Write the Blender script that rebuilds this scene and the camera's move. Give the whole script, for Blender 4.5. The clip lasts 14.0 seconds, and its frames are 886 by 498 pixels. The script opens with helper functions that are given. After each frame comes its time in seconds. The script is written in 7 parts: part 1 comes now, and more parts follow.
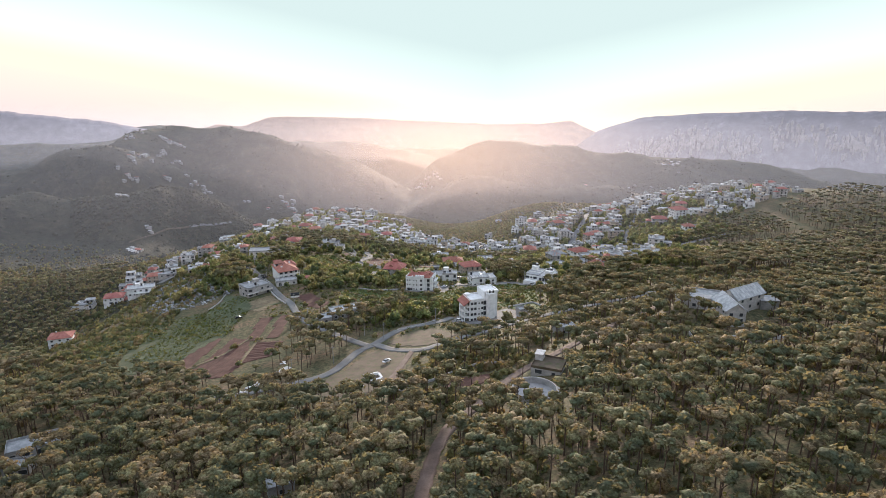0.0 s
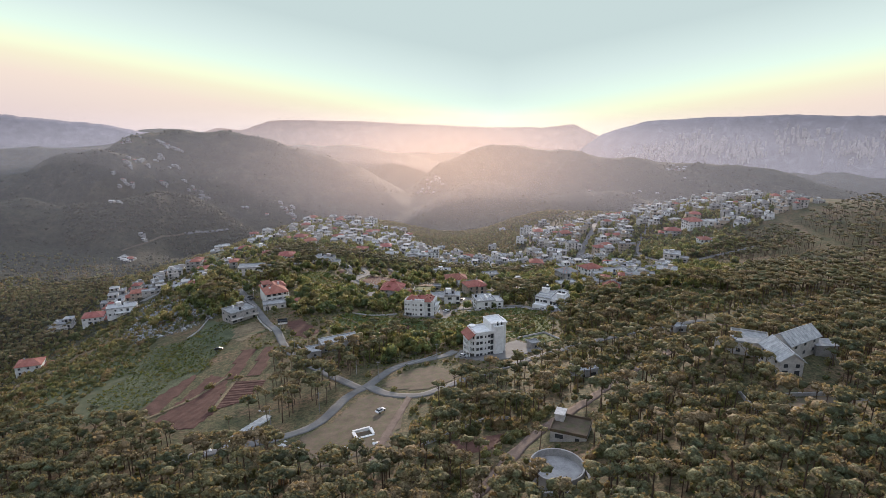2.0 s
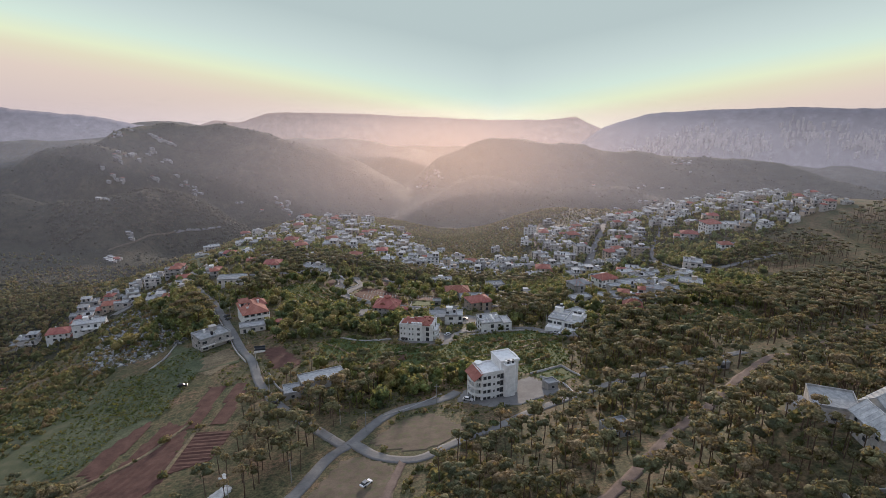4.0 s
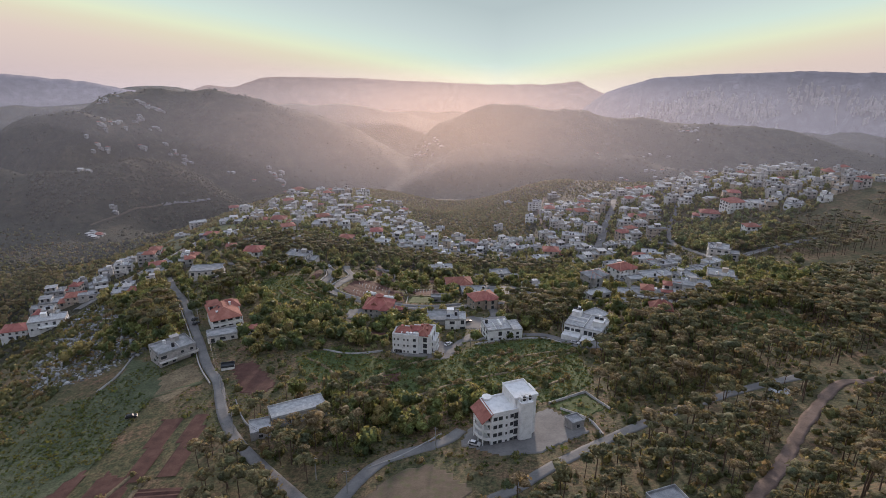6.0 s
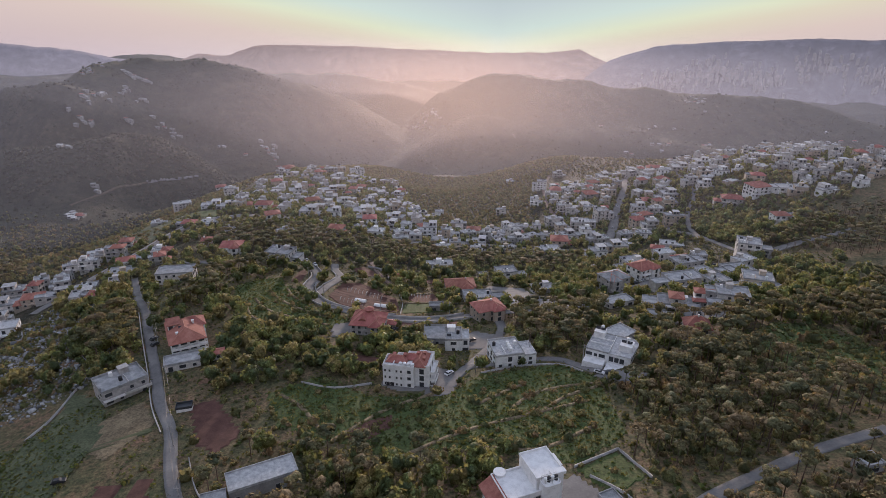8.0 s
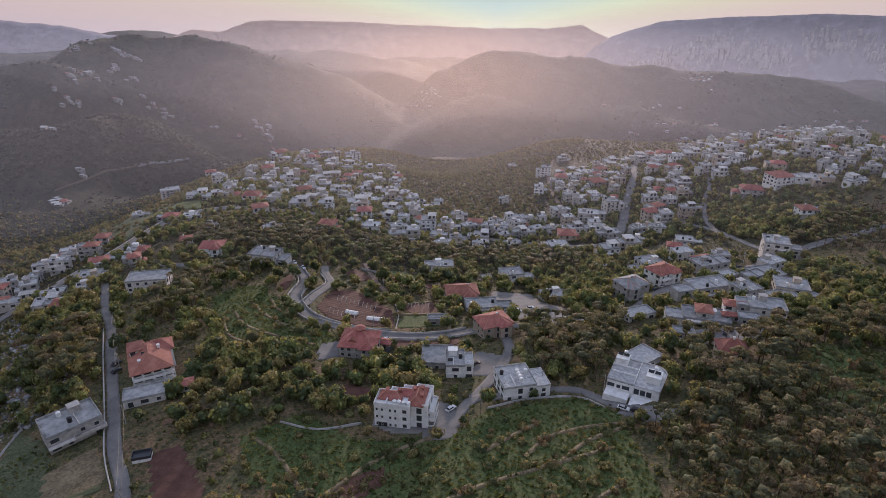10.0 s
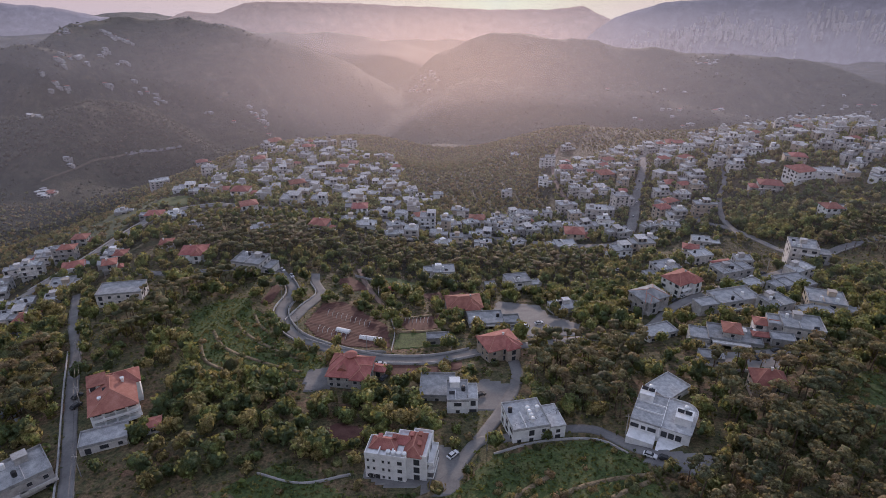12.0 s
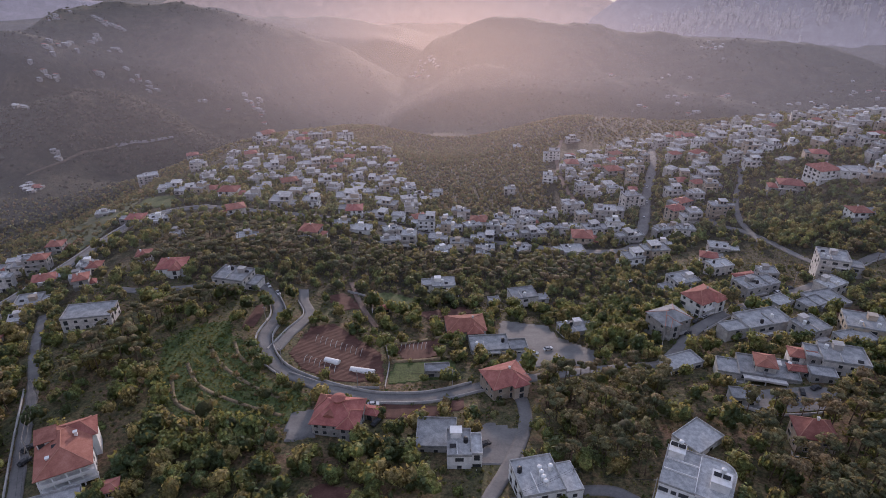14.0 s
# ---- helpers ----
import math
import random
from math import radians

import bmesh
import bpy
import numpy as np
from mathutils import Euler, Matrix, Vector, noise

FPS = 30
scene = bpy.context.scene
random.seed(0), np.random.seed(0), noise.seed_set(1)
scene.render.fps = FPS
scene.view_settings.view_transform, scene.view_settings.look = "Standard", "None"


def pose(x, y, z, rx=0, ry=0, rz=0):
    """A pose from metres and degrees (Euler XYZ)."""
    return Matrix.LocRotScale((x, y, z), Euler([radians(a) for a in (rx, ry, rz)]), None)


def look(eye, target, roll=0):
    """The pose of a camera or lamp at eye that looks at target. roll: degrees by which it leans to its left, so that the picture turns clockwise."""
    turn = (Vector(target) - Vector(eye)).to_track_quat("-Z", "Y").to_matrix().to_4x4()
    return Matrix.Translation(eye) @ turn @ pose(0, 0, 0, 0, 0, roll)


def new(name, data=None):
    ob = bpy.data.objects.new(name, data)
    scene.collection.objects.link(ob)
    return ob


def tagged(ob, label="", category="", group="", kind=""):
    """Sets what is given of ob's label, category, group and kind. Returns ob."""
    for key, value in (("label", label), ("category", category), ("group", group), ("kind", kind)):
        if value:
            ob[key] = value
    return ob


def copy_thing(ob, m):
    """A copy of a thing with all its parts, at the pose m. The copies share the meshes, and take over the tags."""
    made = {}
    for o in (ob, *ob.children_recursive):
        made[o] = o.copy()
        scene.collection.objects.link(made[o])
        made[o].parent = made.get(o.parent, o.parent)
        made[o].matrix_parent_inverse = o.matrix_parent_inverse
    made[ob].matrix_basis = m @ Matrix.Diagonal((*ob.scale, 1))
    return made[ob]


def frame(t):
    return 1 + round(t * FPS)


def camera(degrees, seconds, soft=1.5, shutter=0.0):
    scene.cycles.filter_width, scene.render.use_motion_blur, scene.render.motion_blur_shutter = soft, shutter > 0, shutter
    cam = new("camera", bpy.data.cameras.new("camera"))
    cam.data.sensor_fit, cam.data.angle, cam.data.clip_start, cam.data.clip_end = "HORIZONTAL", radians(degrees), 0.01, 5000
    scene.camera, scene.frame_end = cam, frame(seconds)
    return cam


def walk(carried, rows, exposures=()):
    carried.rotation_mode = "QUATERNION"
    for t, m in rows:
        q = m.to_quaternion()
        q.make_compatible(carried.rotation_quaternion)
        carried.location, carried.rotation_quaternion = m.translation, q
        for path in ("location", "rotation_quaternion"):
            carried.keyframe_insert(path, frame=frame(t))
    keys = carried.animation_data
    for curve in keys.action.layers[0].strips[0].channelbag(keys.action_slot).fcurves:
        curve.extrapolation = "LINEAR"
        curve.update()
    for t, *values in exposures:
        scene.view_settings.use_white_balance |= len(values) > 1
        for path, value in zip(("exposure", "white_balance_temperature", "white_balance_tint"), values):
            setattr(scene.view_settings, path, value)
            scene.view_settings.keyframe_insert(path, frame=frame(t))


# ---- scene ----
cam = camera(72.1, 14.0, soft=0.4)
METRES, EYE, TILT, LEAN, TURN = 290.0, 130.0, -16.4, 0.0, 0.0
ROWS = [
    (0.0, 0.0, 0.0, 0.0, -0.0, 0.0, 0.0),
    (0.5, -0.0002, 0.0256, 0.0105, 0.06, 0.04, -0.05),
    (1.0, -0.0005, 0.055, 0.0193, 0.1, 0.12, -0.09),
    (1.5, -0.0006, 0.0872, 0.0292, 0.13, 0.2, -0.1),
    (2.0, -0.0008, 0.1222, 0.0399, 0.17, 0.27, -0.11),
    (2.5, -0.0014, 0.1603, 0.0503, 0.16, 0.34, -0.12),
    (3.0, -0.0017, 0.1999, 0.0617, 0.16, 0.39, -0.12),
    (5.5, -0.0045, 0.4146, 0.1213, 0.09, -2.97, -0.08),
    (6.0, -0.005, 0.4577, 0.1339, 0.05, -3.64, -0.09),
    (6.5, -0.0057, 0.5008, 0.1463, 0.01, -4.37, -0.09),
    (7.0, -0.0062, 0.544, 0.1586, -0.02, -5.1, -0.08),
    (7.5, -0.0065, 0.5868, 0.1705, -0.06, -5.79, -0.05),
    (8.0, -0.007, 0.6275, 0.1821, -0.1, -6.44, -0.02),
    (10.5, -0.0087, 0.7775, 0.2235, -0.19, -8.92, 0.03),
    (11.0, -0.009, 0.8034, 0.2301, -0.2, -9.3, 0.04),
    (11.5, -0.0092, 0.8294, 0.2379, -0.22, -9.7, 0.07),
    (12.0, -0.009, 0.8555, 0.2461, -0.22, -10.09, 0.11),
    (12.5, -0.009, 0.8818, 0.2542, -0.23, -10.47, 0.14),
    (13.0, -0.0086, 0.9074, 0.2633, -0.23, -10.85, 0.2),
    (13.5, -0.0081, 0.9336, 0.2717, -0.23, -11.18, 0.22),
    (14.0, -0.0074, 0.9595, 0.2803, -0.23, -11.53, 0.24),
]
walk(cam, [(t, pose(0, 0, EYE, TILT, LEAN, TURN) @ pose(METRES * x, METRES * y, METRES * z, 90 + pitch, roll, yaw)) for t, x, y, z, yaw, pitch, roll in ROWS],
     [(0.0, 0.76, 6050, 10), (1.4, 0.68, 6050, 10), (2.0, 0.42, 6050, 11), (2.5, 0.26, 6070, 12), (3.0, 0.17, 6050, 12), (5.5, 0.1, 6020, 14), (8.0, 0.02, 5970, 19), (11.0, -0.04, 5830, 21), (14.0, -0.07, 5750, 24)])

# ---- world, sun ----
SUN_AZ, SUN_EL = 5.0, 5.5      # degrees right of the flight line, and above the horizon
rng = np.random.default_rng(7)


def tree_of(mat):
    mat.use_nodes = True
    nt = mat.node_tree
    nt.nodes.clear()
    return nt


def add(nt, kind, props=None, **sockets):
    """A node with its properties and inputs; an input may be a value or another node's output."""
    n = nt.nodes.new(kind)
    for key, value in (props or {}).items():
        setattr(n, key, value)
    for key, value in sockets.items():
        name = key.replace("_", " ")
        sock = n.inputs[int(key[1:])] if key[0] == "i" and key[1:].isdigit() else n.inputs[name]
        if isinstance(value, bpy.types.NodeSocket):
            nt.links.new(value, sock)
        else:
            sock.default_value = value
    return n


def math_node(nt, op, a, b=0.0, c=0.0):
    return add(nt, "ShaderNodeMath", {"operation": op}, i0=a, i1=b, i2=c).outputs[0]


def ramp(nt, fac, stops):
    n = add(nt, "ShaderNodeValToRGB", i0=fac)
    el = n.color_ramp.elements
    while len(el) < len(stops):
        el.new(0.5)
    for e, (p, c) in zip(el, stops):
        e.position, e.color = p, (*c, 1)
    return n.outputs[0]


def mixc(nt, fac, a, b, blend="MIX"):
    n = add(nt, "ShaderNodeMix", {"data_type": "RGBA", "blend_type": blend})
    for sock, v in ((n.inputs[0], fac), (n.inputs[6], a), (n.inputs[7], b)):
        if isinstance(v, bpy.types.NodeSocket):
            nt.links.new(v, sock)
        else:
            sock.default_value = v if not isinstance(v, tuple) or len(v) == 4 else (*v, 1)
    return n.outputs[2]


def build_world():
    world = bpy.data.worlds.new("evening_sky")
    scene.world = world
    nt = tree_of(world)
    out = add(nt, "ShaderNodeOutputWorld")
    sky = add(nt, "ShaderNodeTexSky", {"sky_type": "NISHITA", "sun_disc": False, "sun_elevation": radians(SUN_EL), "sun_rotation": radians(SUN_AZ),
                                       "dust_density": 3.0, "ozone_density": 1.0})
    way = add(nt, "ShaderNodeTexCoord").outputs["Generated"]
    xyz = add(nt, "ShaderNodeSeparateXYZ", i0=way).outputs
    az = math_node(nt, "ABSOLUTE", math_node(nt, "SUBTRACT", math_node(nt, "MULTIPLY", math_node(nt, "ARCTAN2", xyz[0], xyz[1]), 57.2958), SUN_AZ))
    el = math_node(nt, "MULTIPLY", math_node(nt, "ARCSINE", xyz[2]), 57.2958)
    # the bright fan over the sun widens upwards: half width in degrees at this height
    h = math_node(nt, "MAXIMUM", math_node(nt, "ADD", el, 4.5), 0.0)
    fan = math_node(nt, "MULTIPLY_ADD", h, 5.3, 0.5)
    s = math_node(nt, "SUBTRACT", fan, az)
    fac = math_node(nt, "MULTIPLY_ADD", s, 1 / 78.0, 0.6)
    glow = ramp(nt, fac, [(0.0, (0.52, 0.455, 0.455)), (0.2, (0.62, 0.50, 0.455)), (0.42, (0.71, 0.575, 0.465)), (0.52, (0.73, 0.66, 0.46)), (0.585, (0.74, 0.77, 0.51)),
                          (0.68, (0.63, 0.735, 0.60)), (0.80, (0.56, 0.64, 0.575)), (1.0, (0.455, 0.525, 0.488))])
    up = add(nt, "ShaderNodeMapRange", {"interpolation_type": "SMOOTHSTEP"}, Value=el, From_Min=12.0, From_Max=50.0, To_Min=0.0, To_Max=1.0).outputs[0]
    high = add(nt, "ShaderNodeVectorMath", {"operation": "SCALE"}, i0=sky.outputs[0], Scale=0.12).outputs[0]
    high = mixc(nt, 0.35, (0.84, 0.91, 1.06), high)
    col = mixc(nt, up, glow, high)
    bg = add(nt, "ShaderNodeBackground", Color=col, Strength=1.0)
    nt.links.new(bg.outputs[0], out.inputs[0])


build_world()
sun_data = bpy.data.lights.new("sun", "SUN")
sun_data.energy, sun_data.angle, sun_data.color = 4.0, radians(4), (1.0, 0.78, 0.58)
sun = new("sun", sun_data)
sun_way = Vector((math.sin(radians(SUN_AZ)) * math.cos(radians(SUN_EL)), math.cos(radians(SUN_AZ)) * math.cos(radians(SUN_EL)), math.sin(radians(SUN_EL))))
sun.matrix_world = look(Vector((0, 0, 400)) + 50 * sun_way, Vector((0, 0, 400)))

# ---- materials ----


def surface(name, colours, scale=1.0, rough=0.9, bump=0.0, fine=0.0, island=0.0, thing=0.0, metal=0.0, translucent=0.0, coord="Object", detail=6.0, spots=None, speckle=None, relief=0.15, each=None, shine=(0.22, 0.22, 0.03)):
    """A rough everyday surface: a colour ramp over two scales of noise, with grain, per-piece variation and relief."""
    mat = bpy.data.materials.new(name)
    nt = tree_of(mat)
    out = add(nt, "ShaderNodeOutputMaterial")
    if coord == "World":
        at = add(nt, "ShaderNodeNewGeometry").outputs["Position"]
    else:
        at = add(nt, "ShaderNodeTexCoord").outputs["Object"]
    big = add(nt, "ShaderNodeTexNoise", Vector=at, Scale=1.0 / scale, Detail=detail, Roughness=0.6).outputs[0]
    small = add(nt, "ShaderNodeTexNoise", Vector=at, Scale=9.0 / scale, Detail=4.0, Roughness=0.65).outputs[0]
    f = math_node(nt, "MULTIPLY_ADD", small, 0.5, math_node(nt, "MULTIPLY_ADD", big, 0.9, -0.2))
    if each:
        # every crown has a tint of its own
        flat = add(nt, "ShaderNodeVectorMath", {"operation": "MULTIPLY"}, i0=at, i1=(1.0, 1.0, 0.25)).outputs[0]
        tint = add(nt, "ShaderNodeSeparateXYZ", i0=add(nt, "ShaderNodeTexVoronoi", Vector=flat, Scale=1.0 / each[0]).outputs["Color"]).outputs[0]
        f = math_node(nt, "ADD", f, math_node(nt, "MULTIPLY_ADD", tint, each[1], -0.5 * each[1]))
    n = len(colours)
    col = ramp(nt, f, [(0.3 + 0.4 * i / max(n - 1, 1), c) for i, c in enumerate(colours)])
    value = 1.0
    if island:
        r = add(nt, "ShaderNodeNewGeometry").outputs["Random Per Island"]
        value = math_node(nt, "MULTIPLY_ADD", r, island, 1 - island / 2)
    if thing:
        r = add(nt, "ShaderNodeObjectInfo").outputs["Random"]
        v2 = math_node(nt, "MULTIPLY_ADD", r, thing, 1 - thing / 2)
        value = math_node(nt, "MULTIPLY", v2, value)
        hue = math_node(nt, "MULTIPLY_ADD", math_node(nt, "FRACT", math_node(nt, "MULTIPLY", r, 7.31)), 0.03 * min(1, thing * 2), 0.5 - 0.015 * min(1, thing * 2))
        col = add(nt, "ShaderNodeHueSaturation", Hue=hue, Saturation=1.0, Value=value, Color=col).outputs[0]
    elif island:
        col = add(nt, "ShaderNodeHueSaturation", Hue=0.5, Saturation=1.0, Value=value, Color=col).outputs[0]
    if spots:
        size, amount, shade = spots
        v = add(nt, "ShaderNodeTexVoronoi", Vector=at, Scale=1.0 / size).outputs[0]
        m = add(nt, "ShaderNodeMapRange", Value=v, From_Min=0.1, From_Max=0.55, To_Min=amount, To_Max=0.0).outputs[0]
        col = mixc(nt, m, col, shade)
    if speckle:
        size, low, high = speckle
        v = add(nt, "ShaderNodeTexNoise", Vector=at, Scale=1.0 / size, Detail=3.0, Roughness=0.7).outputs[0]
        k = add(nt, "ShaderNodeMapRange", Value=v, From_Min=0.36, From_Max=0.64, To_Min=low, To_Max=high).outputs[0]
        col = add(nt, "ShaderNodeHueSaturation", Hue=0.5, Saturation=1.0, Value=k, Color=col).outputs[0]
    b = add(nt, "ShaderNodeBsdfPrincipled", Base_Color=col, Roughness=rough, Metallic=metal)
    b.inputs["Specular IOR Level"].default_value = 0.25
    if bump:
        g = add(nt, "ShaderNodeTexNoise", Vector=at, Scale=fine or 6.0 / scale, Detail=5.0, Roughness=0.7).outputs[0]
        nt.links.new(add(nt, "ShaderNodeBump", Strength=bump, Distance=relief, Height=g).outputs[0], b.inputs["Normal"])
    shader = b.outputs[0]
    if translucent:
        t = add(nt, "ShaderNodeBsdfTranslucent", Color=mixc(nt, 0.5, col, shine))
        shader = add(nt, "ShaderNodeMixShader", i0=translucent, i1=shader, i2=t.outputs[0]).outputs[0]
    nt.links.new(shader, out.inputs[0])
    return mat


def scrub_ground():
    """Open ground on the spur; dense dark oak scrub on the low slopes of the valley."""
    mat = surface("ground_scrub", [(0.056, 0.06, 0.03), (0.086, 0.08, 0.04), (0.125, 0.092, 0.052), (0.165, 0.10, 0.066)], 15, bump=0.8, fine=0.9, coord="World", speckle=(0.9, 0.55, 1.5), spots=(2.6, 0.85, (0.032, 0.042, 0.018)))
    nt = mat.node_tree
    b = next(n for n in nt.nodes if n.type == "BSDF_PRINCIPLED")
    col = b.inputs["Base Color"].links[0].from_socket
    at = add(nt, "ShaderNodeNewGeometry").outputs["Position"]
    z = add(nt, "ShaderNodeSeparateXYZ", i0=at).outputs[2]
    patch = add(nt, "ShaderNodeTexNoise", Vector=at, Scale=0.008, Detail=6.0, Roughness=0.65).outputs[0]
    level = math_node(nt, "MULTIPLY_ADD", patch, 160.0, z)
    dense = add(nt, "ShaderNodeMapRange", {"interpolation_type": "SMOOTHSTEP"}, Value=level, From_Min=55.0, From_Max=-5.0, To_Min=0.0, To_Max=0.95).outputs[0]
    clump = add(nt, "ShaderNodeTexVoronoi", Vector=at, Scale=0.085).outputs[0]
    broad = add(nt, "ShaderNodeTexNoise", Vector=at, Scale=0.02, Detail=7.0, Roughness=0.7).outputs[0]
    dark = ramp(nt, math_node(nt, "MULTIPLY_ADD", clump, -0.22, broad), [(0.22, (0.032, 0.034, 0.022)), (0.42, (0.05, 0.05, 0.032)), (0.58, (0.078, 0.066, 0.044))])
    nt.links.new(mixc(nt, dense, col, dark), b.inputs["Base Color"])
    crowns = add(nt, "ShaderNodeTexNoise", Vector=at, Scale=0.09, Detail=8.0, Roughness=0.75).outputs[0]
    near_bump = b.inputs["Normal"].links[0].from_socket
    woods = add(nt, "ShaderNodeBump", Strength=1.0, Distance=9.0, Height=math_node(nt, "MULTIPLY", crowns, dense), Normal=near_bump)
    nt.links.new(woods.outputs[0], b.inputs["Normal"])
    return mat


M_GROUND = scrub_ground()
M_MEADOW = surface("meadow_grass", [(0.04, 0.06, 0.022), (0.062, 0.085, 0.028), (0.105, 0.108, 0.045)], 7, speckle=(0.8, 0.6, 1.4), bump=0.4, fine=1.2, coord="World", spots=(3.0, 0.35, (0.04, 0.065, 0.018)))
M_BANK = surface("bank_grass", [(0.05, 0.062, 0.034), (0.078, 0.09, 0.05), (0.118, 0.122, 0.072)], 6, bump=0.4, fine=1.5, coord="World", speckle=(0.8, 0.6, 1.4), spots=(2.8, 0.3, (0.05, 0.07, 0.03)))
M_DRY = surface("dry_grass", [(0.05, 0.064, 0.032), (0.08, 0.088, 0.048), (0.125, 0.118, 0.074)], 6, bump=0.4, fine=1.5, coord="World", spots=(2.4, 0.3, (0.09, 0.10, 0.04)))
M_SOIL = surface("red_earth", [(0.06, 0.03, 0.025), (0.092, 0.045, 0.037), (0.128, 0.067, 0.055)], 4, bump=0.5, fine=2.0, coord="World")
M_STRAW = surface("mown_straw", [(0.11, 0.085, 0.055), (0.165, 0.13, 0.082), (0.22, 0.175, 0.11)], 5, bump=0.5, fine=2.0, coord="World", speckle=(0.9, 0.65, 1.35))
M_TRACK = surface("packed_dirt", [(0.105, 0.075, 0.062), (0.145, 0.105, 0.09), (0.195, 0.145, 0.125)], 5, bump=0.3, fine=2.0, coord="World")
M_BARE = surface("bare_earth", [(0.08, 0.064, 0.046), (0.115, 0.088, 0.065), (0.15, 0.115, 0.086)], 5, bump=0.3, fine=1.5, coord="World", spots=(2.5, 0.5, (0.08, 0.10, 0.035)))
M_ROAD = surface("worn_asphalt", [(0.12, 0.118, 0.12), (0.165, 0.16, 0.16), (0.21, 0.205, 0.20)], 7, bump=0.15, fine=5.0, coord="World")
M_CONC = surface("concrete", [(0.22, 0.22, 0.22), (0.33, 0.32, 0.32), (0.42, 0.41, 0.40)], 3.5, bump=0.15, fine=6.0, thing=0.3)
M_SLAB = surface("roof_screed", [(0.17, 0.175, 0.185), (0.29, 0.295, 0.305), (0.43, 0.43, 0.44)], 3, bump=0.1, fine=5.0, thing=0.35)
M_PALE = surface("pale_roof_screed", [(0.25, 0.255, 0.265), (0.38, 0.385, 0.395), (0.56, 0.56, 0.565)], 1.6, bump=0.1, fine=5.0, thing=0.4)
M_WHITE = surface("white_render", [(0.56, 0.565, 0.575), (0.71, 0.715, 0.725), (0.8, 0.805, 0.815)], 2, bump=0.05, fine=5.0)
M_WALL = surface("pale_render", [(0.34, 0.328, 0.325), (0.47, 0.452, 0.445), (0.62, 0.60, 0.588)], 1.6, bump=0.06, fine=5.0, thing=0.75)
M_BUFF = surface("buff_stone", [(0.32, 0.27, 0.22), (0.42, 0.36, 0.30), (0.5, 0.43, 0.36)], 3, bump=0.1, fine=5.0, thing=0.3)
M_TILE = surface("red_roof_tile", [(0.21, 0.08, 0.068), (0.29, 0.115, 0.095), (0.37, 0.165, 0.14)], 2.5, bump=0.5, fine=3.0, thing=0.3)
M_RIDGE = surface("ridge_tile", [(0.36, 0.17, 0.13), (0.44, 0.23, 0.18)], 2.0, bump=0.2)
M_FRAME = surface("painted_frame", [(0.36, 0.355, 0.35), (0.46, 0.45, 0.44)], 1.0, rough=0.6)
M_METAL = surface("galvanised_metal", [(0.40, 0.41, 0.42), (0.55, 0.56, 0.57)], 1.0, rough=0.45, metal=0.6)
M_BLACK = surface("black_plastic", [(0.02, 0.02, 0.022), (0.035, 0.035, 0.04)], 1.0, rough=0.5)
M_TANK = surface("white_plastic_tank", [(0.6, 0.62, 0.64), (0.72, 0.73, 0.74)], 0.8, rough=0.4)
M_BARK = surface("pine_bark", [(0.07, 0.05, 0.04), (0.12, 0.085, 0.065), (0.17, 0.12, 0.09)], 1.2, bump=0.4, coord="World")
M_PINE = surface("pine_needles", [(0.078, 0.096, 0.056), (0.122, 0.13, 0.068), (0.168, 0.158, 0.08), (0.205, 0.16, 0.095)], 13, rough=0.75, bump=1.0, fine=1.5, relief=0.5, island=1.1, translucent=0.42, coord="World", speckle=(0.5, 0.4, 1.65), each=(7.5, 0.48), shine=(0.44, 0.31, 0.13))
M_LEAF = surface("broad_leaves", [(0.068, 0.1, 0.048), (0.125, 0.162, 0.06), (0.19, 0.21, 0.072), (0.24, 0.2, 0.088)], 11, rough=0.65, bump=1.0, fine=1.5, relief=0.5, island=1.2, translucent=0.42, coord="World", speckle=(0.45, 0.4, 1.7), each=(6.5, 0.6), shine=(0.44, 0.37, 0.11))
M_SCRUB = surface("scrub_leaves", [(0.068, 0.092, 0.045), (0.122, 0.138, 0.06), (0.18, 0.172, 0.074), (0.215, 0.15, 0.088)], 12, rough=0.8, bump=1.0, fine=1.5, relief=0.4, island=1.0, translucent=0.42, coord="World", speckle=(0.45, 0.45, 1.65), each=(5.0, 0.4), shine=(0.44, 0.33, 0.13))
M_TUFT = surface("grass_clumps", [(0.04, 0.066, 0.022), (0.066, 0.094, 0.028), (0.12, 0.125, 0.038), (0.15, 0.13, 0.055)], 9, rough=0.8, island=1.0, translucent=0.3, coord="World", each=(4.0, 0.3), shine=(0.30, 0.28, 0.06))
M_FARWOOD = surface("far_oak_scrub", [(0.04, 0.043, 0.028), (0.055, 0.055, 0.035), (0.075, 0.066, 0.044)], 60, rough=0.9, island=0.35, coord="World")
M_ROCK = surface("limestone_rock", [(0.15, 0.155, 0.165), (0.235, 0.24, 0.25), (0.33, 0.33, 0.33)], 2.0, bump=0.5, island=1.0, coord="World")
M_TARP = surface("white_sheeting", [(0.6, 0.6, 0.6), (0.75, 0.75, 0.76)], 1.5, rough=0.6, bump=0.3)
M_CAR = surface("car_paint", [(0.5, 0.5, 0.52), (0.55, 0.55, 0.57)], 5, rough=0.3, thing=1.0)
M_DARKCAR = surface("dark_car_paint", [(0.03, 0.03, 0.035), (0.05, 0.05, 0.055)], 5, rough=0.3, thing=0.5)


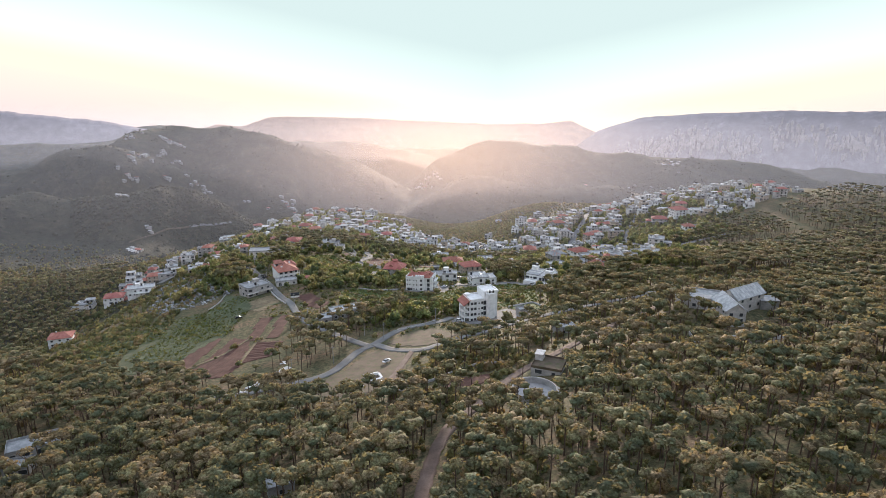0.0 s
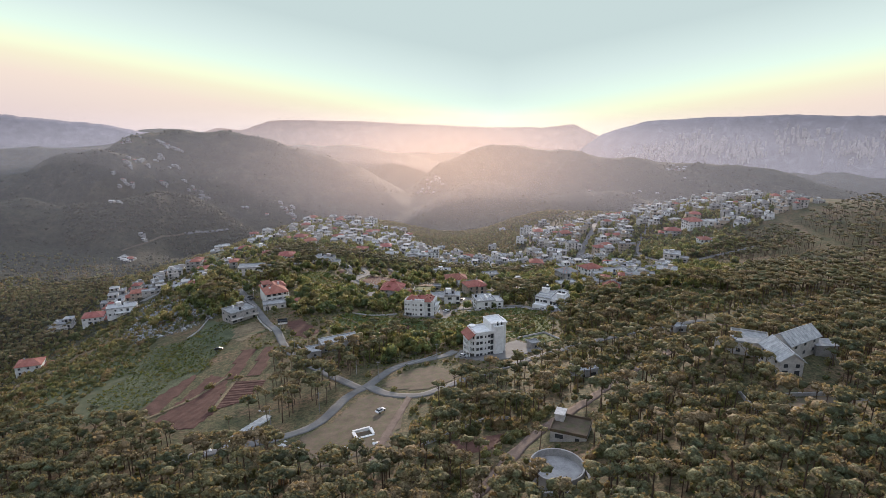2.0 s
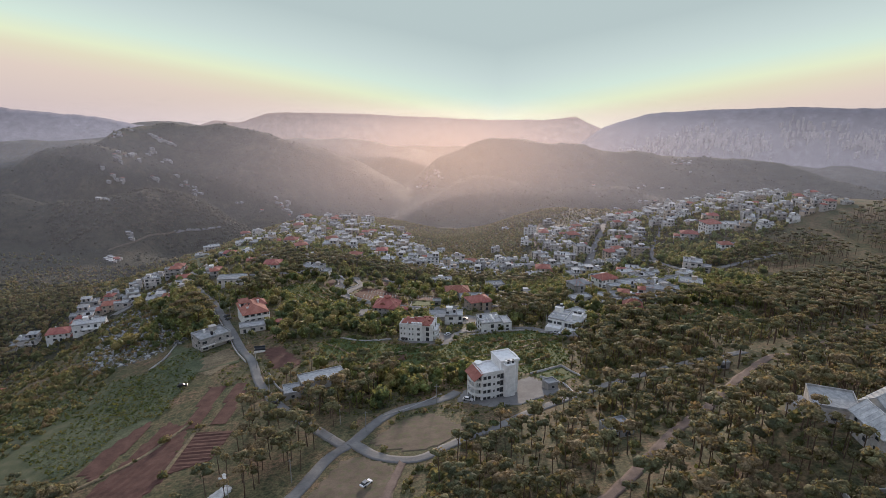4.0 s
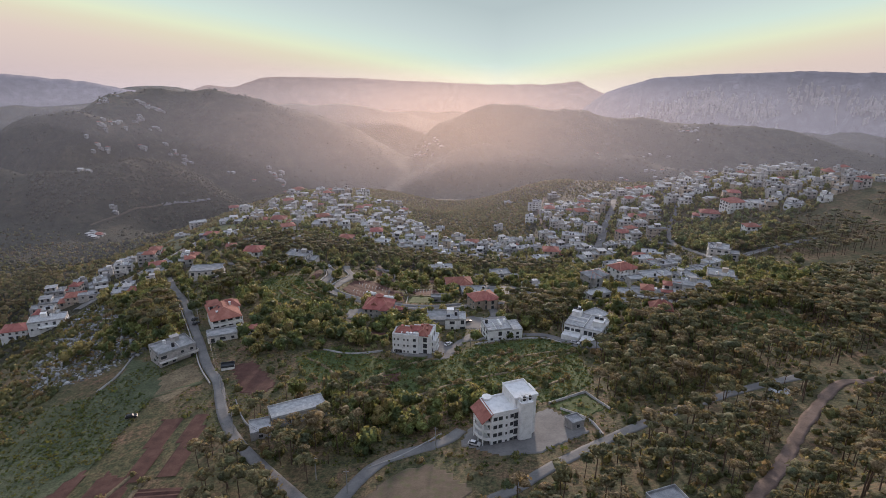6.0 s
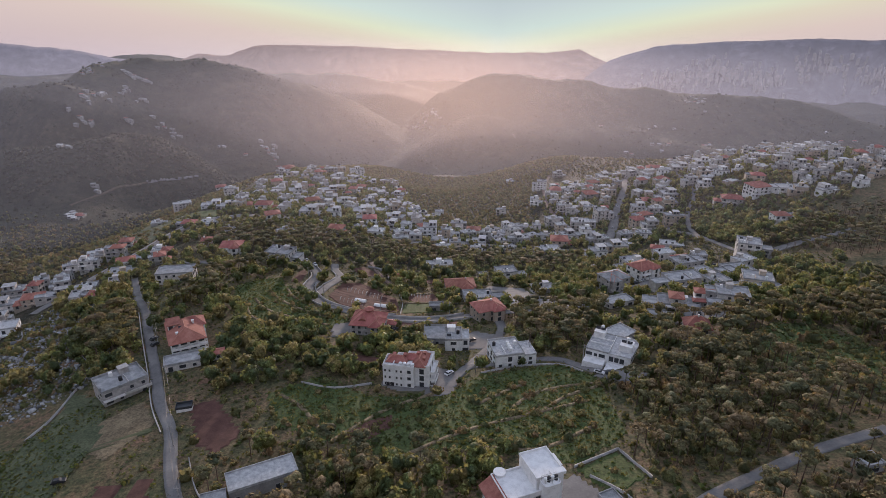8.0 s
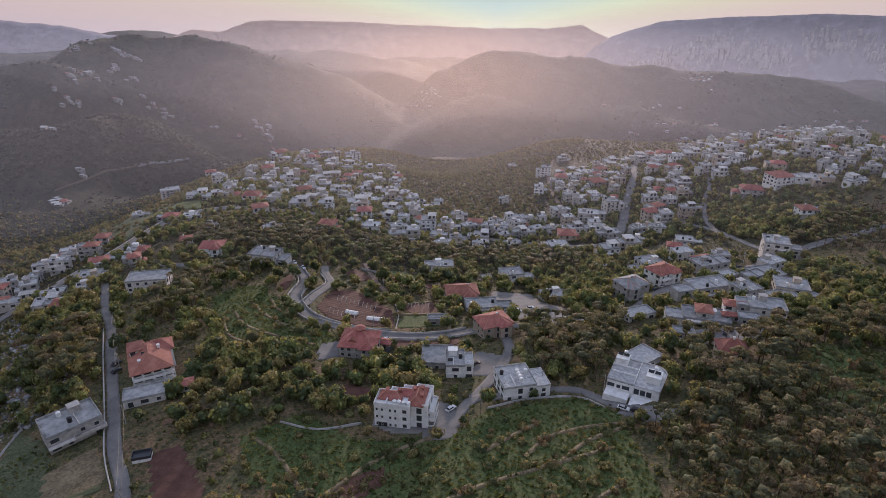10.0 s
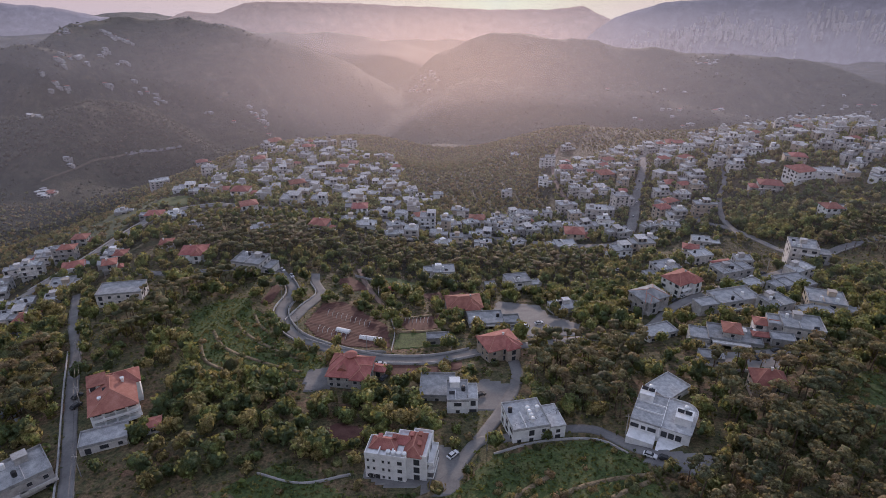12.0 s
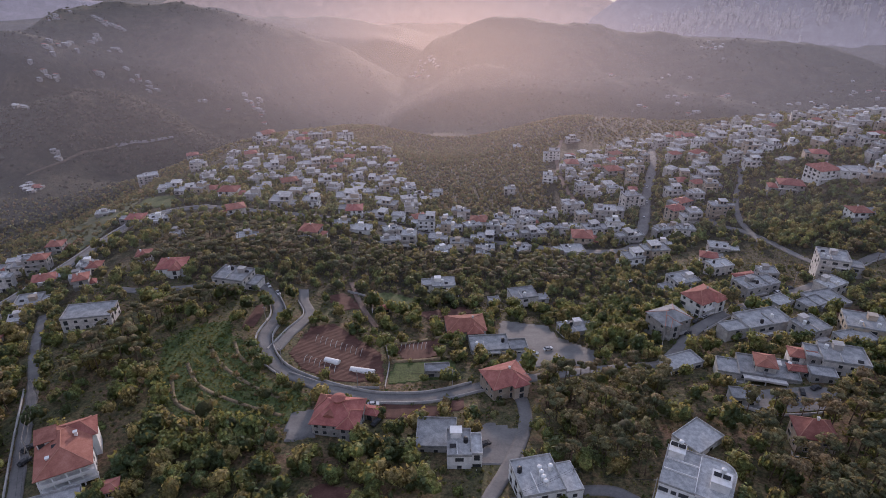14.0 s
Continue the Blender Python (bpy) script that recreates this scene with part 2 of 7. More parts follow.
def glass(name, shade):
    mat = bpy.data.materials.new(name)
    nt = tree_of(mat)
    b = add(nt, "ShaderNodeBsdfPrincipled", Base_Color=(*shade, 1), Roughness=0.25, IOR=1.3)
    nt.links.new(b.outputs[0], add(nt, "ShaderNodeOutputMaterial").inputs[0])
    return mat


M_GLASS = glass("window_glass", (0.05, 0.054, 0.062))


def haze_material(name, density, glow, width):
    """Added shell that stands in for haze: mostly clear, the rest scatters the sunlight that comes through it; a denser
    lobe imitates the glow below the low sun.
    """
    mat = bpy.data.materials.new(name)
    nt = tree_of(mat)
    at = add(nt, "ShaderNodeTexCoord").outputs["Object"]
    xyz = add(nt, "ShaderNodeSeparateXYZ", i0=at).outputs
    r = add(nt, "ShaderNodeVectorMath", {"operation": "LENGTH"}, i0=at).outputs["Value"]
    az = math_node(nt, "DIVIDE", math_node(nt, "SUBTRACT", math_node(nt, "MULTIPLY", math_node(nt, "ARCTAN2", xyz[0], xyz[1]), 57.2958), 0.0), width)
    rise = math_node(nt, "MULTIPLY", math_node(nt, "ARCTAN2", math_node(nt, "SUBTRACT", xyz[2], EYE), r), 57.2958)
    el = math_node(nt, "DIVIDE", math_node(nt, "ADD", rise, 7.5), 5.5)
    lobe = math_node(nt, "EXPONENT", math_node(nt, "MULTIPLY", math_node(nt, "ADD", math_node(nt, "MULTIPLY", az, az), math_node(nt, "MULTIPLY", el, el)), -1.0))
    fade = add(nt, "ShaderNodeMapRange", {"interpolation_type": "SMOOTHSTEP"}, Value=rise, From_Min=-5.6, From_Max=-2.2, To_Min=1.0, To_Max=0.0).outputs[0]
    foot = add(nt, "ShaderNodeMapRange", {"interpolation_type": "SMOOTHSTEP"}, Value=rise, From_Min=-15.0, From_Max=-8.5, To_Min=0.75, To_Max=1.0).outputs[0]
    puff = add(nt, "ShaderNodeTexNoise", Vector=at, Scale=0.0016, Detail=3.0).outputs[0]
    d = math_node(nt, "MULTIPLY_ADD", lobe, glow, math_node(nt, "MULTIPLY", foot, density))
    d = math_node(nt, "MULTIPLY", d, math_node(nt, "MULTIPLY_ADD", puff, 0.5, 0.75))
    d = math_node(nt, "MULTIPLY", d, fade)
    # warm tint inside the lobe, bluish outside: the sun's glow put into the colour
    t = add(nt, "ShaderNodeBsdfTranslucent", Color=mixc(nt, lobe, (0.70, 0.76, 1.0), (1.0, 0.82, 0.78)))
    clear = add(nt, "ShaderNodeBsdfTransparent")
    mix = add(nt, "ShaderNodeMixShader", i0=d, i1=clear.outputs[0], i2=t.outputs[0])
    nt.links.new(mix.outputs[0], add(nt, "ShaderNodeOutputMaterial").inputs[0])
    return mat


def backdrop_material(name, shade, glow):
    """Far ridges as if seen through kilometres of air: a plain pale backdrop, the haze put into its colour and a faint
    emission.
    """
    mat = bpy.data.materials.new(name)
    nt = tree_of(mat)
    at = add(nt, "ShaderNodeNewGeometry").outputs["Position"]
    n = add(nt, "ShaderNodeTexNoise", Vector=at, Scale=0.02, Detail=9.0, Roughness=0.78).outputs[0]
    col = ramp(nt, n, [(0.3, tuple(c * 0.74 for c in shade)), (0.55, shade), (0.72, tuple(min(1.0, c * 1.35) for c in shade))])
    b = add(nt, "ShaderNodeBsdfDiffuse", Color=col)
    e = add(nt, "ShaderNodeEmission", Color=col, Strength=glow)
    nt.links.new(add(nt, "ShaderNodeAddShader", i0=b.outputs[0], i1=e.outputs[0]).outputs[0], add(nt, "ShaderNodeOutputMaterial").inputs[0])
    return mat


# ---- terrain ----
# height swells on a 150 m net over a plane that falls away to the west; one row for each x, from -450 to 450
SWELL = (
    (-49.8, -18.3, -4.1, -39.9, 17.3, -4.6, -62.7, -0.3, 5.6, -82.5),
    (-55.9, 23.4, -24.8, -13.9, -14.8, 6.1, 40.5, 1, 24.9, -19.2),
    (4.5, -9.6, -2.2, 28.6, 24.9, 13.8, -9.4, 29.3, 10.1, 55.2),
    (-13.6, -9.2, 0.5, -13.4, -25.7, 14.8, -22.2, 7.6, -46.6, -34.8),
    (-1.8, 31.3, -19.4, 22, 10.7, -31.6, 25.1, -15.9, 48.6, 13.3),
    (20.1, -9.9, 4.4, -13.5, -17, 21.1, 10.8, -13, 14.6, -9.9),
    (-12.2, -17, 20.7, -5.1, 26.9, 16.8, 12.8, 32.7, -8.3, -18.8),
)
SWELL_ARR, SWELL_X, SWELL_Y = np.array(SWELL), np.arange(-450, 451, 150.0), np.arange(0, 1351, 150.0)
# crests beyond the village: distance, depth towards the camera, depth behind, and (bearing in degrees, height) along it
CRESTS = (
    (1500, 420, 500, [(-38.6, -110), (-34.3, -115), (-32.1, -133), (-28.8, -127), (-25.1, -122), (-22.3, -148), (-18.6, -209), (-14.3, -267)]),
    (1950, 330, 300, [(-40, -190), (-36.3, -147), (-34.0, -121), (-31.9, -84), (-30.6, -76), (-28.9, -70), (-27.0, -85), (-25.4, -112), (-23.3, -154), (-21.1, -207), (-18.8, -266), (-15.5, -350)]),
    (2300, 620, 500, [(-36.2, -230), (-33.9, -190), (-31.9, -150), (-29.7, -116), (-27.4, -79), (-25.4, -63), (-23.9, -58), (-19.4, -68), (-15.6, -96), (-12.2, -145), (-8.7, -196), (-4.5, -285), (-2.4, -329), (0.9, -453)]),
    (3200, 700, 500, [(-18.5, -180), (-14.6, -214), (-11.6, -218), (-7.0, -246), (-3.4, -260), (-0.7, -308), (1.9, -373), (5.2, -462)]),
    (2500, 620, 500, [(-7.8, -473), (-4.5, -380), (-0.5, -221), (4.5, -165), (7.1, -146), (10.5, -148), (12.3, -159), (13.8, -184), (17.3, -190), (22.2, -180), (25.2, -194), (27.8, -218), (31.1, -237), (34.3, -263), (36.5, -281), (41.2, -346)]),
    (1900, 500, 600, [(-12.3, -433), (-7.9, -366), (-4.6, -309), (-2.4, -259), (0.9, -219), (3.5, -208), (7.3, -213), (11.5, -219), (16.6, -225), (21.5, -241), (26.2, -269), (30.7, -317)]),
)


def spur(x, y):
    """The spur with the village, in metres."""
    cx, cy = np.clip(x, -520, 520), np.clip(y, -80, 1450)
    gx = np.exp(-0.5 * ((x[:, None] - SWELL_X) / 125.0) ** 2)
    gy = np.exp(-0.5 * ((y[:, None] - SWELL_Y) / 125.0) ** 2)
    return 5.45 + 5.96 * cx / 100 - 19.84 * (cy - 300) / 100 + np.einsum("ni,ij,nj->n", gx, SWELL_ARR, gy)


def smooth(a, b, v):
    t = np.clip((v - a) / (b - a), 0, 1)
    return t * t * (3 - 2 * t)


def height(x, y):
    x, y = np.atleast_1d(np.asarray(x, float)), np.atleast_1d(np.asarray(y, float))
    r, az = np.hypot(x, y), np.degrees(np.arctan2(x, y))
    z = spur(x, y)
    drop = smooth(1380, 1900, r)
    z = z * (1 - drop) + drop * np.minimum(z, np.interp(az, [-26, -9], [-230, -420]))
    for dist, front, back, line in CRESTS:
        bearing, top = [p[0] for p in line], [p[1] for p in line]
        crest = np.interp(az, bearing, top)
        d = r - dist - 60 * np.sin(az * 0.5)
        w = np.where(d < 0, front, back)
        rise = np.exp(-(np.abs(d) / w) ** 1.6)
        behind = np.where(np.abs(az) > 60, 0, 1)
        other = -470 + (crest + 470) * rise * behind
        z = np.maximum(z, other) + 16 * np.log1p(np.exp(-np.abs(z - other) / 16))
    # the levelled site of the gabled stone house
    k = 1 - smooth(15, 42, np.hypot(x - 115, y - 230))
    return z + (34.8 - z) * k


def ground_z(x, y):
    return float(height(x, y)[0])


def ripple(x, y, z):
    """Gullies and bumps of the far slopes."""
    r = np.hypot(x, y)
    k = smooth(1250, 1700, r)
    out = np.zeros_like(z)
    for i in np.nonzero(k > 0)[0]:
        v = Vector((x[i] * 0.004, y[i] * 0.004, 3.3))
        out[i] = k[i] * 18 * (noise.fractal(v, 0.9, 2.1, 5) - 0.15)
    return out


def mesh_from(name, verts, faces, materials, smooth_faces=False):
    me = bpy.data.meshes.new(name)
    verts, faces = np.asarray(verts, np.float32), np.asarray(faces, np.int32)
    k = faces.shape[1]
    me.vertices.add(len(verts))
    me.vertices.foreach_set("co", verts.ravel())
    me.loops.add(faces.size)
    me.loops.foreach_set("vertex_index", faces.ravel())
    me.polygons.add(len(faces))
    me.polygons.foreach_set("loop_start", np.arange(0, faces.size, k, dtype=np.int32))
    for m in materials:
        me.materials.append(m)
    me.update(calc_edges=True)
    if smooth_faces:
        me.polygons.foreach_set("use_smooth", np.ones(len(faces), bool))
    return me


def net_faces(rows, cols, wrap=False):
    i, j = np.meshgrid(np.arange(rows - 1), np.arange(cols if wrap else cols - 1), indexing="ij")
    a, b = i * cols + j, i * cols + (j + 1) % cols
    return np.stack([a, b, b + cols, a + cols], -1).reshape(-1, 4)


def build_ground():
    radii = np.concatenate([np.linspace(2, 90, 12), np.geomspace(96, 4900, 250)])
    front = np.linspace(-50, 50, 320)
    rest = np.linspace(50, 310, 60)[1:-1]
    az = np.radians(np.concatenate([front, rest]))
    rr, aa = np.meshgrid(radii, az, indexing="ij")
    x, y = (rr * np.sin(aa)).ravel(), (rr * np.cos(aa)).ravel()
    z = height(x, y)
    z = z + ripple(x, y, z)
    me = mesh_from("ground", np.stack([x, y, z], 1), net_faces(len(radii), len(az), True)[:, ::-1], [M_GROUND], True)
    tagged(new("ground", me), "hilly scrub ground with valleys and wooded hillsides", "ground", kind="structure")


build_ground()


def box(bm, x0, x1, y0, y1, z0, z1, m=None, index=0):
    vs = [bm.verts.new(p) for p in ((x0, y0, z0), (x1, y0, z0), (x1, y1, z0), (x0, y1, z0), (x0, y0, z1), (x1, y0, z1), (x1, y1, z1), (x0, y1, z1))]
    if m:
        for v in vs:
            v.co = m @ v.co
    for f in ((3, 2, 1, 0), (4, 5, 6, 7), (0, 1, 5, 4), (1, 2, 6, 5), (2, 3, 7, 6), (3, 0, 4, 7)):
        bm.faces.new([vs[i] for i in f]).material_index = index
    return vs


def rod(bm, a, b, ra, rb, sides=8, cap=True):
    a, b = Vector(a), Vector(b)
    q = (b - a).to_track_quat("Z", "Y")
    rings = []
    for p, r in ((a, ra), (b, rb)):
        rings.append([bm.verts.new(p + q @ Vector((r * math.cos(2 * math.pi * k / sides), r * math.sin(2 * math.pi * k / sides), 0))) for k in range(sides)])
    for k in range(sides):
        bm.faces.new((rings[0][k], rings[0][(k + 1) % sides], rings[1][(k + 1) % sides], rings[1][k]))
    if cap:
        bm.faces.new(rings[1])
        bm.faces.new(rings[0][::-1])


def as_mesh(name, bm, *materials):
    me = bpy.data.meshes.new(name)
    bm.normal_update()
    bm.to_mesh(me)
    bm.free()
    for m in materials:
        me.materials.append(m)
    return me


def build_ridge(name, label, dist, line, material):
    """A far mountain ridge: a long sloping body with an uneven crest."""
    az = np.radians(np.linspace(line[0][0], line[-1][0], 260))
    top = np.interp(np.degrees(az), [p[0] for p in line], [p[1] for p in line])
    top = top + np.array([5 * noise.fractal(Vector((a * 60, dist * 0.01, 0)), 0.9, 2.0, 4) for a in az])
    verts = []
    for k, (dr, part_h) in enumerate(((-700, 0.0), (-420, 0.35), (-200, 0.72), (-60, 0.95), (0, 1.0), (60, 0.9), (120, 0.0))):
        wob = np.array([30 * noise.noise(Vector((a * 40, k * 1.7, 1))) for a in az]) if 0 < k < 4 else 0
        r = dist + dr + wob
        verts.append(np.stack([r * np.sin(az), r * np.cos(az), -700 + (top + 700) * part_h], 1))
    me = mesh_from(name, np.concatenate(verts), net_faces(7, 260), [material], True)
    tagged(new(name, me), label, "mountain", kind="structure")


# mauve, pink and grey are haze painted onto the ridges, with a faint glow
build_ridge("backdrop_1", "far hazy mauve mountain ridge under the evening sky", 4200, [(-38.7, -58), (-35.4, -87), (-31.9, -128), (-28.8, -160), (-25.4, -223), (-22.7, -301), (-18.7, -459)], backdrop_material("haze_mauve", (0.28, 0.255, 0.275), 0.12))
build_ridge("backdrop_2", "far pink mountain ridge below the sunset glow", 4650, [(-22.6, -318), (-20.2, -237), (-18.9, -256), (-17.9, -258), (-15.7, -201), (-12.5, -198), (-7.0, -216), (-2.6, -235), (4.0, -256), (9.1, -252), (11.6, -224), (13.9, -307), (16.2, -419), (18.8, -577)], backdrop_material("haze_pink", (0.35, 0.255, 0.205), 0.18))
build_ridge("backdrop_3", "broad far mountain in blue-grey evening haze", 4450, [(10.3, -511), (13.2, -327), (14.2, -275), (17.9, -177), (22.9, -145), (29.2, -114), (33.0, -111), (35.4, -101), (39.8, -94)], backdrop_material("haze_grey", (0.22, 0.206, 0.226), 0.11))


def far_town():
    """Hazy towns on the broad far mountain: many tiny pale houses in loose clusters."""
    r = random.Random(31)
    line = [(13.2, -327), (17.9, -177), (22.9, -145), (29.2, -114), (33.0, -111), (39.8, -94)]
    bm = bmesh.new()
    for az0, f0, spread, n in ((19.5, 0.66, 1.6, 70), (22.5, 0.74, 1.8, 90), (26.0, 0.68, 1.6, 70), (30.0, 0.8, 1.8, 60), (34.0, 0.74, 2.2, 80), (16.5, 0.6, 1.0, 40), (37.0, 0.83, 1.4, 40)):
        for _ in range(n):
            az, f = r.gauss(az0, spread * 0.6), min(0.94, r.gauss(f0, 0.055))
            top = np.interp(az, [q[0] for q in line], [q[1] for q in line])
            dr = np.interp(f, [0.0, 0.35, 0.72, 0.95, 1.0], [-700, -420, -200, -60, 0])
            a, z, w, h = radians(az), -700 + (top + 700) * f, r.uniform(3, 7), r.uniform(4, 9)
            box(bm, -w, w, -w, w, -30, h, pose((4420 + dr) * math.sin(a), (4420 + dr) * math.cos(a), z, 0, 0, -az + r.uniform(-20, 20)))
    # the houses' pale tone is painted haze too, slightly self-lit
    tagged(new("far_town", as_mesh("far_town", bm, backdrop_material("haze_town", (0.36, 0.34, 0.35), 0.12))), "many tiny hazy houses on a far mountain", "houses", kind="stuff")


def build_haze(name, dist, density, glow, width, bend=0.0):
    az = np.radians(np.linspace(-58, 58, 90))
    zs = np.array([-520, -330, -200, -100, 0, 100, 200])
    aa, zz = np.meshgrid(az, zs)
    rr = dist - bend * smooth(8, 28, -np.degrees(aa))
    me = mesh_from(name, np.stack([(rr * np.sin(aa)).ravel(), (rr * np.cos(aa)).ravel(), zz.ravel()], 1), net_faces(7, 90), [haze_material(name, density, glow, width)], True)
    tagged(new(name, me), "translucent shell standing in for evening haze across the valley", "mist", kind="structure")


far_town()
# added shells that lay distance haze and sun glow over village and hills
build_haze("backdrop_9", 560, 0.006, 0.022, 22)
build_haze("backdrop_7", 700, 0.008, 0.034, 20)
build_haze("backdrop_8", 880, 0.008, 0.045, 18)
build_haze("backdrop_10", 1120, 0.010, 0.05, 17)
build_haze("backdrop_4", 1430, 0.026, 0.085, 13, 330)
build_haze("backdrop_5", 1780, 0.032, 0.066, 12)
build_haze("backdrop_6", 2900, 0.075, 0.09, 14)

# ---- parts and things ----


def part(name, data, material, parent, label=""):
    """Links a bmesh (or a ready mesh) as one part under a thing or a part."""
    me = data if isinstance(data, bpy.types.Mesh) else as_mesh(name, data, *(material if isinstance(material, tuple) else (material,)))
    ob = new(name, me)
    ob.parent = parent
    return tagged(ob, label)


def thing(name, label, category, m, group="", kind=""):
    ob = new(name)
    ob.empty_display_size = 1.0
    ob.matrix_basis = m
    return tagged(ob, label, category, group, kind)


def on_ground(x, y, turn=0.0, lift=0.0):
    return pose(x, y, ground_z(x, y) + lift, 0, 0, turn)


KEEP_OUT = []      # (x, y, radius) where no tree stands


# ---- roads and fields ----


def curve_points(pts, step=2.5):
    p = [Vector(q) for q in pts]
    p = [2 * p[0] - p[1]] + p + [2 * p[-1] - p[-2]]
    out = []
    for i in range(1, len(p) - 2):
        n = max(2, int((p[i + 1] - p[i]).length / step))
        for k in range(n):
            t = k / n
            out.append(0.5 * (2 * p[i] + t * (p[i + 1] - p[i - 1]) + t * t * (2 * p[i - 1] - 5 * p[i] + 4 * p[i + 1] - p[i + 2]) + t ** 3 * (3 * p[i] - p[i - 1] - 3 * p[i + 1] + p[i + 2])))
    return out + [p[-2]]


def ribbon(pts, width, lift, rough_edge=0.0):
    """Verts and faces of a band that lies on the ground, with edges that go down into it."""
    c = curve_points(pts)
    x, y, side = [], [], []
    for i, q in enumerate(c):
        d = (c[min(i + 1, len(c) - 1)] - c[max(i - 1, 0)]).normalized()
        n = Vector((-d.y, d.x))
        w = width / 2 + rough_edge * noise.noise(Vector((q.x * 0.3, q.y * 0.3, 5)))
        for k in (-1, -1, -0.5, 0, 0.5, 1, 1):
            x.append(q.x + n.x * w * k)
            y.append(q.y + n.y * w * k)
    drop = np.tile([-0.9, 0, 0, 0, 0, 0, -0.9], len(c))
    z = height(x, y).reshape(-1, 7)
    mid = z[:, 3:4]
    z = (mid + (z - mid) * 0.75).ravel() + lift + drop
    return np.stack([x, y, z], 1), net_faces(len(c), 7)[:, ::-1], c


def road(name, label, pts, width, material, lift=0.3, edge=0.3, clear=True):
    v, f, c = ribbon(pts, width, lift, edge)
    tagged(new(name, mesh_from(name, v, f, [material])), label, "road", kind="structure")
    if clear:
        for q in c[::2]:
            KEEP_OUT.append((q.x, q.y, width / 2 + 1.2))
    return c


LANE_A = ((-96, 222), (-76, 227), (-58, 233), (-48, 242), (-41, 265), (-34, 276), (-22, 299), (-2, 310), (5, 318))
LOOP = ((-34, 276), (-23, 264), (-10, 260), (0, 267), (9, 274), (19, 280), (35, 293), (67, 314), (90, 326), (112, 336), (140, 345))
LEFT_LANE = ((-37, 274), (-52, 291), (-73, 315), (-86, 336), (-97, 361), (-108, 378), (-121, 403), (-140, 438), (-157, 470), (-176, 500), (-198, 540))
FOREST_ROAD = ((225, 378), (193, 360), (161, 336), (147, 335), (119, 308), (94, 279), (76, 261), (50, 230), (31, 210), (19, 193), (13, 182), (3, 168), (-2, 152), (-5, 131), (-8, 100))
HAIRPIN = ((-175, 560), (-150, 552), (-128, 556), (-112, 562), (-101, 566), (-88, 552), (-79, 530), (-79, 506), (-71, 487), (-60, 476), (-43, 468), (-26, 464), (-7, 466), (11, 474), (28, 480), (60, 486), (88, 487))
HAIRLOOP = ((-74, 562), (-71, 548), (-65, 532), (-69, 513), (-72, 495))
LOWER = ((1, 393), (9, 408), (17, 410), (33, 414), (48, 414), (57, 405), (66, 397))
CONNECT = ((9, 408), (18, 425), (26, 445), (28, 460), (26, 478))
MAIN_STREET = ((-262, 530), (-245, 572), (-236, 600), (-231, 630), (-229, 665), (-224, 696), (-208, 711), (-179, 715), (-140, 703), (-94, 700), (-45, 705), (-11, 693), (48, 690), (105, 668), (130, 668), (145, 693), (155, 715), (179, 785), (205, 853), (223, 918))
KEEP_OUT.extend((x, y, 10.0) for x, y in MAIN_STREET[1:8])
RIGHT_STREET = ((88, 487), (99, 499), (114, 518), (137, 536), (165, 551), (192, 563), (234, 589), (256, 599), (300, 606))
HILL_STREET = ((207, 640), (209.5, 655), (215, 690), (229, 729), (250, 771), (259, 823), (267, 874), (281, 947))

road("road_1", "pale worn concrete lane past the fields", LANE_A, 4.6, M_ROAD)
road("road_2", "pale worn lane curving round a stony plot", LOOP, 4.4, M_ROAD, 0.34)
road("road_3", "narrow asphalt lane climbing between houses", LEFT_LANE, 4.3, M_ROAD, 0.32)
road("track_1", "unpaved pinkish dirt track through the pine wood", FOREST_ROAD, 4.2, M_TRACK, 0.3, 0.9)
road("road_4", "winding grey asphalt road with a hairpin bend", HAIRPIN, 5.6, M_ROAD)
road("road_5", "short grey side road beside the hairpin bend", HAIRLOOP, 5.0, M_ROAD, 0.36)
road("road_6", "pale concrete lane along the edge of a meadow", LOWER, 4.4, M_ROAD)
road("road_7", "grey lane running up between houses", CONNECT, 4.6, M_ROAD, 0.34)
road("road_8", "grey main street through the village", MAIN_STREET, 8.5, M_ROAD, 0.5)
road("road_9", "grey village street with parked cars", RIGHT_STREET, 6.0, M_ROAD, 0.4)
road("road_10", "narrow grey street climbing the hillside village", HILL_STREET, 3.9, M_ROAD, 0.5)
road("road_11", "steep grey lane below terraced houses", ((205, 735), (199, 693), (207, 671), (212, 645), (215, 600), (222, 584)), 4.2, M_ROAD, 0.4)
road("road_12", "pale new road cut across the valley side", ((-552, 1285), (-537, 1313), (-514, 1340), (-488, 1366)), 6.0, M_ROAD, 1.0, 0.8, False)
road("track_5", "faint dirt track along the valley side", ((-600, 1120), (-581, 1169), (-567, 1234), (-552, 1284)), 3.0, M_BARE, 0.9, 0.8, False)
road("road_13", "narrow pinkish street climbing between stone houses", ((126, 745), (120, 791), (119, 833), (122, 884), (129, 935), (137, 988), (148, 1035), (161, 1083)), 4.4, M_TRACK, 0.5)
road("track_4", "pale pinkish path down between garden terraces", ((-52, 580), (-48, 566), (-41, 545), (-33, 526)), 3.0, M_TRACK, 0.4, 0.4)
road("track_2", "brown farm track along the edge of a field", ((-14, 262), (-17, 245), (-20, 228), (-24, 205)), 3.0, M_TRACK, 0.28, 0.6)
road("track_3", "pale farm track up the open slope", ((-150, 330), (-138, 345), (-122, 352), (-104, 362)), 2.6, M_DRY, 0.26, 0.6, False)


